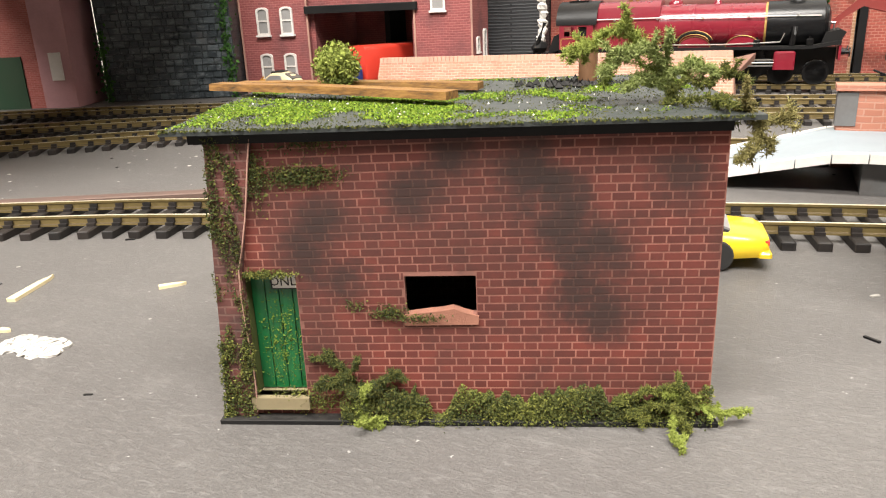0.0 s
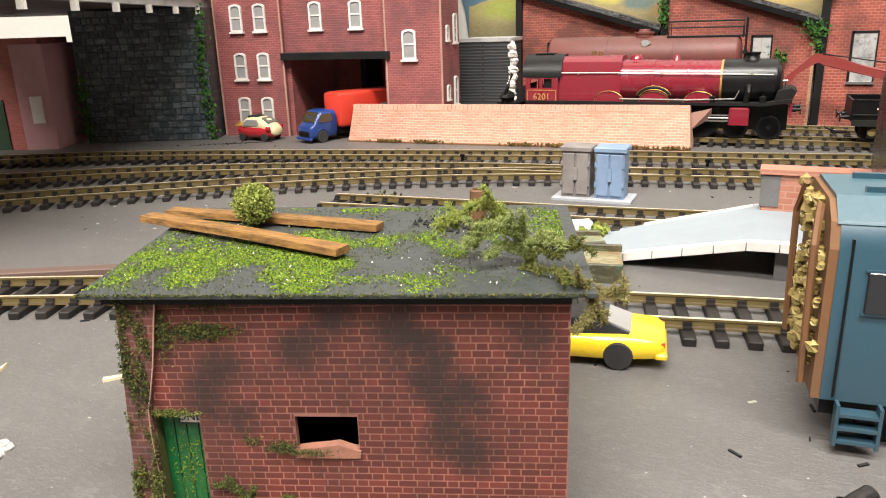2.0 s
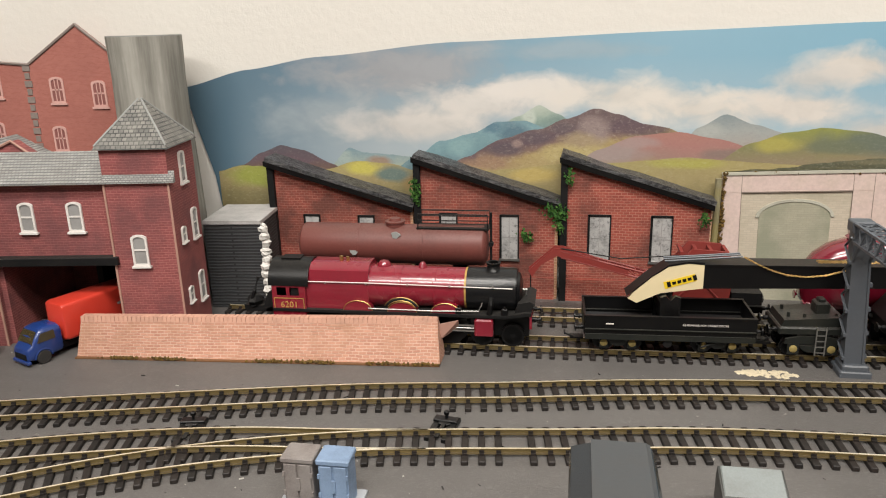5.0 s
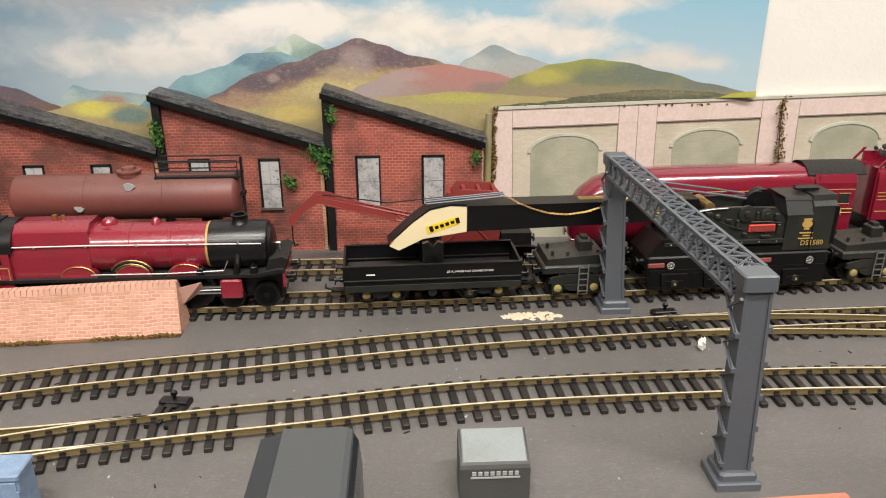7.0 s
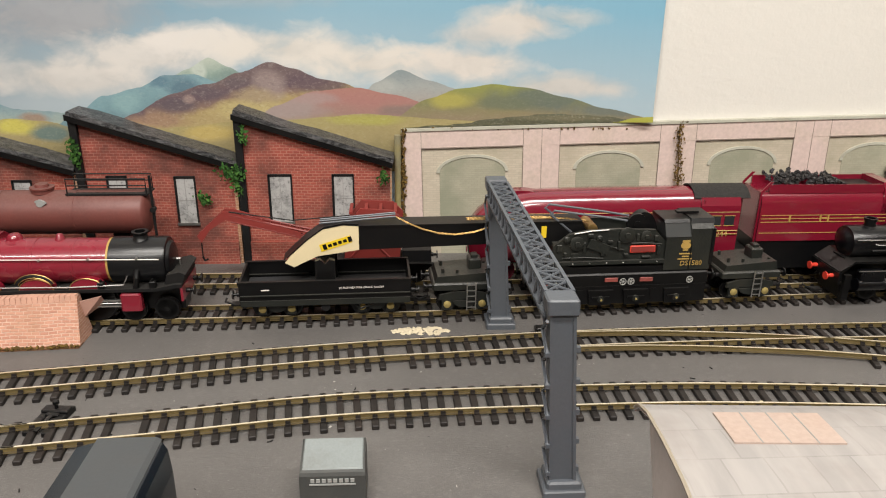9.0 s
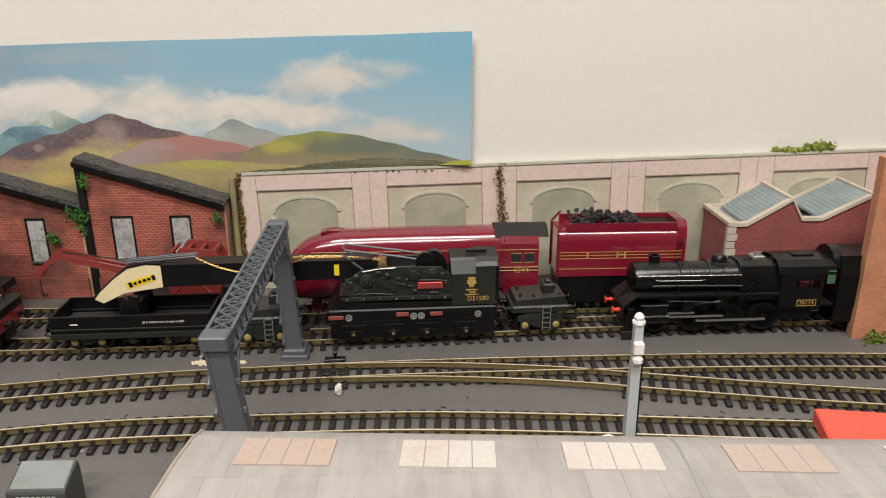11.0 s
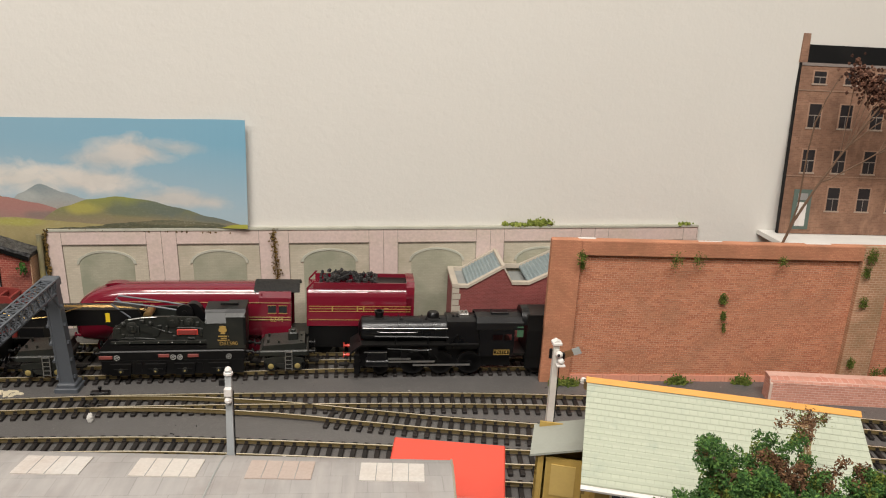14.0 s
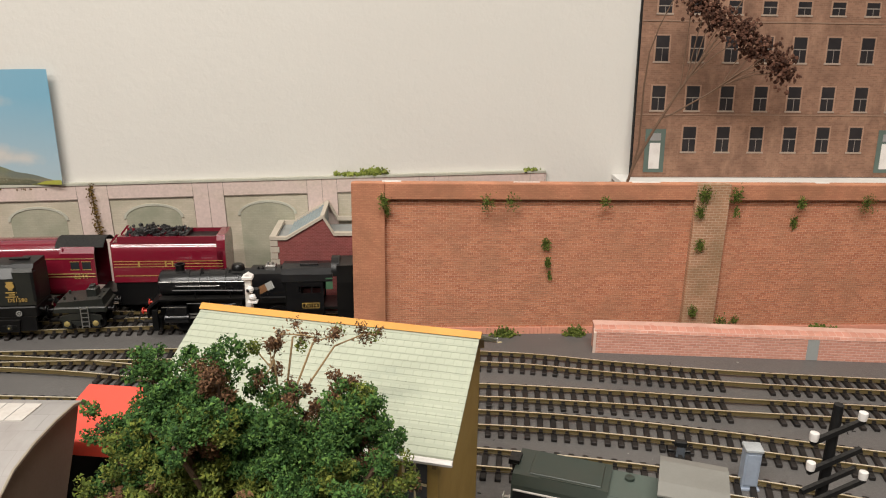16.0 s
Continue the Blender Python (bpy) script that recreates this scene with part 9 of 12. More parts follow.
def yellow_car():
    ob = thing("toy_car", pose(-0.3345, -0.4220, 0, 0, 0, 9), "yellow toy coupe car with dark windows beside the track", "toy car", "toy vehicles")
    sec = [(-0.0225, 0.0058, 0.0034, 0.0056), (-0.0205, 0.0076, 0.0026, 0.0066), (-0.012, 0.0084, 0.0022, 0.0072), (0.002, 0.0086, 0.0022, 0.0074), (0.013, 0.0086, 0.0024, 0.0080), (0.0205, 0.0080, 0.0030, 0.0076), (0.0226, 0.0066, 0.0038, 0.0066)]
    part("body", Mesh().loft([[(x, -w * 0.94, b), (x, -w, b + 0.0012), (x, -w, (b + t) / 2 + 0.0006), (x, -w * 0.93, t - 0.0006), (x, -w * 0.8, t), (x, w * 0.8, t), (x, w * 0.93, t - 0.0006), (x, w, (b + t) / 2 + 0.0006), (x, w, b + 0.0012), (x, w * 0.94, b)] for x, w, b, t in sec]), YELLOW, ob, smooth=True)
    top = [(-0.0085, 0.0066, 0.0073), (-0.0030, 0.0060, 0.0104), (0.0050, 0.0060, 0.0110), (0.0095, 0.0060, 0.0102), (0.0150, 0.0066, 0.0078)]
    part("cabin", Mesh().loft([[(x, -0.0070, 0.0070), (x, -w, h), (x, w, h), (x, 0.0070, 0.0070)] for x, w, h in top]), GLASS_DARK, ob, "dark windows")
    part("roof", Mesh().bevel_box(-0.0028, -0.0058, 0.0104, 0.0086, 0.0058, 0.0112, 0.0004), SOOT, ob, "matt black roof")
    part("rear_window", Mesh().loft([[(0.0098, -0.0052, 0.0104), (0.0098, 0.0052, 0.0104), (0.0098, 0.0052, 0.0100), (0.0098, -0.0052, 0.0100)], [(0.0150, -0.0056, 0.0084), (0.0150, 0.0056, 0.0084), (0.0150, 0.0056, 0.0079), (0.0150, -0.0056, 0.0079)]]), PANE_GREY, ob, "grey rear window")
    for y in (-0.0056, 0.0056):
        part("tail_lamp", Mesh().box(0.0212, y - 0.0012, 0.0054, 0.0226, y + 0.0012, 0.0064), ORANGE_RED, ob, "red tail lamp")
    part("bumper", Mesh().bevel_box(0.0205, -0.0080, 0.0030, 0.0232, 0.0080, 0.0042, 0.0004), YELLOW, ob)
    for x in (-0.0130, 0.0125):
        for y in (-0.0078, 0.0078):
            car_wheel(ob, x, y, 0.0033, TYRE, BLACK)


yellow_car()


def blue_diesel():
    ob = thing("diesel_locomotive", pose(-0.2845, -0.4330, 0, 0, 0, 6), "dark blue-green model diesel locomotive with a rusty yellow end", "locomotive", "model locomotives")
    BLUE = paint("diesel_blue", (0.022, 0.065, 0.095), 0.4, wear=0.2, coat=0.2)
    prof = [(-0.0145, 0.0100), (-0.0150, 0.0380), (-0.0135, 0.0425), (-0.0090, 0.0455), (0.0090, 0.0455), (0.0135, 0.0425), (0.0150, 0.0380), (0.0145, 0.0100)]
    part("body", Mesh().prism(prof, "x", 0.0015, 0.085), BLUE, ob, smooth=True)
    # Paler blue puts the roof's highlight into the colour.
    part("roof_sheet", Mesh().prism([(-0.0138, 0.0422), (-0.0091, 0.0462), (0.0091, 0.0462), (0.0138, 0.0422), (0.0091, 0.0455), (-0.0091, 0.0455)], "x", 0.001, 0.085), paint("diesel_roof_highlight", (0.045, 0.10, 0.13), 0.45, wear=0.3), ob, "blue roof with its highlight painted paler")
    for y in (-0.006, 0.006):
        part("roof_rib", Mesh().box(0.006, y - 0.0006, 0.0455, 0.028, y + 0.0006, 0.0472), BLUE, ob)
    part("end_panel", Mesh().prism([(a * 0.99, b) for a, b in prof], "x", 0.0, 0.0018), RUST_BROWN, ob, "rusty yellow end panel")
    er = Mesh()
    r = random.Random(9)
    for i in range(90):
        er.blob((-0.0006, r.uniform(-0.0140, 0.0140), r.uniform(0.011, 0.044)), r.uniform(0.0006, 0.0016), r, 6, 3, 0.3)
    tagged(part("end_grime", er, BRASS_DULL, ob, "dull yellow encrusted fittings"), kind="stuff")
    for s in (-1, 1):
        part("gangway_bar", Mesh().tube([(-0.0016, s * 0.0125, 0.012), (-0.0020, s * 0.0125, 0.038), (-0.0012, s * 0.009, 0.0445)], 0.0007), RUST_BROWN, ob)
    for x in (0.0088, 0.0178):
        win = part("window", Mesh().bevel_box(x - 0.0025, -0.01545, 0.0272, x + 0.0025, -0.0146, 0.0345, 0.0002), GLASS_DARK, ob, "black cab window")
        part("surround", Mesh().box(x - 0.0029, -0.0153, 0.0268, x + 0.0029, -0.0148, 0.0272).box(x - 0.0029, -0.0153, 0.0345, x + 0.0029, -0.0148, 0.0349), BLUE, win)
    for x in (0.0035, 0.0133, 0.0235, 0.040):
        part("door_seam", Mesh().box(x - 0.0002, -0.01522, 0.0110, x + 0.0002, -0.0146, 0.0400), BLACK, ob)
    part("number_bars", Mesh().box(0.0180, -0.0152, 0.0178, 0.0192, -0.0148, 0.0198).box(0.0198, -0.0152, 0.0178, 0.0210, -0.0148, 0.0198).box(0.0216, -0.0152, 0.0178, 0.0228, -0.0148, 0.0198).box(0.0234, -0.0152, 0.0178, 0.0246, -0.0148, 0.0198), WHITE_LINE, ob, "white number bars")
    for i in range(3):
        part("foot_step", Mesh().box(0.0045, -0.0168, 0.0028 + i * 0.0026, 0.0110, -0.0140, 0.0034 + i * 0.0026), BLUE, ob)
    part("step_side", Mesh().box(0.0040, -0.0168, 0.0022, 0.0046, -0.0142, 0.0102).box(0.0108, -0.0168, 0.0022, 0.0114, -0.0142, 0.0102), BLUE, ob)
    part("underframe", Mesh().box(0.002, -0.012, 0.0060, 0.083, 0.012, 0.0105).box(0.018, -0.0130, 0.0030, 0.05, 0.0130, 0.0100), BLACK, ob)
    for x in (0.0145, 0.030, 0.060):
        for s in (-1, 1):
            spoked_wheel(ob, 0.0058, BLACK, pose(x, s * 0.0078, 0.0058, 0, 0, 0 if s < 0 else 180))


blue_diesel()

nail = thing("nail", pose(-0.356, -0.5310, 0.0012, 0, 0, 102), "small blunt grey steel nail lying on the baseboard", "nail")
part("shank", Mesh().lathe((0, 0, -0.0003), (1, 0, -0.07), [(0, 0.0006), (0.0055, 0.00055), (0.0070, 0.0001)], 10), GREY_METAL, nail, smooth=True)
part("head", Mesh().lathe((-0.0005, 0, -0.0003), (1, 0, 0), [(0, 0), (0, 0.0013), (0.0004, 0.0013), (0.0005, 0.0006)], 14), STEEL, nail, smooth=True)
sc = thing("screw", pose(-0.2935, -0.4895, 0.0016, 0, -6, 50), "dark steel wood screw lying beside the hut", "screw")
prof = [(0, 0.0001), (0.0012, 0.0006)]
for i in range(26):
    prof += [(0.0014 + i * 0.0009, 0.0008 + min(i, 8) * 0.00008), (0.0018 + i * 0.0009, 0.0012 + min(i, 8) * 0.0001), (0.0021 + i * 0.0009, 0.0008 + min(i, 8) * 0.00008)]
part("thread", Mesh().lathe((0, 0, 0), (1, 0, 0), prof + [(0.0265, 0.0016), (0.03, 0.0016), (0.03, 0)], 14), SOOT, sc, smooth=False)

# relay cabinets
def relay_cabinets():
    ob = thing("relay_cabinets", pose(-0.364, -0.2660, 0, 0, 0, 0.5), "pair of trackside cabinets, one rusty grey, one pale blue", "cabinet")
    part("base_plate", Mesh().bevel_box(-0.0172, -0.0085, 0, 0.0172, 0.0085, 0.0013, 0.0003), paint("plate_grey", (0.36, 0.38, 0.41), 0.6, wear=0.3), ob)
    for x, mat, name in ((-0.0074, paint("cabinet_rusty", (0.22, 0.20, 0.19), 0.7, wear=0.7, dirt=(0.07, 0.045, 0.04), scale=350, bump=0.5), "rusty grey cabinet"), (0.0074, paint("cabinet_blue", (0.19, 0.27, 0.40), 0.55, wear=0.8, dirt=(0.09, 0.12, 0.17), scale=600, bump=0.4), "pale blue cabinet")):
        c = part("cabinet_body", Mesh().bevel_box(x - 0.0062, -0.0055, 0.0013, x + 0.0062, 0.0050, 0.0215, 0.0003), mat, ob, name)
        part("lid", Mesh().bevel_box(x - 0.0069, -0.0064, 0.0215, x + 0.0069, 0.0056, 0.0235, 0.0005), mat, c)
        for s in (-1, 1):
            part("door", Mesh().bevel_box(x + s * 0.0030 - 0.0026, -0.0062, 0.0028, x + s * 0.0030 + 0.0026, -0.0054, 0.0205, 0.0002), mat, c)
            part("hinge", Mesh().box(x + s * 0.0058 - 0.0005, -0.0066, 0.0065, x + s * 0.0058 + 0.0005, -0.0058, 0.0085).box(x + s * 0.0058 - 0.0005, -0.0066, 0.0150, x + s * 0.0058 + 0.0005, -0.0058, 0.0170), mat, c)
        part("latch", Mesh().box(x - 0.0006, -0.0068, 0.0090, x + 0.0010, -0.0060, 0.0145), mat, c)


relay_cabinets()

gb = thing("grey_plastic_box", pose(-0.195, -0.2575, 0, 0, 0, 0), "grey-green moulded plastic box with embossed writing", "box")
GB = paint("box_grey_green", (0.050, 0.053, 0.051), 0.5, wear=0.6, scale=300, bump=0.2, dirt=(0.085, 0.082, 0.075))
part("body", Mesh().loft([[(-0.0122, -0.0078, 0), (0.0122, -0.0078, 0), (0.0122, 0.0074, 0), (-0.0122, 0.0074, 0)], [(-0.0122, -0.0076, 0.0145), (0.0122, -0.0076, 0.0145), (0.0122, 0.0074, 0.0165), (-0.0122, 0.0074, 0.0165)], [(-0.0120, -0.0070, 0.0158), (0.0120, -0.0070, 0.0158), (0.0120, 0.0070, 0.0208), (-0.0120, 0.0070, 0.0208)], [(-0.0112, -0.0060, 0.0163), (0.0112, -0.0060, 0.0163), (0.0112, 0.0062, 0.0213), (-0.0112, 0.0062, 0.0213)]]), GB, gb)
part("top_pad", Mesh().loft([[(-0.0112, -0.0060, 0.0163), (0.0112, -0.0060, 0.0163), (0.0112, 0.0062, 0.0213), (-0.0112, 0.0062, 0.0213)], [(-0.0108, -0.0056, 0.0168), (0.0108, -0.0056, 0.0168), (0.0108, 0.0058, 0.0217), (-0.0108, 0.0058, 0.0217)]]), paint("pad_pale_grey", (0.20, 0.225, 0.225), 0.5, wear=0.6, scale=300), gb, "paler top")
bars = Mesh().box(-0.0085, -0.0081, 0.0108, 0.0085, -0.0077, 0.0114)
for i in range(8):
    bars.box(-0.0080 + i * 0.0021, -0.0081, 0.0120, -0.0066 + i * 0.0021, -0.0077, 0.0135)
part("embossed_panel", bars, GREY_ROOF, gb, "pale embossed bars")


def timber(name, a, b, w, h, z, mat, label, channel=False, tilt=0):
    d = Vector((b[0] - a[0], b[1] - a[1], 0))
    ob = thing(name, pose(a[0], a[1], z, 0, tilt, math.degrees(math.atan2(d.y, d.x))), label, "timber" if "timber" in name else "strip", "loose strips by the platform")
    n = d.length
    if channel:
        prof = [(-w / 2, 0), (w / 2, 0), (w / 2, h), (w / 2 - 0.0015, h), (w / 2 - 0.0018, h * 0.55), (-w / 2 + 0.0018, h * 0.55), (-w / 2 + 0.0015, h), (-w / 2, h)]
    else:
        prof = [(-w / 2, 0), (w / 2, 0), (w / 2, h * 0.9), (w / 2 - 0.0004, h), (-w / 2 + 0.0004, h), (-w / 2, h * 0.9)]
    if channel:
        part("web", Mesh().box(0, -w / 2 + 0.0013, 0, n, w / 2 - 0.0013, h * 0.72), mat, ob)
        for s in (-1, 1):
            part("flange", Mesh().bevel_box(0, s * w / 2 - (0 if s < 0 else 0.0013), 0, n, s * w / 2 + (0.0013 if s < 0 else 0), h * 0.76 if s < 0 else h, 0.0003), LIP, ob, "dark green-brown lip")
    else:
        part("beam", Mesh().prism(prof, "x", 0, n), mat, ob)
    return ob


def patina(name, base, rust, pale, teal):
    """Streaky old paint on a strip: base coat, rust, pale rubbed patches, verdigris."""
    k = Nodes(name)
    pos = k.n("VectorMath", {0: k.geo.outputs["Position"], 1: (70, 190, 190)}, operation="MULTIPLY").outputs[0]
    a, b, c3 = k.noise(1.0, 5, 0.6, pos, 0.8), k.noise(2.3, 5, 0.65, pos, 0.5), k.noise(900, 4, 0.7)
    c = k.mix(k.step(a, 0.42, 0.62), base, rust)
    c = k.mix(k.math("MULTIPLY", k.step(b, 0.50, 0.64), 0.85), c, pale)
    c = k.mix(k.math("MULTIPLY", k.step(k.noise(1.4, 4, 0.6, pos, 1.2), 0.56, 0.66), 0.9), c, teal)
    c = k.mix(k.math("MULTIPLY", k.step(c3, 0.5, 0.75), 0.5), c, tuple(v * 0.45 for v in base))
    k.bump(c3, 0.5, 0.0005)
    return k.set(c, 0.5)


LIP = patina("timber_lip", (0.050, 0.048, 0.026), (0.085, 0.065, 0.032), (0.16, 0.165, 0.09), (0.07, 0.10, 0.065))
VERD = patina("verdigris_paint", (0.15, 0.17, 0.10), (0.24, 0.20, 0.11), (0.27, 0.34, 0.22), (0.07, 0.30, 0.25))
VERD2 = patina("verdigris_olive", (0.17, 0.15, 0.075), (0.20, 0.11, 0.055), (0.34, 0.31, 0.19), (0.22, 0.27, 0.17))
timber("plastic_strip", (-0.4445, -0.3690), (-0.3525, -0.3210), 0.0065, 0.0048, 0, paint("white_plastic", (0.62, 0.66, 0.70), 0.35, wear=0.05), "white plastic strip under weathered green channels")
timber("painted_timber", (-0.4180, -0.3715), (-0.3660, -0.3490), 0.0095, 0.0098, 0, VERD, "weathered green timber channel on the pile", True)
timber("painted_timber", (-0.3655, -0.3515), (-0.3435, -0.3415), 0.01, 0.0062, 0, VERD, "short weathered green timber channel", True)
timber("painted_timber", (-0.4195, -0.3835), (-0.3325, -0.3645), 0.0155, 0.0078, 0, VERD2, "long weathered olive timber channel at the front", True)
timber("painted_timber", (-0.4370, -0.3930), (-0.4205, -0.3868), 0.0145, 0.0056, 0, VERD2, "short end of weathered olive timber", True)
timber("wood_strip", (-0.4300, -0.4030), (-0.3900, -0.3915), 0.003, 0.0018, 0, paint("raw_pine", (0.55, 0.38, 0.21), 0.75, wear=0.7, dirt=(0.34, 0.20, 0.10), bump=0.5), "split strip of raw pine beside the pile")
timber("wood_strip", (-0.56, -0.4560), (-0.4400, -0.3930), 0.0050, 0.0030, 0, paint("brown_strip", (0.12, 0.075, 0.06), 0.6, wear=0.4), "long brown wooden strip lying on the baseboard")
lw = thing("salmon_wall", pose(-0.148, -0.2955, 0, 0, 0, 2.2), "low salmon painted wall in front of the gantry", "wall")
part("wall", Mesh().bevel_box(-0.062, -0.0042, 0, 0.062, 0.0042, 0.0200, 0.0004), paint("salmon_paint", (0.52, 0.20, 0.13), 0.6, wear=0.45, dirt=(0.34, 0.10, 0.07), scale=150), lw)

# ---- signal gantry over the tracks ----
def gantry():
    ob = thing("signal_gantry", Matrix(), "grey plastic lattice girder gantry spanning the tracks", "gantry")
    N, F = Vector((-0.1072, -0.2562, 0)), Vector((-0.1130, -0.1145, 0))
    top = 0.0805
    lean = {0: Vector((-0.0068, -0.0075, 0)), 1: Vector((-0.0050, -0.0010, 0))}
    for n, c in enumerate((N, F)):
        part("base", Mesh().bevel_box(c.x - 0.0082, c.y - 0.0078, 0, c.x + 0.0082, c.y + 0.0078, 0.0034, 0.0005), GREY_METAL, ob)
        part("plinth", Mesh().bevel_box(c.x - 0.0068, c.y - 0.0064, 0.0034, c.x + 0.0068, c.y + 0.0064, 0.0066, 0.0008), GREY_METAL, ob)
        g = lean[n] / top
        m = Matrix(((1, 0, g.x, c.x), (0, 1, g.y, c.y), (0, 0, 1, 0), (0, 0, 0, 1)))
        h = [(-0.0052, -0.0040), (-0.0040, -0.0040), (-0.0040, -0.0035), (0.0040, -0.0035), (0.0040, -0.0040), (0.0052, -0.0040), (0.0052, 0.0038), (0.0040, 0.0038), (0.0040, 0.0030), (-0.0040, 0.0030), (-0.0040, 0.0038), (-0.0052, 0.0038)]
        p = part("post", Mesh(m).loft([[(a, b, 0.0066) for a, b in h], [(a * 0.88, b * 0.88, top) for a, b in h]]), GREY_METAL, ob)
        for i in range(5):
            z = 0.010 + i * 0.0136
            part("cross_brace", Mesh(m).tube([(-0.0058, -0.004, z), (-0.0060, 0.004, z + 0.0068), (-0.0057, -0.004, z + 0.0136)], 0.0007, 5), GREY_METAL, p)
            part("bracket", Mesh(m).box(0.0046, -0.0030, z, 0.0064, -0.0012, z + 0.0022), GREY_METAL, p)
            part("rivet_plate", Mesh(m).box(-0.0066, -0.0046, z - 0.0008, -0.0048, -0.002, z + 0.0008), GREY_METAL, p)
        part("cap", Mesh(m).bevel_box(-0.0056, -0.0046, top, 0.0056, 0.0046, top + 0.0058, 0.0006), GREY_METAL, p)
        for s in (-1, 1):
            q = 1 if n == 0 else -1
            part("knee_brace", Mesh(m).tube([(s * 0.0042, q * 0.003, top - 0.016), (s * 0.0042, q * 0.012, top - 0.004)], 0.0008, 5), GREY_METAL, p)
    N, F = N + lean[0], F + lean[1]
    a, b = N + Vector((0, 0.0045, 0)), F - Vector((0, 0.0045, 0))
    zl, zh, w = top - 0.0045, top + 0.0048, 0.0048
    for s in (-1, 1):
        for z in (zl, zh):
            part("chord", Mesh().loft([[(p.x + s * w - 0.0007, p.y, z - 0.0006), (p.x + s * w + 0.0007, p.y, z - 0.0006), (p.x + s * w + 0.0007, p.y, z + 0.0006), (p.x + s * w - 0.0007, p.y, z + 0.0006)] for p in (a, b)]), GREY_METAL, ob)
    n = 15
    for i in range(n):
        p, q, h = a.lerp(b, i / n), a.lerp(b, (i + 1) / n), a.lerp(b, (i + 0.5) / n)
        for s in (-1, 1):
            part("lattice_bar", Mesh().tube([(p.x + s * w, p.y, zl), (h.x + s * w, h.y, zh)], 0.0005, 5), GREY_METAL, ob)
            part("lattice_bar", Mesh().tube([(h.x + s * w, h.y, zh), (q.x + s * w, q.y, zl)], 0.0005, 5), GREY_METAL, ob)
        for z in (zl, zh):
            part("lattice_bar", Mesh().tube([(p.x - w, p.y, z), (q.x + w, q.y, z)], 0.0005, 5), GREY_METAL, ob)
            part("lattice_bar", Mesh().tube([(p.x + w, p.y, z), (p.x - w, p.y, z)], 0.0004, 5), GREY_METAL, ob)
            part("lattice_bar", Mesh().tube([(p.x + w, p.y, z), (q.x - w, q.y, z)], 0.0005, 5), GREY_METAL, ob)


gantry()


def signal(x, y, top, lean, label, white):
    ob = thing("signal_post", pose(x, y, 0, lean, 0, 0), label, "signal", "semaphore signals")
    col = paint("signal_white" if white else "signal_grey", (0.62, 0.60, 0.55) if white else (0.40, 0.42, 0.43), 0.55, wear=0.3)
    part("base", Mesh().bevel_box(-0.012, -0.010, 0, 0.012, 0.010, 0.003, 0.0006).bevel_box(-0.0024, -0.0024, 0.003, 0.0024, 0.0024, 0.030, 0.0003), BLACK, ob, "black base")
    part("post", Mesh().loft([[(a * 0.0021, b * 0.0021, 0.028) for a, b in ((-1, -1), (1, -1), (1, 1), (-1, 1))], [(a * 0.0014, b * 0.0014, top - 0.002) for a, b in ((-1, -1), (1, -1), (1, 1), (-1, 1))]]), col, ob)
    if white:
        part("cap", Mesh().bevel_box(-0.0025, -0.0025, top - 0.002, 0.0025, 0.0025, top - 0.0006, 0.0003).prism([(-0.0020, top - 0.0006), (0.0, top + 0.0006), (0.0020, top - 0.0006)], "y", -0.0020, 0.0020), WINDOW_WHITE, ob)
        lamp_part = part("signal_lamp", Mesh().blob((0.0012, -0.0030, top - 0.0068), 0.0019, random.Random(1), 10, 6, 0.12).blob((0.0022, -0.0034, top - 0.0105), 0.0018, random.Random(2), 10, 6, 0.12).bevel_box(0.0, -0.0050, top - 0.0130, 0.0045, -0.0012, top - 0.0122, 0.0002), WINDOW_WHITE, ob, smooth=True)
        part("lens", Mesh().blob((0.0004, -0.0046, top - 0.0066), 0.0008, random.Random(3), 8, 5, 0.05), SOOT, lamp_part)
        part("pivot", Mesh().bevel_box(-0.0030, 0.0012, top - 0.0110, -0.0014, 0.0024, top - 0.0055, 0.0003).bevel_box(0.0014, -0.0008, top - 0.0120, 0.0050, 0.0016, top - 0.0070, 0.0006), SOOT, ob)
        turn = Matrix.Translation((0.0036, 0.0014, top - 0.0095)) @ pose(0, 0, 0, 0, -30, -28)
        arm = part("arm", Mesh().box(0.0, -0.0004, -0.0017, 0.0068, 0.0004, 0.0017, turn), RUST_BROWN, ob, "weathered red-brown signal arm")
        part("arm_tip", Mesh().box(0.0068, -0.0004, -0.0018, 0.0108, 0.0004, 0.0018, turn), GREY_ROOF, arm, "pale grey arm end")
    else:
        part("finial", Mesh().lathe((0, 0, top - 0.004), (0, 0, 1), [(0, 0.0022), (0.0010, 0.0022), (0.0014, 0.0012), (0.0024, 0.0017), (0.0034, 0.0012), (0.0042, 0)], 12), WINDOW_WHITE, ob, smooth=True)
        part("lamp_bracket", Mesh().bevel_box(-0.0018, -0.0036, top - 0.014, 0.0018, -0.0010, top - 0.010, 0.0004).blob((0, -0.0024, top - 0.0165), 0.0019, random.Random(1), 8, 5, 0.05), WINDOW_WHITE, ob)
        part("arm", Mesh().box(-0.0050, 0.0016, top - 0.0110, 0.0012, 0.0022, top - 0.0080), SOOT, ob, "dark signal arm")
    part("operating_rod", Mesh().tube([(0.0022, -0.001, 0.03), (0.0022, -0.001, top - 0.012)], 0.0003, 5), SOOT, ob)


signal(0.0385, -0.2995, 0.1085, 0, "grey signal post with white finial behind the shed", False)
signal(0.2010, -0.2785, 0.1140, 0, "white signal post with dark arm and black base", True)


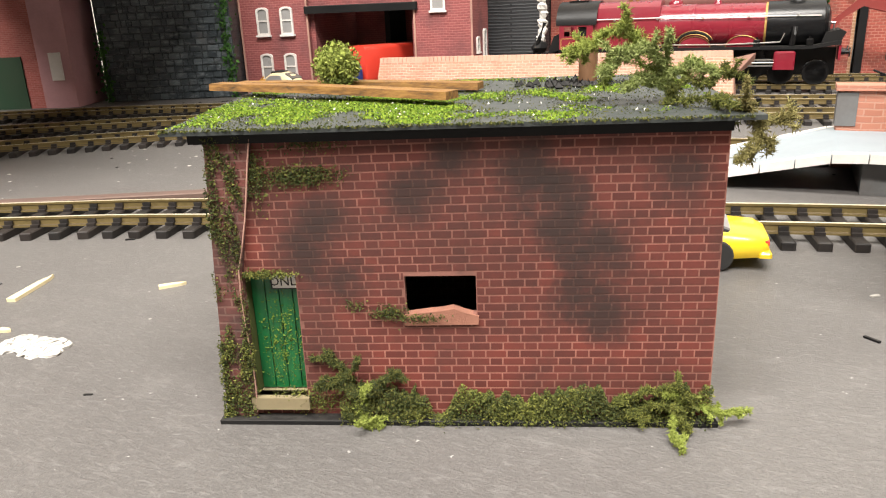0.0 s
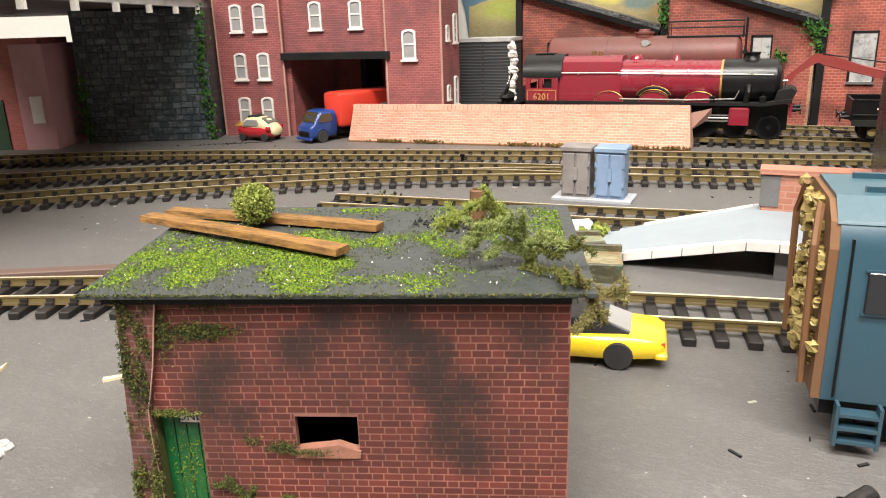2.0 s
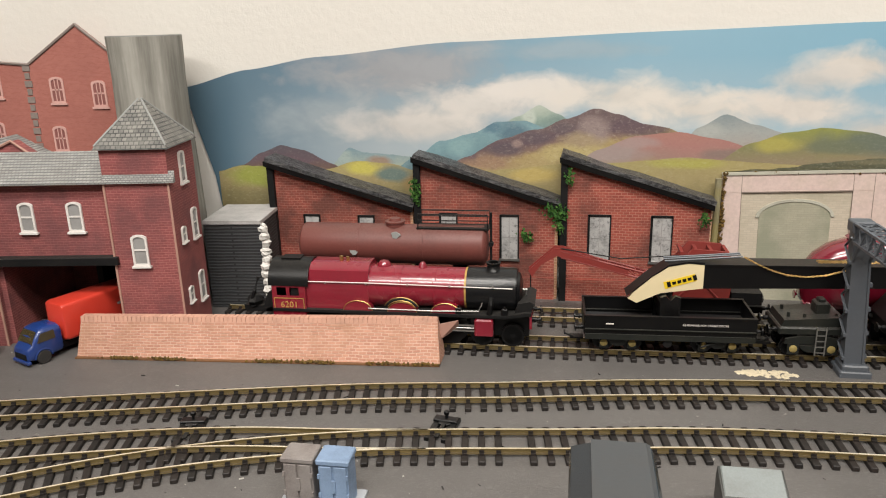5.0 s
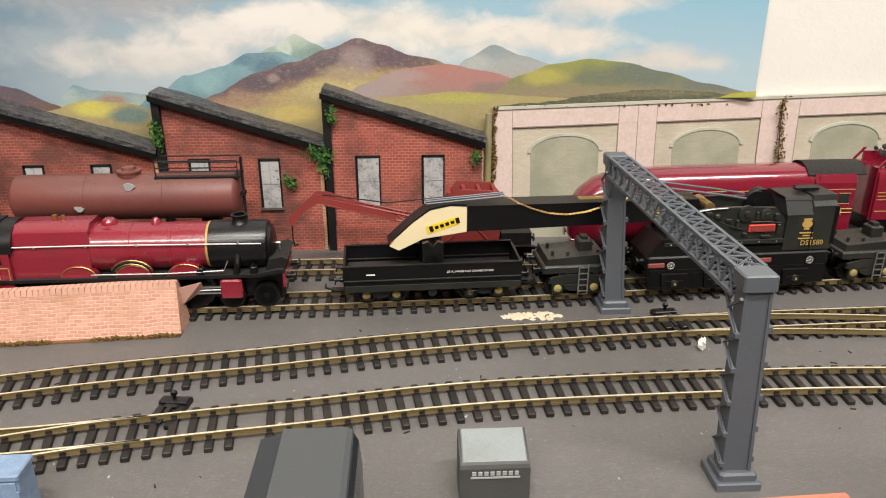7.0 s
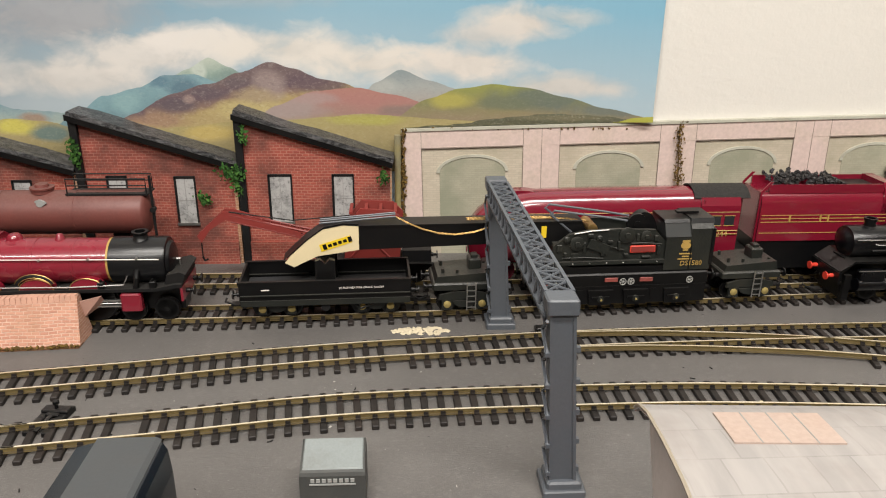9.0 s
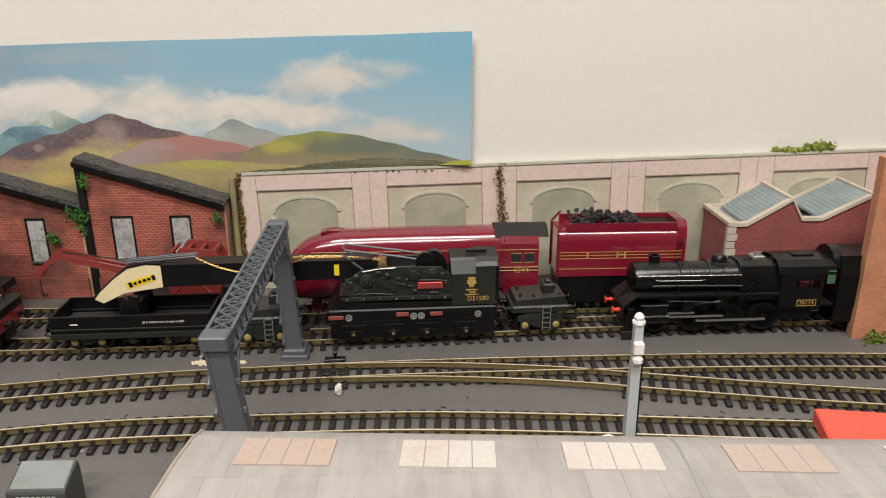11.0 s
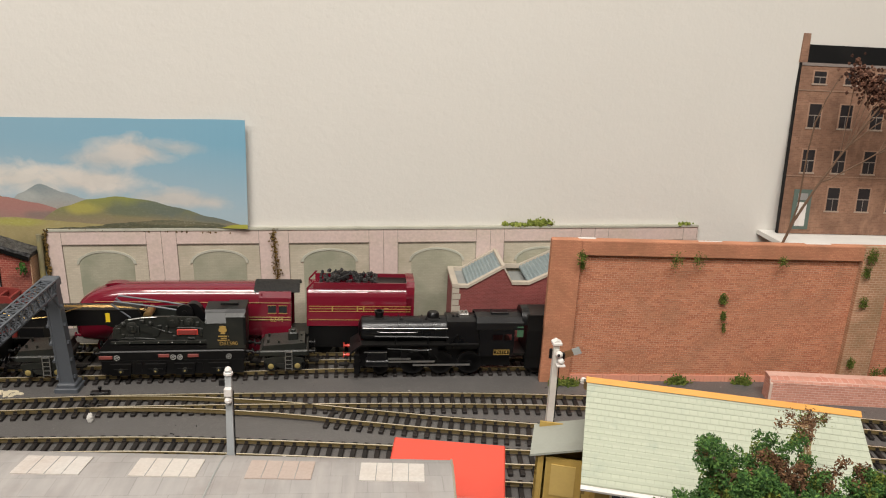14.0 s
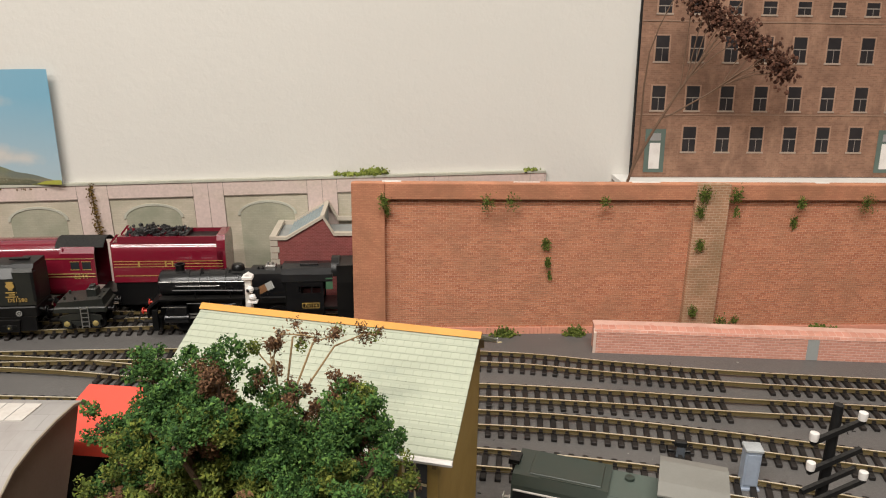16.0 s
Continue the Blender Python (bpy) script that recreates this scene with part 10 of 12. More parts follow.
# ---- card shed with a curved skylit roof ----
def card_shed():
    ob = thing("card_engine_shed", pose(-0.104, -0.3165, 0, 0, 0, -3.0), "grey card shed with a curved roof and pale skylights", "shed")
    L = 0.247
    k = Nodes("printed_roof_card")
    uvx = k.n("SeparateXYZ", {0: k.geo.outputs["Position"]})
    seam = k.n("TexBrick", {"Vector": k.n("CombineXYZ", {0: uvx.outputs[0], 1: uvx.outputs[1]}).outputs[0], "Color1": (0.32, 0.305, 0.295), "Color2": (0.285, 0.27, 0.26), "Mortar": (0.25, 0.235, 0.225), "Scale": 1.0, "Mortar Size": 0.00022, "Brick Width": 0.0105, "Row Height": 0.0125})
    n1 = k.noise(1.0, 5, 0.6, k.n("VectorMath", {0: k.geo.outputs["Position"], 1: (160, 25, 25)}, operation="MULTIPLY").outputs[0])
    c = k.mix(k.step(n1, 0.4, 0.75), seam.outputs["Color"], (0.37, 0.345, 0.33))
    c = k.mix(k.math("MULTIPLY", k.step(k.noise(40, 4), 0.5, 0.75), 0.5), c, (0.22, 0.19, 0.175))
    ROOF = k.set(c, 0.75)
    # outline across the shed: distance towards the front, height
    arch = [(0.0, 0.0755), (-0.004, 0.0790), (-0.012, 0.0815), (-0.026, 0.0828), (-0.042, 0.0830), (-0.056, 0.0815), (-0.066, 0.0775), (-0.072, 0.0710)]
    roof = part("roof", Mesh().prism(arch + [(y, z - 0.0012) for y, z in reversed(arch)], "x", 0, L), ROOF, ob, "grey printed curved roof", smooth=True)
    wall = brick_print("shed_stone", (0.16, 0.145, 0.14), (0.10, 0.09, 0.085), (0.22, 0.20, 0.19), 0.0016, 0.004, 0.6, 0.15, 0.3, 60, (0.05, 0.045, 0.04))
    grey = paint("card_pale_grey", (0.47, 0.45, 0.44), 0.7, wear=0.35)
    for x in (0.004, L - 0.006):
        part("end_gable", Mesh().prism([(-0.030, 0.030), (-0.018, 0.048), (-0.006, 0.066), (-0.001, 0.0752)] + [(y, z - 0.0012) for y, z in arch[1:]] + [(-0.066, 0.060), (-0.058, 0.045), (-0.050, 0.030)], "x", x, x + 0.002), grey if x < 0.1 else paint("gable_brown", (0.14, 0.105, 0.085), 0.8, wear=0.4), ob)
        part("end_wall", Mesh().box(x, -0.056, 0, x + 0.002, -0.026, 0.048), wall, ob)
    part("soffit", Mesh().prism([(-0.028, 0.034), (-0.018, 0.048), (-0.006, 0.066), (-0.001, 0.0752), (-0.0025, 0.0755), (-0.008, 0.066), (-0.020, 0.048), (-0.030, 0.034)], "x", 0.005, L - 0.005), grey, ob)
    part("rear_wall", Mesh().box(0.006, -0.030, 0, L - 0.006, -0.027, 0.050), wall, ob)
    part("front_wall", Mesh().box(0.006, -0.056, 0, L - 0.006, -0.053, 0.078), wall, ob)
    part("roof_edge", Mesh().tube([(0.0, y, z + 0.0001) for y, z in arch], 0.0005, 5), paint("card_edge_tan", (0.34, 0.295, 0.23), 0.8), roof, "tan card edge")
    part("roof_edge", Mesh().tube([(L, y, z + 0.0001) for y, z in arch], 0.0005, 5), paint("card_edge_tan", (0.34, 0.295, 0.23), 0.8), roof, "tan card edge")
    part("roof_seam", Mesh().tube([(0.1465, y, z + 0.0001) for y, z in arch], 0.0004, 5), GREY_ROOF, roof)
    tints = [(0.40, 0.31, 0.265), (0.50, 0.47, 0.44), (0.50, 0.46, 0.42), (0.39, 0.315, 0.275), (0.52, 0.49, 0.455)]
    def zr(y):
        for (y0, z0), (y1, z1) in zip(arch, arch[1:]):
            if y1 <= y <= y0:
                return z0 + (z1 - z0) * (y0 - y) / (y0 - y1)
        return arch[-1][1]
    for i in range(5):
        x = 0.0170 + i * 0.0475
        m = paint("skylight_pale", tints[i], 0.5, wear=0.6, dirt=(0.36, 0.25, 0.19), scale=160)
        for y0, y1 in ((-0.012, -0.027), (-0.050, -0.062)):
            sk = part("skylight", Mesh().loft([[(x, y, zr(y) + 0.0005), (x + 0.0275, y, zr(y) + 0.0005), (x + 0.0275, y, zr(y) - 0.0006), (x, y, zr(y) - 0.0006)] for y in (y0, (y0 + y1) / 2, y1)]), m, roof, "pale printed skylight")
            for j in range(1, 4):
                part("glazing_bar", Mesh().tube([(x + j * 0.0069, y, zr(y) + 0.0005) for y in (y0, (y0 + y1) / 2, y1)], 0.0002, 4), GREY_ROOF, sk)


card_shed()

red = thing("red_roofed_van", pose(0.1450, -0.2985, 0, 0, 0, -9), "red plastic roofed box standing behind the shed", "box")
part("body", Mesh().bevel_box(-0.026, -0.017, 0.0, 0.026, 0.017, 0.050, 0.001), BLACK, red)
part("roof", Mesh().loft([[(-0.0295, -0.0205, 0.0420), (0.0295, -0.0205, 0.0420), (0.0295, 0.0195, 0.0500), (-0.0295, 0.0195, 0.0500)], [(-0.0295, -0.0205, 0.0490), (0.0295, -0.0205, 0.0490), (0.0295, 0.0195, 0.0550), (-0.0295, 0.0195, 0.0550)], [(-0.0288, -0.0198, 0.0497), (0.0288, -0.0198, 0.0497), (0.0288, 0.0188, 0.0557), (-0.0288, 0.0188, 0.0557)]]), paint("red_plastic", (0.70, 0.075, 0.045), 0.4, wear=0.12, coat=0.1), red, "bright red plastic roof")


# ---- signal box ----
def signal_box():
    ridge_a, ridge_b = Vector((0.1975, -0.3445, 0.1248)), Vector((0.3010, -0.3742, 0.1258))
    turn = math.degrees(math.atan2(ridge_b.y - ridge_a.y, ridge_b.x - ridge_a.x))
    ob = thing("signal_box", pose(ridge_a.x, ridge_a.y, 0, 0, 0, turn), "mustard card signal box with pale green roof and orange ridge", "signal box")
    L, half, ez, rz = 0.1077, 0.0445, 0.1035, 0.1250
    k = Nodes("pale_green_tiles")
    uv = k.wall_uv()
    b = k.n("TexBrick", {"Vector": uv, "Color1": (0.41, 0.435, 0.34), "Color2": (0.385, 0.412, 0.32), "Mortar": (0.365, 0.39, 0.305), "Scale": 1.0, "Mortar Size": 0.00025, "Brick Width": 0.0032, "Row Height": 0.00135})
    k.bump(b.outputs["Fac"], 0.5, 0.0005)
    TILE = k.set(k.mix(k.math("MULTIPLY", k.step(k.noise(90, 4), 0.58, 0.72), 0.6), b.outputs["Color"], (0.29, 0.33, 0.27)), 0.7)
    MUST = paint("mustard_paint", (0.40, 0.27, 0.07), 0.6, wear=0.35, dirt=(0.16, 0.10, 0.03))
    MUST_D = paint("mustard_dark", (0.20, 0.13, 0.035), 0.6, wear=0.3)
    for s in (-1, 1):
        # rows of tiles stepping down the slope
        n = 17
        slope = part("roof_slope", Mesh().loft([[(x, 0, rz - 0.0006), (x, s * half, ez - 0.0006), (x, s * half, ez - 0.0012), (x, 0, rz - 0.0012)] for x in (0.0002, L - 0.0002)]), TILE, ob, "pale green tiled slope")
        for i in range(n):
            y0, y1 = s * half * i / n, s * half * (i + 1.12) / n
            z0, z1 = rz + (ez - rz) * i / n, rz + (ez - rz) * (i + 1.12) / n
            part("tile_course", Mesh().loft([[(x, y0, z0 + 0.0002), (x, y1, z1 + 0.0004), (x, y1, z1 - 0.0003), (x, y0, z0 - 0.0006)] for x in (0.0, L)]), TILE, slope)
        part("gutter", Mesh().tube([(0, s * (half + 0.0012), ez - 0.0012), (L, s * (half + 0.0012), ez - 0.0012)], 0.0011), WINDOW_WHITE, ob, "white gutter")
        part("side_wall", Mesh().box(0.006, s * 0.038 - 0.0008, 0.0, L - 0.006, s * 0.038 + 0.0008, 0.1055), MUST, ob)
        for x in (0.0035, L - 0.0035):
            part("barge_board", Mesh().prism([(0, rz - 0.0008), (s * half, ez - 0.0008), (s * half, ez - 0.0048), (0, rz - 0.0052)], "x", x - 0.0007 - 0.0025, x - 0.0025 + 0.0007), MUST_D, ob)
    part("ridge_tile", Mesh().prism([(-0.0022, rz - 0.0002), (0, rz + 0.0015), (0.0022, rz - 0.0002), (0, rz + 0.0002)], "x", -0.0005, L + 0.0005), paint("ridge_orange", (0.62, 0.29, 0.05), 0.6, wear=0.2), ob, "orange ridge")
    for x in (0.006, L - 0.0072):
        part("gable_wall", Mesh().prism([(-0.038, 0), (0.038, 0), (0.038, 0.1055), (0, 0.1235), (-0.038, 0.1055)], "x", x, x + 0.0012), MUST, ob)
    for i in range(9):
        x = 0.012 + i * 0.0098
        w = part("window", Mesh().box(x, -0.0394, 0.079, x + 0.0078, -0.0386, 0.0985), GLASS_DARK, ob, "dark window")
        part("window_frame", Mesh().box(x - 0.0004, -0.0398, 0.0785, x + 0.0004, -0.0388, 0.0990).box(x, -0.0398, 0.0885, x + 0.0078, -0.0388, 0.0893).box(x, -0.0398, 0.0982, x + 0.0078, -0.0388, 0.0990).box(x + 0.0036, -0.0397, 0.079, x + 0.0042, -0.0388, 0.0985), CREAM, w)
    part("sill_band", Mesh().box(0.004, -0.0405, 0.0755, L - 0.004, -0.0386, 0.0785), MUST_D, ob)
    # porch with landing and door
    part("porch_roof", Mesh().loft([[(-0.021, -0.012, 0.0915), (-0.021, 0.014, 0.0915), (0.005, 0.014, 0.0985), (0.005, -0.012, 0.0985)], [(-0.021, -0.012, 0.0925), (-0.021, 0.014, 0.0925), (0.005, 0.014, 0.0995), (0.005, -0.012, 0.0995)]]), paint("porch_grey", (0.29, 0.30, 0.26), 0.7, wear=0.25), ob, "grey porch roof")
    por = part("porch_wall", Mesh().box(-0.0185, -0.0100, 0.050, -0.0175, 0.0120, 0.0925).box(-0.0185, 0.0110, 0.050, 0.006, 0.0120, 0.0960).box(-0.0185, -0.0100, 0.050, -0.0150, -0.0090, 0.0920).box(0.0025, -0.0100, 0.050, 0.006, -0.0090, 0.0960), MUST, ob)
    door = part("door", Mesh().box(-0.0140, -0.0098, 0.0520, 0.0020, -0.0088, 0.0910), MUST, por, "mustard panelled door")
    part("panel", Mesh().box(-0.0115, -0.0103, 0.0730, -0.0010, -0.0097, 0.0880).box(-0.0115, -0.0103, 0.0560, -0.0010, -0.0097, 0.0680), paint("mustard_light", (0.52, 0.37, 0.12), 0.5, wear=0.2), door)
    part("landing", Mesh().box(-0.0190, -0.0200, 0.0480, 0.0060, 0.0125, 0.0505), WINDOW_WHITE, ob, "white landing")
    for x, y in ((-0.0180, -0.0190), (-0.0180, 0.0110), (0.0045, -0.0190)):
        part("landing_post", Mesh().box(x - 0.0010, y - 0.0010, 0, x + 0.0010, y + 0.0010, 0.0640 if y < 0 else 0.0480), MUST_D, ob)
    part("hand_rail", Mesh().tube([(-0.0180, -0.0190, 0.0640), (0.0045, -0.0190, 0.0640)], 0.0006), MUST_D, ob)
    for i in range(7):
        part("stair_tread", Mesh().box(-0.0175 + 0.0012 * 0, -0.0245 - i * 0.0042, 0.0430 - i * 0.0062, -0.0050, -0.0200 - i * 0.0042, 0.0442 - i * 0.0062), MUST_D, ob)
    part("stair_string", Mesh().prism([(-0.0200, 0.0480), (-0.0530, 0.0), (-0.0490, 0.0), (-0.0190, 0.0440)], "x", -0.0185, -0.0175), MUST_D, ob)
    part("finial", Mesh().blob((-0.0002, 0.0440, 0.1030), 0.0016, random.Random(3), 6, 4), WINDOW_WHITE, ob)


signal_box()


# ---- tree before the signal box ----
def tree():
    r = random.Random(17)
    ob = thing("model_tree", pose(0.236, -0.442, 0), "bushy model tree of green and brown foam clumps", "tree")
    trunk = Mesh().tube([(0, 0, 0), (0.001, 0.001, 0.03), (0.0, 0.0, 0.07), (0.002, 0.001, 0.10)], 0.0038, 8, 0.0024)
    lumps = []
    for i in range(120):
        a, q, h = r.uniform(0, 6.28), math.sqrt(r.random()), r.random()
        w = 0.047 * math.sin(math.pi * (0.30 + 0.55 * h)) * (0.9 + 0.2 * math.sin(3 * a))
        lumps.append(Vector((q * w * math.cos(a), q * w * 0.62 * math.sin(a) - 0.004, 0.066 + 0.062 * h + 0.005 * math.sin(2 * a))))
    lumps += [Vector((-0.014 + r.gauss(0, 0.009), r.gauss(0, 0.006), 0.135 + r.gauss(0, 0.0045))) for _ in range(20)]
    lumps += [Vector((0.027 + r.gauss(0, 0.009), 0.002 + r.gauss(0, 0.006), 0.128 + r.gauss(0, 0.005))) for _ in range(22)]
    lumps += [Vector((-0.036 + r.gauss(0, 0.006), r.gauss(0, 0.006), 0.115 + r.gauss(0, 0.008))) for _ in range(18)]
    lumps += [Vector((0.002 + r.gauss(0, 0.010), r.gauss(-0.006, 0.006), 0.121 + r.gauss(0, 0.005))) for _ in range(20)]
    for cx, cz, n in ((-0.022, 0.133, 24), (-0.029, 0.123, 26), (-0.034, 0.108, 22), (-0.026, 0.098, 16), (-0.012, 0.124, 22), (0.004, 0.118, 26), (0.020, 0.126, 18), (-0.020, 0.138, 16), (-0.008, 0.134, 14)):
        lumps += [Vector((cx + r.gauss(0, 0.007), r.gauss(-0.004, 0.008), cz + r.gauss(0, 0.0045))) for _ in range(n)]
    lumps = [Vector((max(-0.040, min(0.042, e.x * 0.90)), e.y, e.z + 0.002)) for e in lumps]
    for e in lumps[::4]:
        s = Vector((0, 0, r.uniform(0.05, 0.095)))
        trunk.tube([s, s.lerp(e, 0.5) + Vector((0, 0, 0.004)), e], 0.0014, 6, 0.0005)
    bark = paint("bark_brown", (0.10, 0.06, 0.035), 0.85, wear=0.4)
    part("trunk", trunk, bark, ob)
    shades = [moss_mat("foliage_green", (0.014, 0.046, 0.009), (0.045, 0.125, 0.020), (0.13, 0.24, 0.045)), moss_mat("foliage_olive", (0.05, 0.075, 0.010), (0.115, 0.155, 0.018), (0.24, 0.25, 0.035)), moss_mat("foliage_brown", (0.06, 0.030, 0.014), (0.15, 0.068, 0.030), (0.27, 0.15, 0.07))]
    meshes = [Mesh(), Mesh(), Mesh()]
    for i, c in enumerate(lumps):
        kind = 1 if (c - Vector((-0.012, -0.024, 0.110))).length < 0.024 or i % 6 == 1 else 2 if i % 11 == 4 else 0
        for _ in range(7):
            v = c + Vector((r.gauss(0, 1), r.gauss(0, 1), r.gauss(0, 1))).normalized() * 0.0048 * r.uniform(0.6, 1.0)
            k2 = kind if r.random() > 0.05 else 2
            for _ in range(75):
                d = Vector((r.gauss(0, 1), r.gauss(0, 1), r.gauss(0, 1))).normalized() * 0.0023 * r.random() ** 0.4
                meshes[k2].grain(v + d, r.uniform(0.00035, 0.0008), r)
    for m, mat, lab in zip(meshes, shades, ("deep green foliage", "olive green foliage", "brown dried foliage")):
        tagged(part("crown", m, mat, ob, lab), kind="stuff")
    sprig = Mesh()
    tufts, leaves = Mesh(), Mesh()
    for e, n in (((0.003, 0.006, 0.145), 60), ((0.008, 0.004, 0.139), 40), ((0.009, 0.022, 0.147), 22), ((0.017, 0.030, 0.143), 18), ((0.026, 0.040, 0.139), 26), ((0.006, 0.002, 0.131), 30)):
        sprig.tube([(0.003, 0.004, 0.100), (0.005, 0.007, 0.128), (0.005 * 0.4 + e[0] * 0.6, e[1] * 0.6 + 0.003, e[2] + 0.002), e], 0.00045, 5, 0.0002)
        for q in range(5):
            o = Vector(e) + Vector((r.gauss(0, 0.0026), r.gauss(0, 0.0020), r.gauss(0, 0.0022)))
            sprig.tube([e, o], 0.0002, 4)
            for _ in range(n * 3):
                (tufts if q != 3 else leaves).grain(o + Vector((r.gauss(0, 0.0009), r.gauss(0, 0.0009), r.gauss(0, 0.0011))), r.uniform(0.0003, 0.0007), r)
    tagged(part("sprig_leaves", leaves, shades[1], ob, "olive leaf tufts"), kind="stuff")
    part("sprig", sprig, paint("sprig_tan", (0.26, 0.17, 0.08), 0.8, wear=0.5), ob)
    tagged(part("sprig_tuft", tufts, shades[2], ob, "russet dried tufts"), kind="stuff")


tree()


def dried_twig():
    r = random.Random(23)
    ob = thing("dried_twig", Matrix.Translation((0.455, -0.048, 0.1025)), "dried brown seed-head twig leaning before the tenement", "twig")
    stem = paint("twig_brown", (0.13, 0.075, 0.045), 0.8, wear=0.3)
    P = lambda x, z, y=-0.048: Vector((x - 0.455, y + 0.048, z - 0.1025))
    part("stem", Mesh().tube([P(0.4525, 0.1026), P(0.4585, 0.122), P(0.4724, 0.151), P(0.4881, 0.179), P(0.5038, 0.204), P(0.5177, 0.226), P(0.5284, 0.245)], 0.0013, 6, 0.0005), stem, ob)
    part("branch", Mesh().tube([P(0.4560, 0.115), P(0.4602, 0.136), P(0.4598, 0.181), P(0.4615, 0.206), P(0.4673, 0.225), P(0.4757, 0.244)], 0.0009, 6, 0.0004), stem, ob)
    part("branch", Mesh().tube([P(0.4760, 0.157), P(0.4836, 0.160), P(0.5108, 0.176), P(0.5358, 0.193), P(0.5512, 0.204)], 0.0008, 6, 0.0004), stem, ob)
    heads = Mesh()
    ends = [(0.4923 + 0.0080 * i, 0.2440 - 0.0049 * i - 0.00003 * i * i) for i in range(11)]
    for i, (x, z) in enumerate(ends):
        e = P(x, z, -0.048 + r.uniform(-0.006, 0.006))
        a = P(0.4881 + 0.004 * (i % 4), 0.1793 + 0.0065 * (i % 4)) if i < 6 else P(0.5108 + 0.005 * (i % 4), 0.176 + 0.0034 * (i % 4))
        part("branch", Mesh().tube([a, a.lerp(e, 0.5) + Vector((0, 0, 0.003)), e], 0.0005, 5, 0.0003), stem, ob)
        for _ in range(95):
            heads.blob(e + Vector((r.gauss(0, 0.0048), r.gauss(0, 0.0035), r.gauss(0.001, 0.0058))), r.uniform(0.0009, 0.0018), r, 5, 3, 0.4)
    tagged(part("seed_head", heads, moss_mat("seed_brown", (0.05, 0.020, 0.012), (0.13, 0.052, 0.030), (0.26, 0.13, 0.085)), ob, "clustered brown seed heads"), kind="stuff")


dried_twig()


# ---- shunter and trackside things at the far end ----
track([(0.250, -0.302), (0.29, -0.3095), (0.33, -0.3225), (0.3700, -0.3385), (0.42, -0.360), (0.50, -0.398), (0.6, -0.45)], "short yard track under the green shunter")


def shunter():
    ob = thing("diesel_shunter", pose(0.3703, -0.3388, 0, 0, 0, -21.5), "dark green diesel shunter with a flat grey cab roof", "locomotive", "model locomotives")
    G = paint("loco_dark_green", (0.022, 0.036, 0.028), 0.4, wear=0.3, coat=0.2)
    part("bonnet", Mesh().prism([(-0.0125, 0.010), (-0.0125, 0.0335), (-0.0105, 0.0380), (0.0105, 0.0380), (0.0125, 0.0335), (0.0125, 0.010)], "x", -0.047, -0.005), G, ob)
    part("bonnet_side", Mesh().box(-0.046, -0.0130, 0.012, -0.006, -0.0124, 0.0310), GLOSS_BLACK, ob, "black side panel")
    part("side_line", Mesh().box(-0.046, -0.0131, 0.0308, -0.006, -0.0125, 0.0314), WHITE_LINE, ob)
    part("hatch", Mesh().bevel_box(-0.040, -0.0085, 0.0378, -0.008, 0.0085, 0.0385, 0.0003).box(-0.0352, -0.0102, 0.0379, -0.010, -0.0098, 0.0384), G, ob)
    part("rear_deck", Mesh().prism([(-0.0120, 0.010), (-0.0120, 0.0320), (-0.0100, 0.0360), (0.0100, 0.0360), (0.0120, 0.0320), (0.0120, 0.010)], "x", -0.005, 0.019), paint("loco_grey_green", (0.075, 0.10, 0.085), 0.5, wear=0.25), ob, "grey-green casing")
    part("filler", Mesh().lathe((0.003, 0.005, 0.036), (0, 0, 1), [(0, 0.0022), (0.0012, 0.0022), (0.0013, 0)], 12), G, ob)
    part("cab", Mesh().box(0.018, -0.0135, 0.010, 0.0415, 0.0135, 0.0450), G, ob)
    part("cab_roof", Mesh().prism([(-0.0150, 0.0448), (-0.008, 0.0468), (0.008, 0.0468), (0.0150, 0.0448), (0.0150, 0.0440), (-0.0150, 0.0440)], "x", 0.0150, 0.0435), paint("cab_roof_grey", (0.21, 0.205, 0.185), 0.7, wear=0.25), ob, "flat grey cab roof")
    part("front_bracket", Mesh().box(-0.0485, -0.004, 0.030, -0.0465, 0.004, 0.0385).box(-0.0505, -0.0035, 0.0375, -0.0455, 0.0035, 0.0400), BLACK, ob)
    part("underframe", Mesh().box(-0.050, -0.0130, 0.0075, 0.050, 0.0130, 0.0105), BLACK, ob)
    for x in (-0.030, 0.0, 0.030):
        axle(ob, x, 0.0062)
    buffers(ob, -0.050, 0.0105, -1, STEEL)


shunter()

bx = thing("trackside_cabinet", pose(0.4535, -0.2930, 0, 0, 0, -10), "small tall blue-grey trackside cabinet", "cabinet")
BC = paint("cabinet_grey_blue", (0.30, 0.35, 0.43), 0.6, wear=0.35)
part("plinth", Mesh().bevel_box(-0.0052, -0.0046, 0, 0.0052, 0.0046, 0.0012, 0.0003), BC, bx)
part("body", Mesh().bevel_box(-0.0040, -0.0036, 0.0012, 0.0040, 0.0036, 0.0225, 0.0003), BC, bx)
part("lid", Mesh().bevel_box(-0.0046, -0.0042, 0.0225, 0.0046, 0.0042, 0.0240, 0.0004), BRIDGE_LIGHT, bx, "pale lid")
part("door", Mesh().bevel_box(-0.0031, -0.0041, 0.0030, 0.0031, -0.0035, 0.0210, 0.0002), BC, bx)

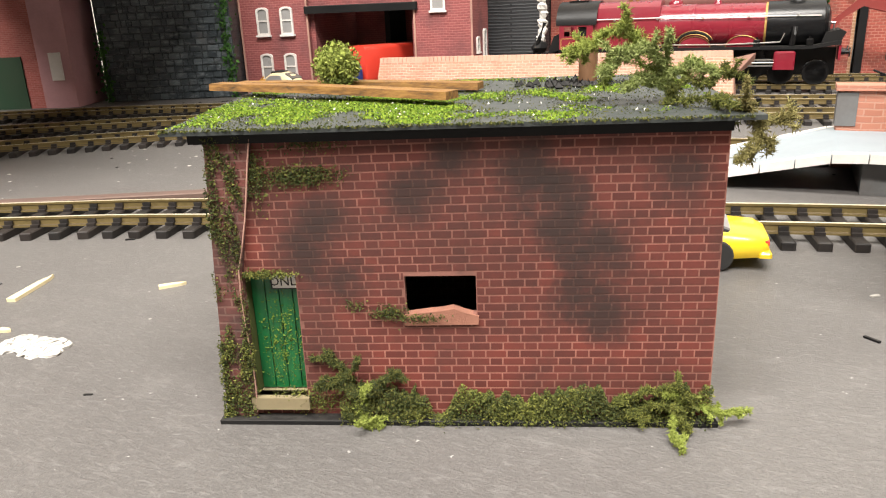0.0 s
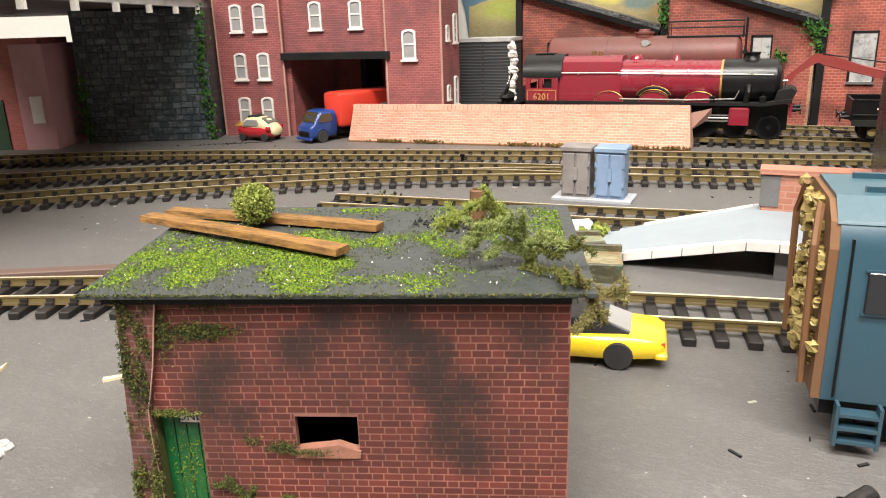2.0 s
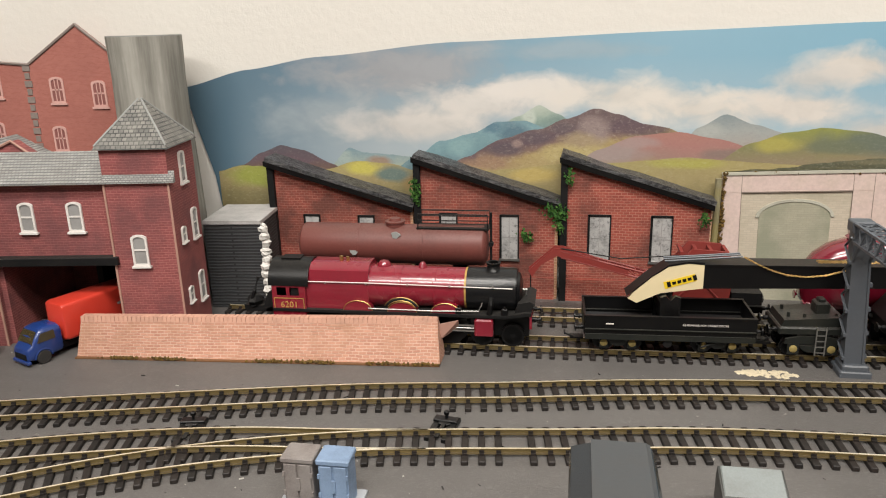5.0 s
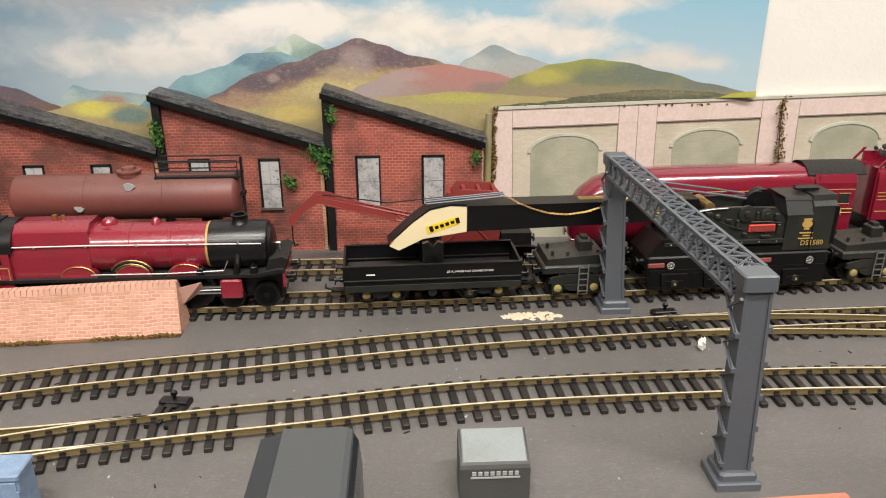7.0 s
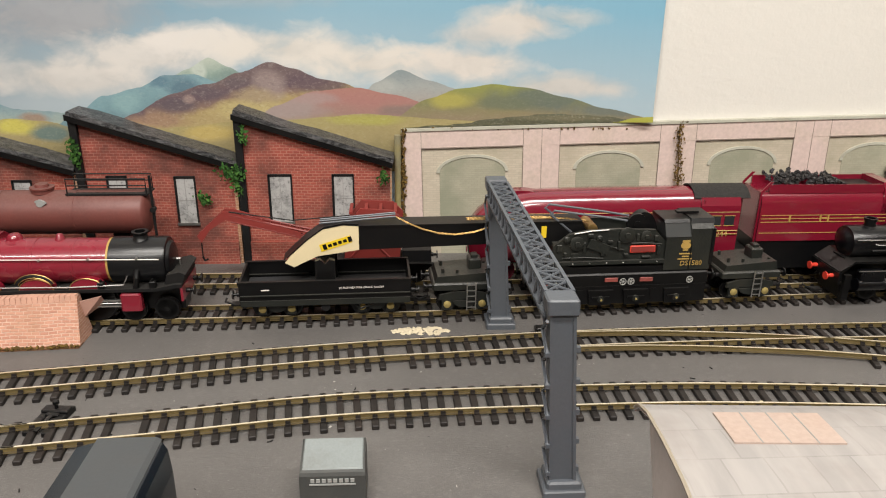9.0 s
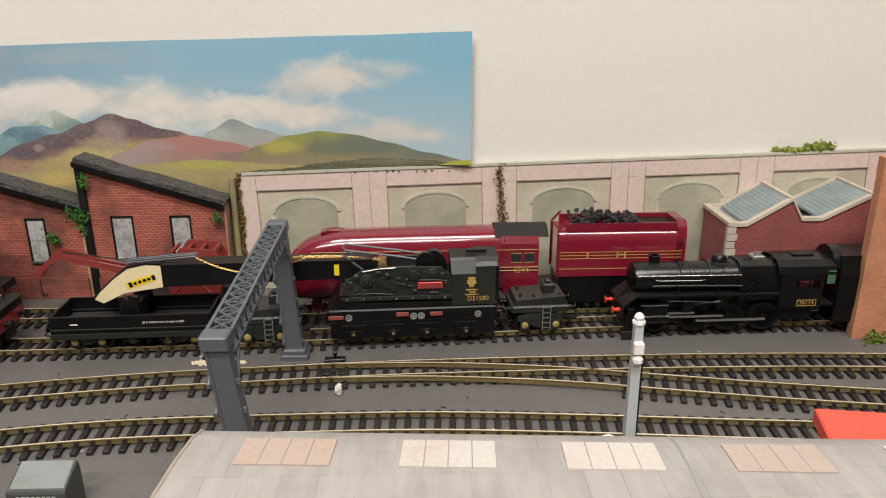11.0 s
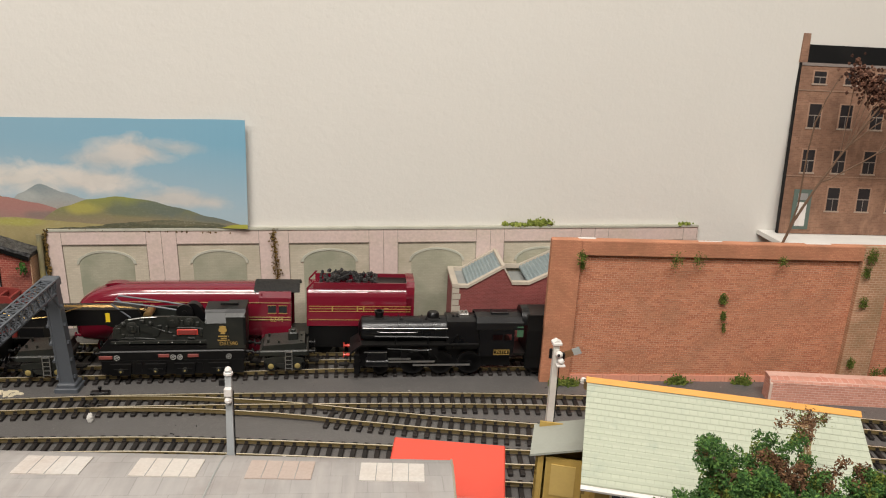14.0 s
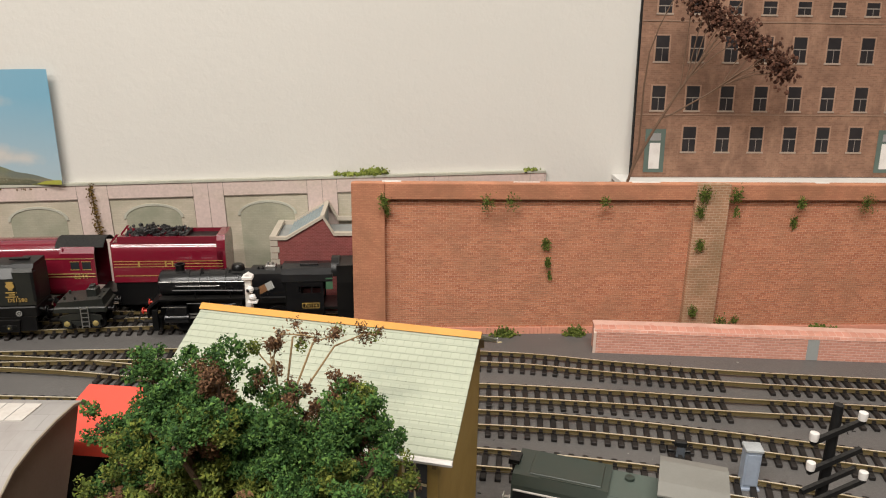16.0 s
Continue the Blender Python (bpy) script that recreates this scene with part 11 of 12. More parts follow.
tp = thing("telegraph_pole", pose(0.4605, -0.3420, 0), "black telegraph pole with white insulators on crossarms", "telegraph pole")
part("pole", Mesh().cyl((0, 0, 0), (0, 0, 0.076), 0.0026, 0.0021), SOOT, tp)
for z, dx, left, right in ((0.0645, 0.0, True, True), (0.0500, 0.001, True, False), (0.0400, 0.0, False, False), (0.0345, 0.0060, False, True)):
    tilt = Matrix.Translation((dx, -0.0028, z)) @ pose(0, 0, 0, 0, -13, 14)
    arm = part("crossarm", Mesh().box(-0.0140, -0.0009, -0.0012, 0.0140, 0.0009, 0.0012, tilt), SOOT, tp)
    for s, on in ((-1, left), (1, right)):
        if on:
            part("insulator", Mesh().lathe(tilt @ Vector((s * 0.0128, 0, 0.0008)), (0, 0, 1), [(0, 0.0018), (0.0022, 0.0020), (0.0036, 0.0019), (0.0040, 0.0012), (0.0040, 0)], 12), WINDOW_WHITE, arm, "white insulator", smooth=True)

gs = thing("ground_signal", pose(0.4275, -0.2665, 0, 0, 0, -14), "small dark grey ground signal beside the yard track", "signal")
part("base", Mesh().bevel_box(-0.0040, -0.0030, 0, 0.0040, 0.0030, 0.0012, 0.0003), SOOT, gs)
part("post", Mesh().bevel_box(-0.0024, -0.0016, 0.0012, 0.0024, 0.0016, 0.0075, 0.0004), GREY_METAL, gs)
part("lamp_head", Mesh().bevel_box(-0.0034, -0.0018, 0.0075, 0.0030, 0.0020, 0.0108, 0.0006).box(-0.0050, -0.0004, 0.0085, -0.0034, 0.0004, 0.0095), SOOT, gs)


# ---- bridge over the left-hand end ----
def bridge():
    e, w = Vector((0.417, -0.909, 0)), Vector((-0.909, -0.417, 0))
    base = Matrix(((e.x, w.x, 0, -0.684), (e.y, w.y, 0, -0.130), (0, 0, 1, 0), (0, 0, 0, 1)))
    ob = thing("bowstring_bridge", base, "grey bowstring girder road bridge with a mesh deck", "bridge")
    S, lowz = 0.36, 0.0905
    zt = lambda s: 0.1140 + 0.070 * math.sin(math.pi * max(0.0, min(1.0, s / S)))
    rib = lambda f: 0.008 + 0.009 * min(1.0, 8 * f)
    for side, y in enumerate((0.0, 0.150)):
        g = part("bottom_girder", Mesh().box(-0.004, y - 0.0030, lowz, S, y + 0.0030, lowz + 0.0065).box(-0.004, y - 0.0052, lowz + 0.0065, S, y + 0.0045, lowz + 0.0082), BRIDGE_LIGHT, ob, "pale weathered bottom girder")
        n = 26
        part("arch_rib", Mesh().loft([[(S * i / n, y - 0.0028, zt(S * i / n) - rib(i / n)), (S * i / n, y + 0.0028, zt(S * i / n) - rib(i / n)), (S * i / n, y + 0.0028, zt(S * i / n)), (S * i / n, y - 0.0028, zt(S * i / n))] for i in range(n + 1)]), BRIDGE_GREY, ob, "curved blue-grey arch rib")
        part("arch_flange", Mesh().loft([[(S * i / n, y - 0.0058, zt(S * i / n)), (S * i / n, y + 0.0058, zt(S * i / n)), (S * i / n, y + 0.0058, zt(S * i / n) + 0.0012), (S * i / n, y - 0.0058, zt(S * i / n) + 0.0012)] for i in range(n + 1)]), BRIDGE_GREY, ob)
        part("end_post", Mesh().box(-0.006, y - 0.0045, lowz + 0.0082, 0.010, y + 0.0040, 0.1165), BRIDGE_GREY, ob)
        nodes = (0.075, 0.124, 0.2045, 0.285)
        for s in nodes:
            part("upright", Mesh().prism([(-0.0030, -0.0018), (0.0030, -0.0018), (0.0030, -0.0008), (0.0006, -0.0008), (0.0006, 0.0018), (-0.0006, 0.0018), (-0.0006, -0.0008), (-0.0030, -0.0008)], "z", lowz + 0.008, zt(s) - 0.014), BRIDGE_GREY, ob, m=Matrix.Translation((s, y, 0)))
        for a, b in ((0.124, 0.075), (0.124, 0.2045), (0.2045, 0.124), (0.2045, 0.285), (0.285, 0.2045)):
            z0, z1 = lowz + 0.009, zt(b) - 0.015
            d = Vector((b - a, 0, z1 - z0)).normalized()
            nn = Vector((-d.z, 0, d.x)) * 0.0027
            off = 0.0008 if b > a else -0.0024
            part("diagonal", Mesh().prism([(a - nn.x, z0 - nn.z), (a + nn.x, z0 + nn.z), (b + nn.x, z1 + nn.z), (b - nn.x, z1 - nn.z)], "y", y + off, y + off + 0.0014), BRIDGE_GREY, ob)
        for i in range(8):
            part("hanger_bolt", Mesh().box(0.040 + i * 0.045, y - 0.0050, lowz - 0.0045, 0.0425 + i * 0.045, y - 0.0020, lowz), WHITE, ob)
    mesh_m = brick_print("deck_mesh", (0.045, 0.038, 0.034), (0.035, 0.03, 0.027), (0.10, 0.085, 0.075), 0.0018, 0.0018, 0.3, 0.25, 0.6)
    part("road_approach", Mesh().box(-0.13, 0.147, lowz + 0.001, 0.015, 0.22, lowz + 0.004), SOOT, ob, "dark road slab")
    part("deck", Mesh().box(-0.10, 0.003, lowz + 0.001, S, 0.147, lowz + 0.004), mesh_m, ob, "dark mesh deck")
    for y, x0 in ((0.006, -0.02), (0.144, 0.05)):
        part("parapet_mesh", Mesh().box(x0, y - 0.0006, lowz + 0.004, S, y + 0.0006, lowz + 0.0165), mesh_m, ob, "dark mesh parapet")
    ab = thing("stone_abutment", base, "dark wet-looking stone abutment under the bridge", "abutment")
    k = Nodes("abutment_stone")
    b = k.n("TexBrick", {"Vector": k.wall_uv(), "Color1": (0.030, 0.040, 0.047), "Color2": (0.045, 0.057, 0.065), "Mortar": (0.020, 0.027, 0.031), "Scale": 1.0, "Mortar Size": 0.0005, "Brick Width": 0.0085, "Row Height": 0.0044})
    n1 = k.noise(120, 5, 0.7)
    k.bump(k.math("ADD", n1, b.outputs["Fac"]), 0.6, 0.0008)
    AB = k.set(k.mix(k.math("MULTIPLY", k.step(n1, 0.55, 0.75), 0.5), b.outputs["Color"], (0.12, 0.14, 0.155)), 0.45)
    core = part("wall", Mesh().box(-0.09, -0.006, 0, 0.041, 0.086, lowz), AB, ab)
    k = Nodes("abutment_block")
    n1 = k.noise(160, 5, 0.7)
    k.bump(n1, 0.8, 0.0008)
    c = k.mix(k.math("POWER", k.n("ObjectInfo").outputs["Random"], 2.5), (0.032, 0.043, 0.052), (0.10, 0.122, 0.138))
    scum = k.noise(1.0, 5, 0.7, k.n("VectorMath", {0: k.geo.outputs["Position"], 1: (150, 150, 420)}, operation="MULTIPLY").outputs[0])
    c = k.mix(k.math("MULTIPLY", k.step(scum, 0.50, 0.72), 0.7), c, (0.25, 0.28, 0.30))
    BLK = k.set(k.mix(k.math("MULTIPLY", k.step(k.noise(35, 4), 0.56, 0.7), 0.5), c, (0.15, 0.12, 0.11)), 0.45)
    rs = random.Random(12)
    cuts = []
    for wide in (0.0082, 0.0060, 0.0036):
        cuts.append((wide, Mesh().loft([[(0, 0, 0), (0, wide - 0.0004, 0), (0, wide - 0.0004, 0.0041), (0, 0, 0.0041)], [(0.0007, 0.0004, 0.0004), (0.0007, wide - 0.0008, 0.0004), (0.0007, wide - 0.0008, 0.0037), (0.0007, 0.0004, 0.0037)]]).data("stone", BLK)))
    for row in range(20):
        y = -0.0055
        while y < 0.082:
            wide, me = rs.choice(cuts)
            if y + wide > 0.0865:
                break
            piece("stone", me, core, pose(0.041 + rs.uniform(-0.0002, 0.0002), y, 0.0005 + row * 0.0045))
            y += wide
    r = random.Random(31)
    ivy("abutment_ivy", [base @ Vector((0.0420, -0.004, 0.002)), base @ Vector((0.0424, -0.002, 0.04)), base @ Vector((0.0420, -0.004, 0.088))], 0.0032, 360, r, "green ivy climbing the corner of the stone abutment")
    ivy("abutment_ivy", [base @ Vector((0.0420, 0.084, 0.002)), base @ Vector((0.0424, 0.083, 0.05))], 0.003, 160, r, "sparse ivy on the dark stone abutment")
    lb = thing("underbridge_house", base, "red brick card house with a green door under the bridge", "house")
    part("wall", Mesh().box(0.020, 0.100, 0, 0.062, 0.26, 0.074), brick_print("brick_low_house", (0.48, 0.14, 0.125), (0.38, 0.10, 0.085), (0.50, 0.22, 0.19), 0.0012, 0.0034, 0.3), lb)
    part("corner_pilaster", Mesh().box(0.020, 0.096, 0, 0.065, 0.118, 0.070), paint("pilaster_pink", (0.50, 0.27, 0.29), 0.7, wear=0.3), lb, "pinkish corner pilaster")
    part("window", Mesh().box(0.0650, 0.102, 0.018, 0.0658, 0.110, 0.036), WINDOW_WHITE, lb, "pale window")
    part("door", Mesh().box(0.0620, 0.130, 0, 0.0630, 0.165, 0.034), paint("house_door_green", (0.02, 0.06, 0.03), 0.5), lb, "dark green doors")
    # orange bus on the deck
    bus = thing("toy_bus", base @ pose(-0.010, 0.098, lowz + 0.004, 0, 0, 90), "orange and cream toy double-decker bus on the bridge", "toy bus", "toy vehicles")
    OR = paint("bus_orange", (0.72, 0.17, 0.015), 0.35, wear=0.05, coat=0.3)
    CR = paint("bus_cream", (0.74, 0.55, 0.16), 0.35, wear=0.05, coat=0.3)
    L = 0.098
    for z0, z1, m, nm in ((0.006, 0.020, OR, "lower_panel"), (0.020, 0.030, CR, "lower_window_band"), (0.030, 0.034, CR, "waist_band"), (0.034, 0.043, OR, "upper_panel"), (0.043, 0.053, CR, "upper_window_band")):
        part(nm, Mesh().box(0, 0, z0, L, 0.030, z1), m, bus)
    part("roof", Mesh().prism([(0, 0.053), (0.030, 0.053), (0.0285, 0.0565), (0.023, 0.0585), (0.007, 0.0585), (0.0015, 0.0565)], "x", 0, L), CR, bus)
    for z0 in (0.0215, 0.0445):
        for i in range(7):
            x = 0.006 + i * 0.0132
            wn = part("window", Mesh().box(x, -0.0006, z0, x + 0.0108, 0.0, z0 + 0.0075), PANE_GREY, bus)
            part("glazing_bar", Mesh().box(x, -0.0009, z0 + 0.0050, x + 0.0108, -0.0005, z0 + 0.0055), CR, wn)
    for x in (0.018, 0.078):
        car_wheel(bus, x, 0.0012, 0.0064)
        car_wheel(bus, x, 0.0288, 0.0064)
    part("rear_lamp", Mesh().box(-0.0006, 0.003, 0.010, 0, 0.006, 0.013), ORANGE_RED, bus)


bridge()


CAR_RED = paint("car_red", (0.42, 0.016, 0.026), 0.2, wear=0.15, bump=0.03, coat=0.6)


def rounded(sec, n=20, e=0.6):
    """Sections (x, half width, bottom, top) swept into a round-shouldered shell."""
    rings = []
    for x, w, b, t in sec:
        mid, h = (b + t) / 2, (t - b) / 2
        ring = []
        for i in range(n):
            a = 2 * math.pi * i / n
            c, q = math.cos(a), math.sin(a)
            ring.append((x, w * math.copysign(abs(c) ** e, c), mid + h * math.copysign(abs(q) ** e, q)))
        rings.append(ring)
    return Mesh().loft(rings)


def bubble_car():
    ob = thing("bubble_car", pose(-0.6275, -0.1585, 0, 0, 0, 2), "red and cream toy bubble car parked by the warehouse", "toy car", "toy vehicles")
    part("lower_body", rounded([(-0.0158, 0.0030, 0.0045, 0.0080), (-0.0145, 0.0056, 0.0030, 0.0096), (-0.0105, 0.0074, 0.0022, 0.0104), (-0.003, 0.0082, 0.0019, 0.0106), (0.006, 0.0083, 0.0019, 0.0104), (0.0115, 0.0076, 0.0022, 0.0098), (0.0138, 0.0066, 0.0028, 0.0090)]), CAR_RED, ob, "glossy red lower body", smooth=True)
    part("upper_body", rounded([(-0.0128, 0.0036, 0.0085, 0.0106), (-0.0105, 0.0058, 0.0070, 0.0136), (-0.0065, 0.0069, 0.0060, 0.0162), (-0.001, 0.0074, 0.0050, 0.0172), (0.0045, 0.0074, 0.0046, 0.0166), (0.0090, 0.0072, 0.0040, 0.0146), (0.0125, 0.0068, 0.0034, 0.0118), (0.0150, 0.0058, 0.0036, 0.0094), (0.0160, 0.0036, 0.0046, 0.0076)], 22, 0.68), CREAM, ob, "cream upper body and front door", smooth=True)
    part("sun_roof", rounded([(-0.0072, 0.0030, 0.0150, 0.0162), (-0.0060, 0.0044, 0.0150, 0.0172), (-0.001, 0.0048, 0.0150, 0.0178), (0.0025, 0.0044, 0.0150, 0.0174), (0.0034, 0.0030, 0.0150, 0.0168)], 16), SOOT, ob, "black folding roof", smooth=True)
    for y in (-1, 1):
        part("side_window", Mesh().prism([(-0.0085, 0.0106), (0.0035, 0.0106), (0.0046, 0.0118), (0.0030, 0.0146), (-0.0050, 0.0146), (-0.0080, 0.0125)], "y", min(y * 0.0078, y * 0.0058), max(y * 0.0078, y * 0.0058)), PANE_GREY, ob, "grey side window")
        part("headlamp", rounded([(0.0105, 0.0006, 0.0082, 0.0094), (0.0112, 0.0014, 0.0074, 0.0102), (0.0135, 0.0014, 0.0074, 0.0102), (0.0140, 0.0008, 0.0080, 0.0096)], 10).shift((0, y * 0.0078, 0)), CAR_RED, ob, smooth=True)
    part("windscreen", Mesh().loft([[(0.0062, -0.0052, 0.0160), (0.0062, 0.0052, 0.0160), (0.0062, 0.0052, 0.0150), (0.0062, -0.0052, 0.0150)], [(0.0118, -0.0056, 0.0128), (0.0118, 0.0056, 0.0128), (0.0118, 0.0056, 0.0116), (0.0118, -0.0056, 0.0116)]]), paint("screen_grey", (0.16, 0.16, 0.145), 0.2), ob, "grey windscreen")
    part("luggage", Mesh().bevel_box(-0.0165, -0.0048, 0.0100, -0.0105, 0.0048, 0.0118, 0.0006).tube([(-0.0168, -0.0046, 0.0098), (-0.0120, -0.0046, 0.0138)], 0.0005).tube([(-0.0168, 0.0046, 0.0098), (-0.0120, 0.0046, 0.0138)], 0.0005), paint("luggage_ochre", (0.55, 0.28, 0.04), 0.6, wear=0.4), ob, "ochre luggage on the tail rack")
    for x in (-0.0095, 0.0088):
        for y in (-0.0072, 0.0072):
            car_wheel(ob, x, y, 0.0027, TYRE, WHITE_LINE)


bubble_car()


def lorry():
    ob = thing("toy_lorry", pose(-0.5790, -0.1490, 0, 0, 0, 248), "blue toy lorry with a long red box trailer in the bay", "toy lorry", "toy vehicles")
    # local x forwards
    cab = part("cab", rounded([(-0.0045, 0.0080, 0.0040, 0.0200), (-0.0035, 0.0088, 0.0032, 0.0212), (0.0040, 0.0090, 0.0030, 0.0220), (0.0085, 0.0089, 0.0030, 0.0214), (0.0120, 0.0087, 0.0030, 0.0170), (0.0140, 0.0085, 0.0030, 0.0132), (0.0165, 0.0080, 0.0032, 0.0116), (0.0174, 0.0068, 0.0040, 0.0104)], 24, 0.42), VAN_BLUE, ob, "glossy blue rounded cab", smooth=True)
    amber = paint("tinted_screen", (0.055, 0.042, 0.020), 0.15, coat=0.5)
    part("windscreen", Mesh().loft([[(0.0098, -0.0066, 0.0202), (0.0098, 0.0066, 0.0202), (0.0098, 0.0066, 0.0190), (0.0098, -0.0066, 0.0190)], [(0.0138, -0.0072, 0.0142), (0.0138, 0.0072, 0.0142), (0.0138, 0.0072, 0.0130), (0.0138, -0.0072, 0.0130)]]), amber, cab, "tinted windscreen")
    for y in (-0.0089, 0.0089):
        part("side_window", Mesh().prism([(0.0002, 0.0138), (0.0112, 0.0138), (0.0094, 0.0178), (0.0082, 0.0190), (0.0006, 0.0190)], "y", y - 0.0004, y + 0.0004), amber, cab)
        part("wheel_arch", Mesh().tube([(0.0085 + 0.0052 * math.cos(math.pi * a / 8), y, 0.0042 + 0.0052 * math.sin(math.pi * a / 8)) for a in range(9)], 0.0005, 5), VAN_BLUE, cab)
    part("grille", Mesh().bevel_box(0.0164, -0.0060, 0.0045, 0.0178, 0.0060, 0.0080, 0.0004), BLACK, cab, "dark grille")
    part("bumper", Mesh().bevel_box(0.0160, -0.0084, 0.0022, 0.0184, 0.0084, 0.0040, 0.0005), VAN_BLUE, cab)
    part("box_body", rounded([(-0.0570, 0.0090, 0.0090, 0.0312), (-0.0560, 0.0096, 0.0082, 0.0320), (-0.0090, 0.0096, 0.0082, 0.0320), (-0.0070, 0.0090, 0.0088, 0.0314), (-0.0064, 0.0080, 0.0098, 0.0304)], 24, 0.22), ORANGE_RED, ob, "red round-edged box trailer", smooth=True)
    part("lettering_bars", Mesh().box(-0.0540, 0.0096, 0.0205, -0.0430, 0.0099, 0.0222), PANE_GREY, ob, "pale lettering bars")
    part("chassis", Mesh().box(-0.056, -0.006, 0.0040, 0.010, 0.006, 0.0084), BLACK, ob)
    for x in (0.0085, -0.040, -0.050):
        for y in (-0.0082, 0.0082):
            car_wheel(ob, x, y, 0.0042, TYRE, STEEL)


lorry()

# ---- growth on walls and loose litter ----
r = random.Random(77)
ivy("wall_vine", [(0.0205, -0.0052, 0.0930), (0.0215, -0.0052, 0.075), (0.0240, -0.0052, 0.050)], 0.0018, 170, r, "dried brown vine hanging down the arched wall", BROWN_VINE, leaf=0.0011)
ivy("shed_ivy", [(-0.2820, -0.0215, 0.0640), (-0.2760, -0.0215, 0.0660), (-0.2715, -0.0220, 0.0630)], 0.0030, 130, r, "bright green ivy tuft on the workshop corner")
ivy("shed_ivy", [(-0.2780, -0.0210, 0.0620), (-0.2745, -0.0210, 0.0550), (-0.2725, -0.0210, 0.0500)], 0.0016, 60, r, "trailing green ivy on the workshop wall")
ivy("shed_ivy", [(-0.2990, -0.0205, 0.0500), (-0.2950, -0.0205, 0.0440)], 0.0020, 60, r, "small green ivy tuft beside a workshop window")
ivy("shed_ivy", [(-0.3745, -0.0212, 0.0860), (-0.3740, -0.0212, 0.0680)], 0.0016, 90, r, "dark ivy trailing from the workshop valley")
ivy("shed_ivy", [(-0.2690, -0.0225, 0.0930), (-0.2670, -0.0225, 0.0840)], 0.0014, 40, r, "small ivy under the workshop eave")
ivy("shed_ivy", [(-0.1800, -0.0215, 0.0640), (-0.1790, -0.0215, 0.0580)], 0.0018, 50, r, "small ivy at the workshop corner")
flock("wall_top_moss", clump((0.236, -0.003, 0.1025), (0.008, 0.001, 0.0008), 130, r) + clump((0.252, -0.003, 0.1045), (0.005, 0.001, 0.0016), 150, r) + clump((0.385, -0.003, 0.107), (0.003, 0.001, 0.0004), 20, r), 0.0011, LICHEN, r, "yellow-green moss on top of the arched wall", "moss")
flock("wall_top_moss", [(r.uniform(-0.165, 0.0), -0.004, 0.0893 + r.uniform(0, 0.0006)) for _ in range(26)], 0.0006, BROWN_VINE, r, "brown moss crumbs along the arched wall", "moss")
flock("wall_edge_moss", [(-0.1668 + r.gauss(0, 0.0008), -0.0052, r.uniform(0.02, 0.089)) for _ in range(160)], 0.0008, BROWN_VINE, r, "ochre moss down the edge of the arched wall", "moss")
HANGING = moss_mat("hanging_moss", (0.055, 0.085, 0.010), (0.115, 0.15, 0.02), (0.20, 0.23, 0.04))
for x, z, w, n in ((0.262, 0.106, 0.0022, 50), (0.264, 0.098, 0.0015, 40), (0.380, 0.072, 0.0020, 60), (0.382, 0.058, 0.0014, 50), (0.384, 0.048, 0.0010, 20), (0.493, 0.072, 0.0020, 60), (0.565, 0.104, 0.0022, 60), (0.5645, 0.088, 0.0016, 50), (0.335, 0.1045, 0.0030, 40), (0.352, 0.1045, 0.0030, 30), (0.420, 0.1050, 0.0022, 30), (0.492, 0.110, 0.0030, 90), (0.4905, 0.098, 0.0018, 50), (0.516, 0.110, 0.0028, 60), (0.517, 0.098, 0.0015, 30), (0.494, 0.020, 0.0018, 50), (0.517, 0.010, 0.0028, 60), (0.53, 0.0105, 0.002, 20), (0.615, 0.104, 0.004, 50)):
    ivy("brick_wall_ivy", [(x, -0.1065 if z > 0.1 or (0.485 < x < 0.52) else -0.1010, z + 0.003), (x + 0.0005, -0.1065 if z > 0.1 or (0.485 < x < 0.52) else -0.1010, z - 0.003)], w * 0.8, n * 3, r, "olive moss tuft hanging on the brick retaining wall", HANGING, leaf=0.0008)
for x, w in ((0.262, 0.006), (0.352, 0.007), (0.406, 0.006), (0.487, 0.006), (0.597, 0.008), (0.250, 0.003)):
    flock("wall_foot_weed", clump((x, -0.1045 - (0.003 if x < 0.27 else 0), 0.0015), (w * 0.6, 0.0014, 0.0022), 420, r), 0.0007, HANGING, r, "green weeds at the foot of the brick wall", "weeds")
flock("slope_foot_moss", [(x, -0.1525 + (x + 0.56) * 0.0723, 0.0010 + r.random() * 0.0012) for x in [r.choice((-0.53, -0.50, -0.44, -0.415, -0.405, -0.372, -0.35)) + r.gauss(0, 0.006) for _ in range(330)]], 0.0007, BROWN_VINE, r, "ochre moss along the foot of the sloping wall", "moss")
flock("track_moss", clump((-0.449, -0.3000, 0.0015), (0.005, 0.0012, 0.0012), 110, r), 0.0007, MOSS_DARK, r, "olive weeds beside the siding end", "weeds")
flock("track_moss", clump((-0.350, -0.3235, 0.002), (0.0022, 0.0015, 0.0014), 80, r), 0.0008, LICHEN, r, "yellow moss at the platform ramp", "weeds")
flock("track_moss", clump((-0.508, -0.466, 0.001), (0.005, 0.0015, 0.0004), 60, r), 0.0008, MOSS_BRIGHT, r, "green flock beside the yard track", "moss")
flock("ground_flock", clump((-0.3315, -0.5335, 0.0003), (0.004, 0.001, 0.0002), 40, r), 0.0007, MOSS_DARK, r, "loose green flock on the baseboard", "moss")

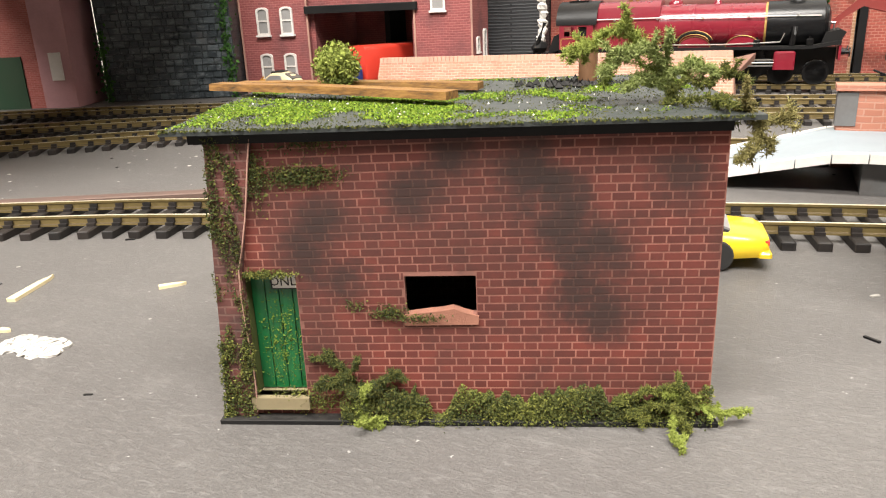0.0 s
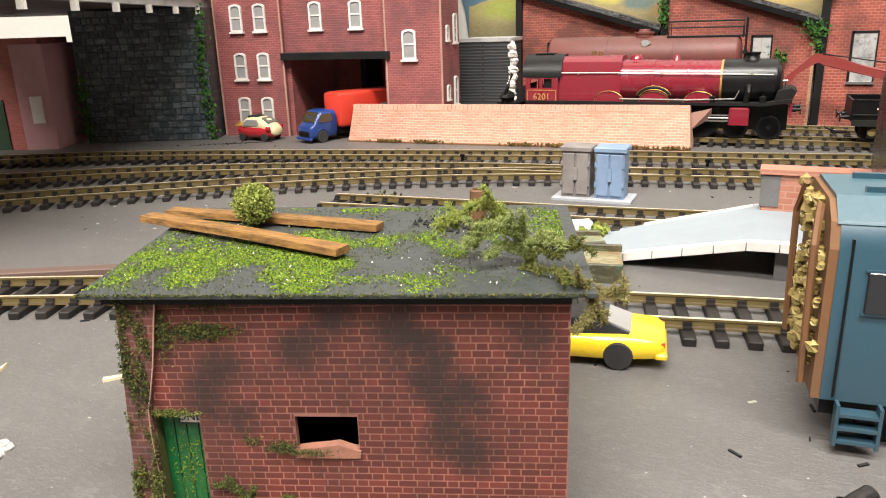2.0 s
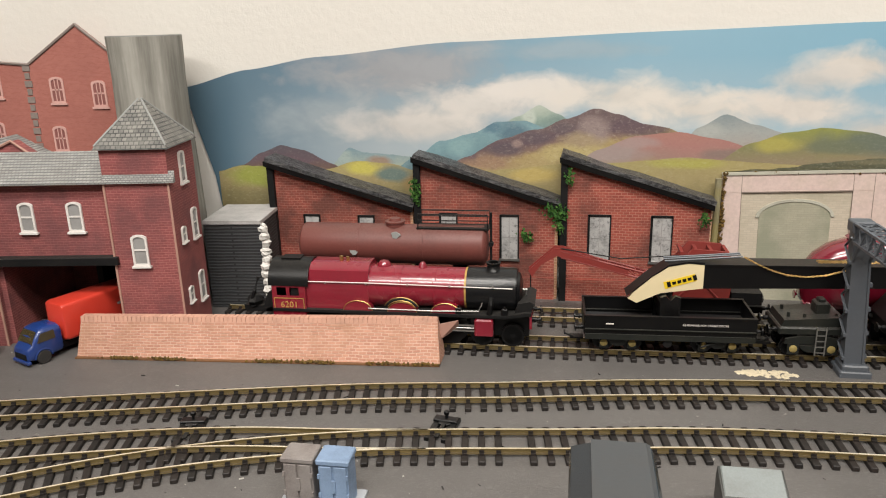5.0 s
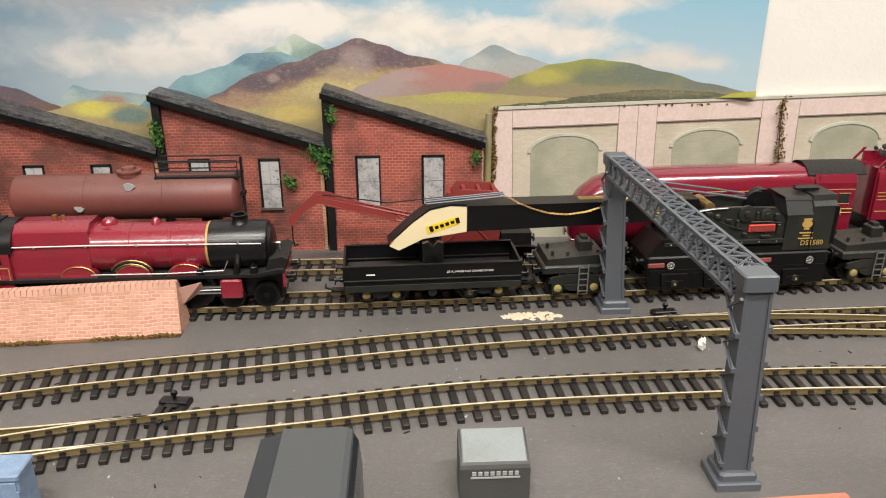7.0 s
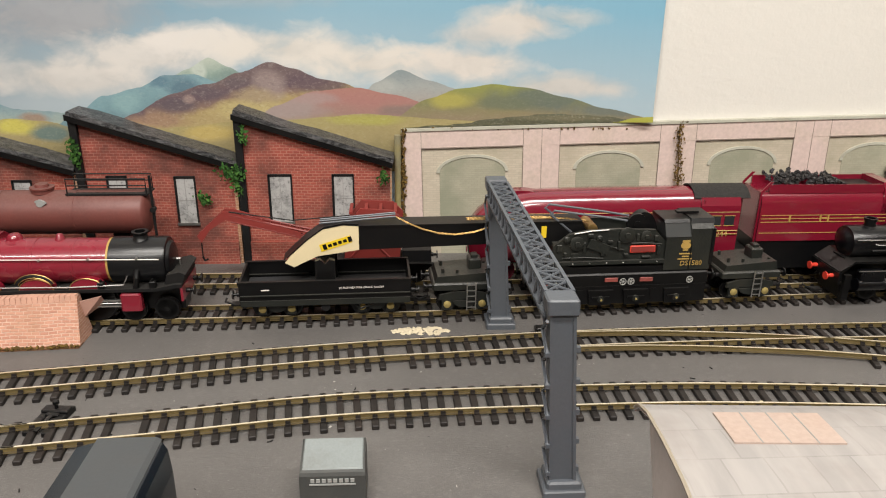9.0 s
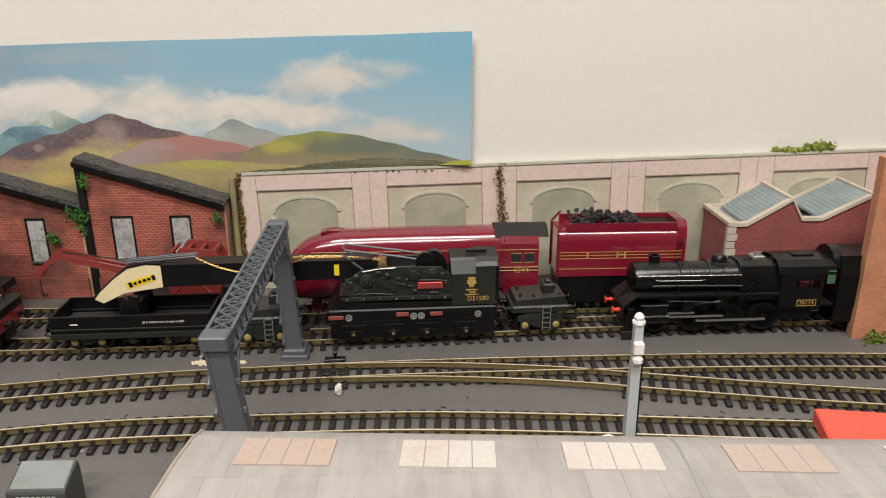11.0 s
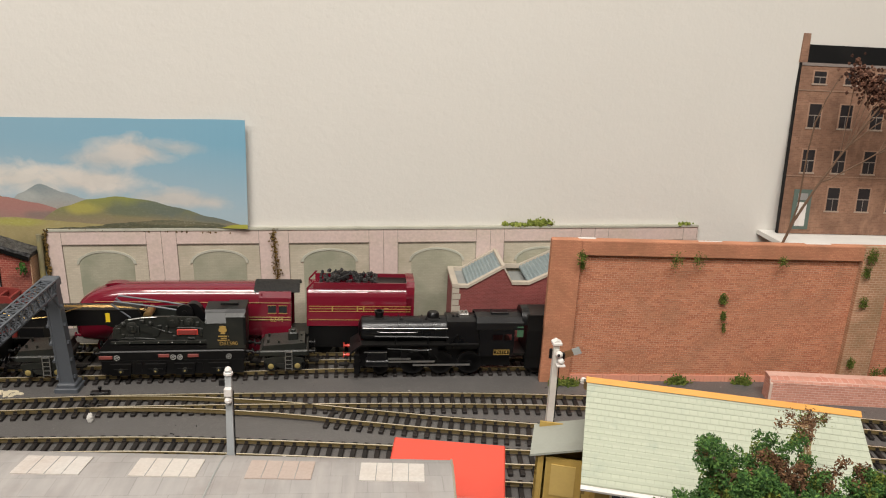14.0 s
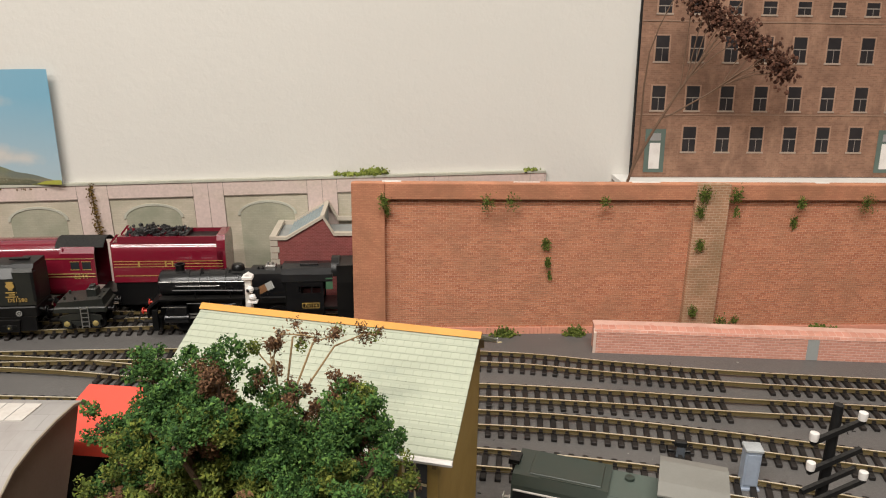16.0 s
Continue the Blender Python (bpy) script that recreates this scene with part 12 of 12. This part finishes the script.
litter = Mesh()
for _ in range(420):
    x, y = r.uniform(-0.8, 0.6), r.uniform(-0.6, -0.1)
    s = r.choice((0.0002, 0.0002, 0.0003, 0.0003, 0.0006))
    t = pose(x, y, 0.0, 0, 0, r.uniform(0, 180))
    litter.box(-s * r.uniform(0.6, 2.2), -s * 0.6, 0, s * r.uniform(0.6, 2.2), s * 0.6, s * 0.5, t)
for _ in range(60):
    x, y = r.gauss(-0.53, 0.05), r.gauss(-0.36, 0.03)
    s = r.choice((0.0002, 0.0003, 0.0006))
    litter.box(-s, -s * 0.7, 0, s, s * 0.7, s * 0.4, pose(x, y, 0.0, 0, 0, r.uniform(0, 180)))
DUSTY = paint("dusty_flake", (0.42, 0.40, 0.37), 0.9, wear=0.6, scale=900, dirt=(0.24, 0.23, 0.21))
tagged(part("litter_flakes", litter, DUSTY), "pale flakes and crumbs scattered on the baseboard", "litter", kind="stuff")
dark = Mesh()
for _ in range(420):
    x, y = r.uniform(-0.8, 0.6), r.uniform(-0.6, -0.1)
    s = r.choice((0.0003, 0.0004, 0.0007))
    dark.box(-s * r.uniform(1, 3), -s * 0.4, 0, s, s * 0.4, s * 0.5, pose(x, y, 0.0, 0, 0, r.uniform(0, 180)))
tagged(part("litter_bits", dark, SOOT), "dark bits scattered on the baseboard", "litter", kind="stuff")
PINE = paint("pine_splinter", (0.68, 0.58, 0.36), 0.7, wear=0.15)
for a, b, w in (((-0.453, -0.492), (-0.4575, -0.478), 0.0011), ((-0.4285, -0.4755), (-0.4245, -0.4715), 0.0009), ((-0.441, -0.503), (-0.4385, -0.5025), 0.0008), ((-0.161, -0.2790), (-0.150, -0.2760), 0.0013), ((-0.139, -0.2755), (-0.1375, -0.2835), 0.0010), ((-0.172, -0.2715), (-0.166, -0.2705), 0.0011), ((0.0, -0.2), (0.004, -0.2005), 0.0006), ((0.345, -0.116), (0.349, -0.1155), 0.0008)):
    d = Vector((b[0] - a[0], b[1] - a[1], 0))
    sp = part("wood_splinter", Mesh().prism([(0, -w), (d.length * 0.8, -w * 0.6), (d.length, 0), (d.length * 0.7, w * 0.7), (0, w * 0.8)], "z", 0, w * 0.7), PINE, m=pose(a[0], a[1], 0.0, 0, 0, math.degrees(math.atan2(d.y, d.x))))
    tagged(sp, "pale pine splinter lying on the grey baseboard", "splinter", "splinters on the baseboard")


def stain(name, x, y, w, h, seed, label, mat=None):
    r = random.Random(seed)
    m = Mesh()
    for _ in range(70):
        a, q = r.uniform(0, 6.28), math.sqrt(r.random())
        m.blob((x + w * q * math.cos(a), y + h * q * math.sin(a), 0.0002), r.uniform(0.0008, 0.0022), r, 6, 3, 0.35, 0.25)
    tagged(part(name, m, mat or DUSTY), label, "plaster", kind="stuff")


stain("plaster_spill", -0.158, -0.1225, 0.016, 0.0045, 5, "dried cream plaster spill beside the siding", paint("cream_plaster", (0.66, 0.58, 0.42), 0.85, wear=0.3))
stain("plaster_smear", -0.4285, -0.5055, 0.007, 0.003, 6, "white plaster smear on the baseboard")
lump = part("glue_lump", Mesh().blob((-0.0815, -0.1625, 0.0030), 0.0021, random.Random(8), 8, 6, 0.45, 1.5), PLASTER, smooth=True)
tagged(lump, "white blob of glue stuck beside the point", "glue blob")
wire = part("loose_wire", Mesh().tube([(0.046, -0.2185, 0.001), (0.048, -0.2190, 0.006), (0.054, -0.2200, 0.0085), (0.061, -0.2210, 0.006), (0.066, -0.2215, 0.0015)], 0.0009, 7), WINDOW_WHITE, smooth=True)
tagged(wire, "short white loop of loose wire by the track", "wire")
rod = part("point_rod", Mesh().tube([(-0.020, -0.2185, 0.0015), (0.0, -0.2195, 0.0015), (0.028, -0.2190, 0.0015)], 0.0007, 6), SOOT, smooth=True)
tagged(rod, "dark wire rod lying along the front track", "wire")


def ground_crack():
    q = random.Random(31)
    line = [(-0.6120 - 0.0048 * i + q.gauss(0, 0.0007), -0.1660 - 0.0029 * i + q.gauss(0, 0.0009), -0.0001) for i in range(11)]
    m = Mesh().tube(line, 0.0006, 5, 0.0003)
    for _ in range(26):
        a = q.choice(line)
        m.blob((a[0] + q.gauss(0, 0.006), a[1] + q.gauss(0, 0.004), 0.0), q.uniform(0.0004, 0.0013), q, 5, 3, 0.5, 0.4)
    tagged(part("filler_crumbs", m, SOOT), "dark crack and crumbs on the board by the warehouse", "crumbs", kind="stuff")


ground_crack()
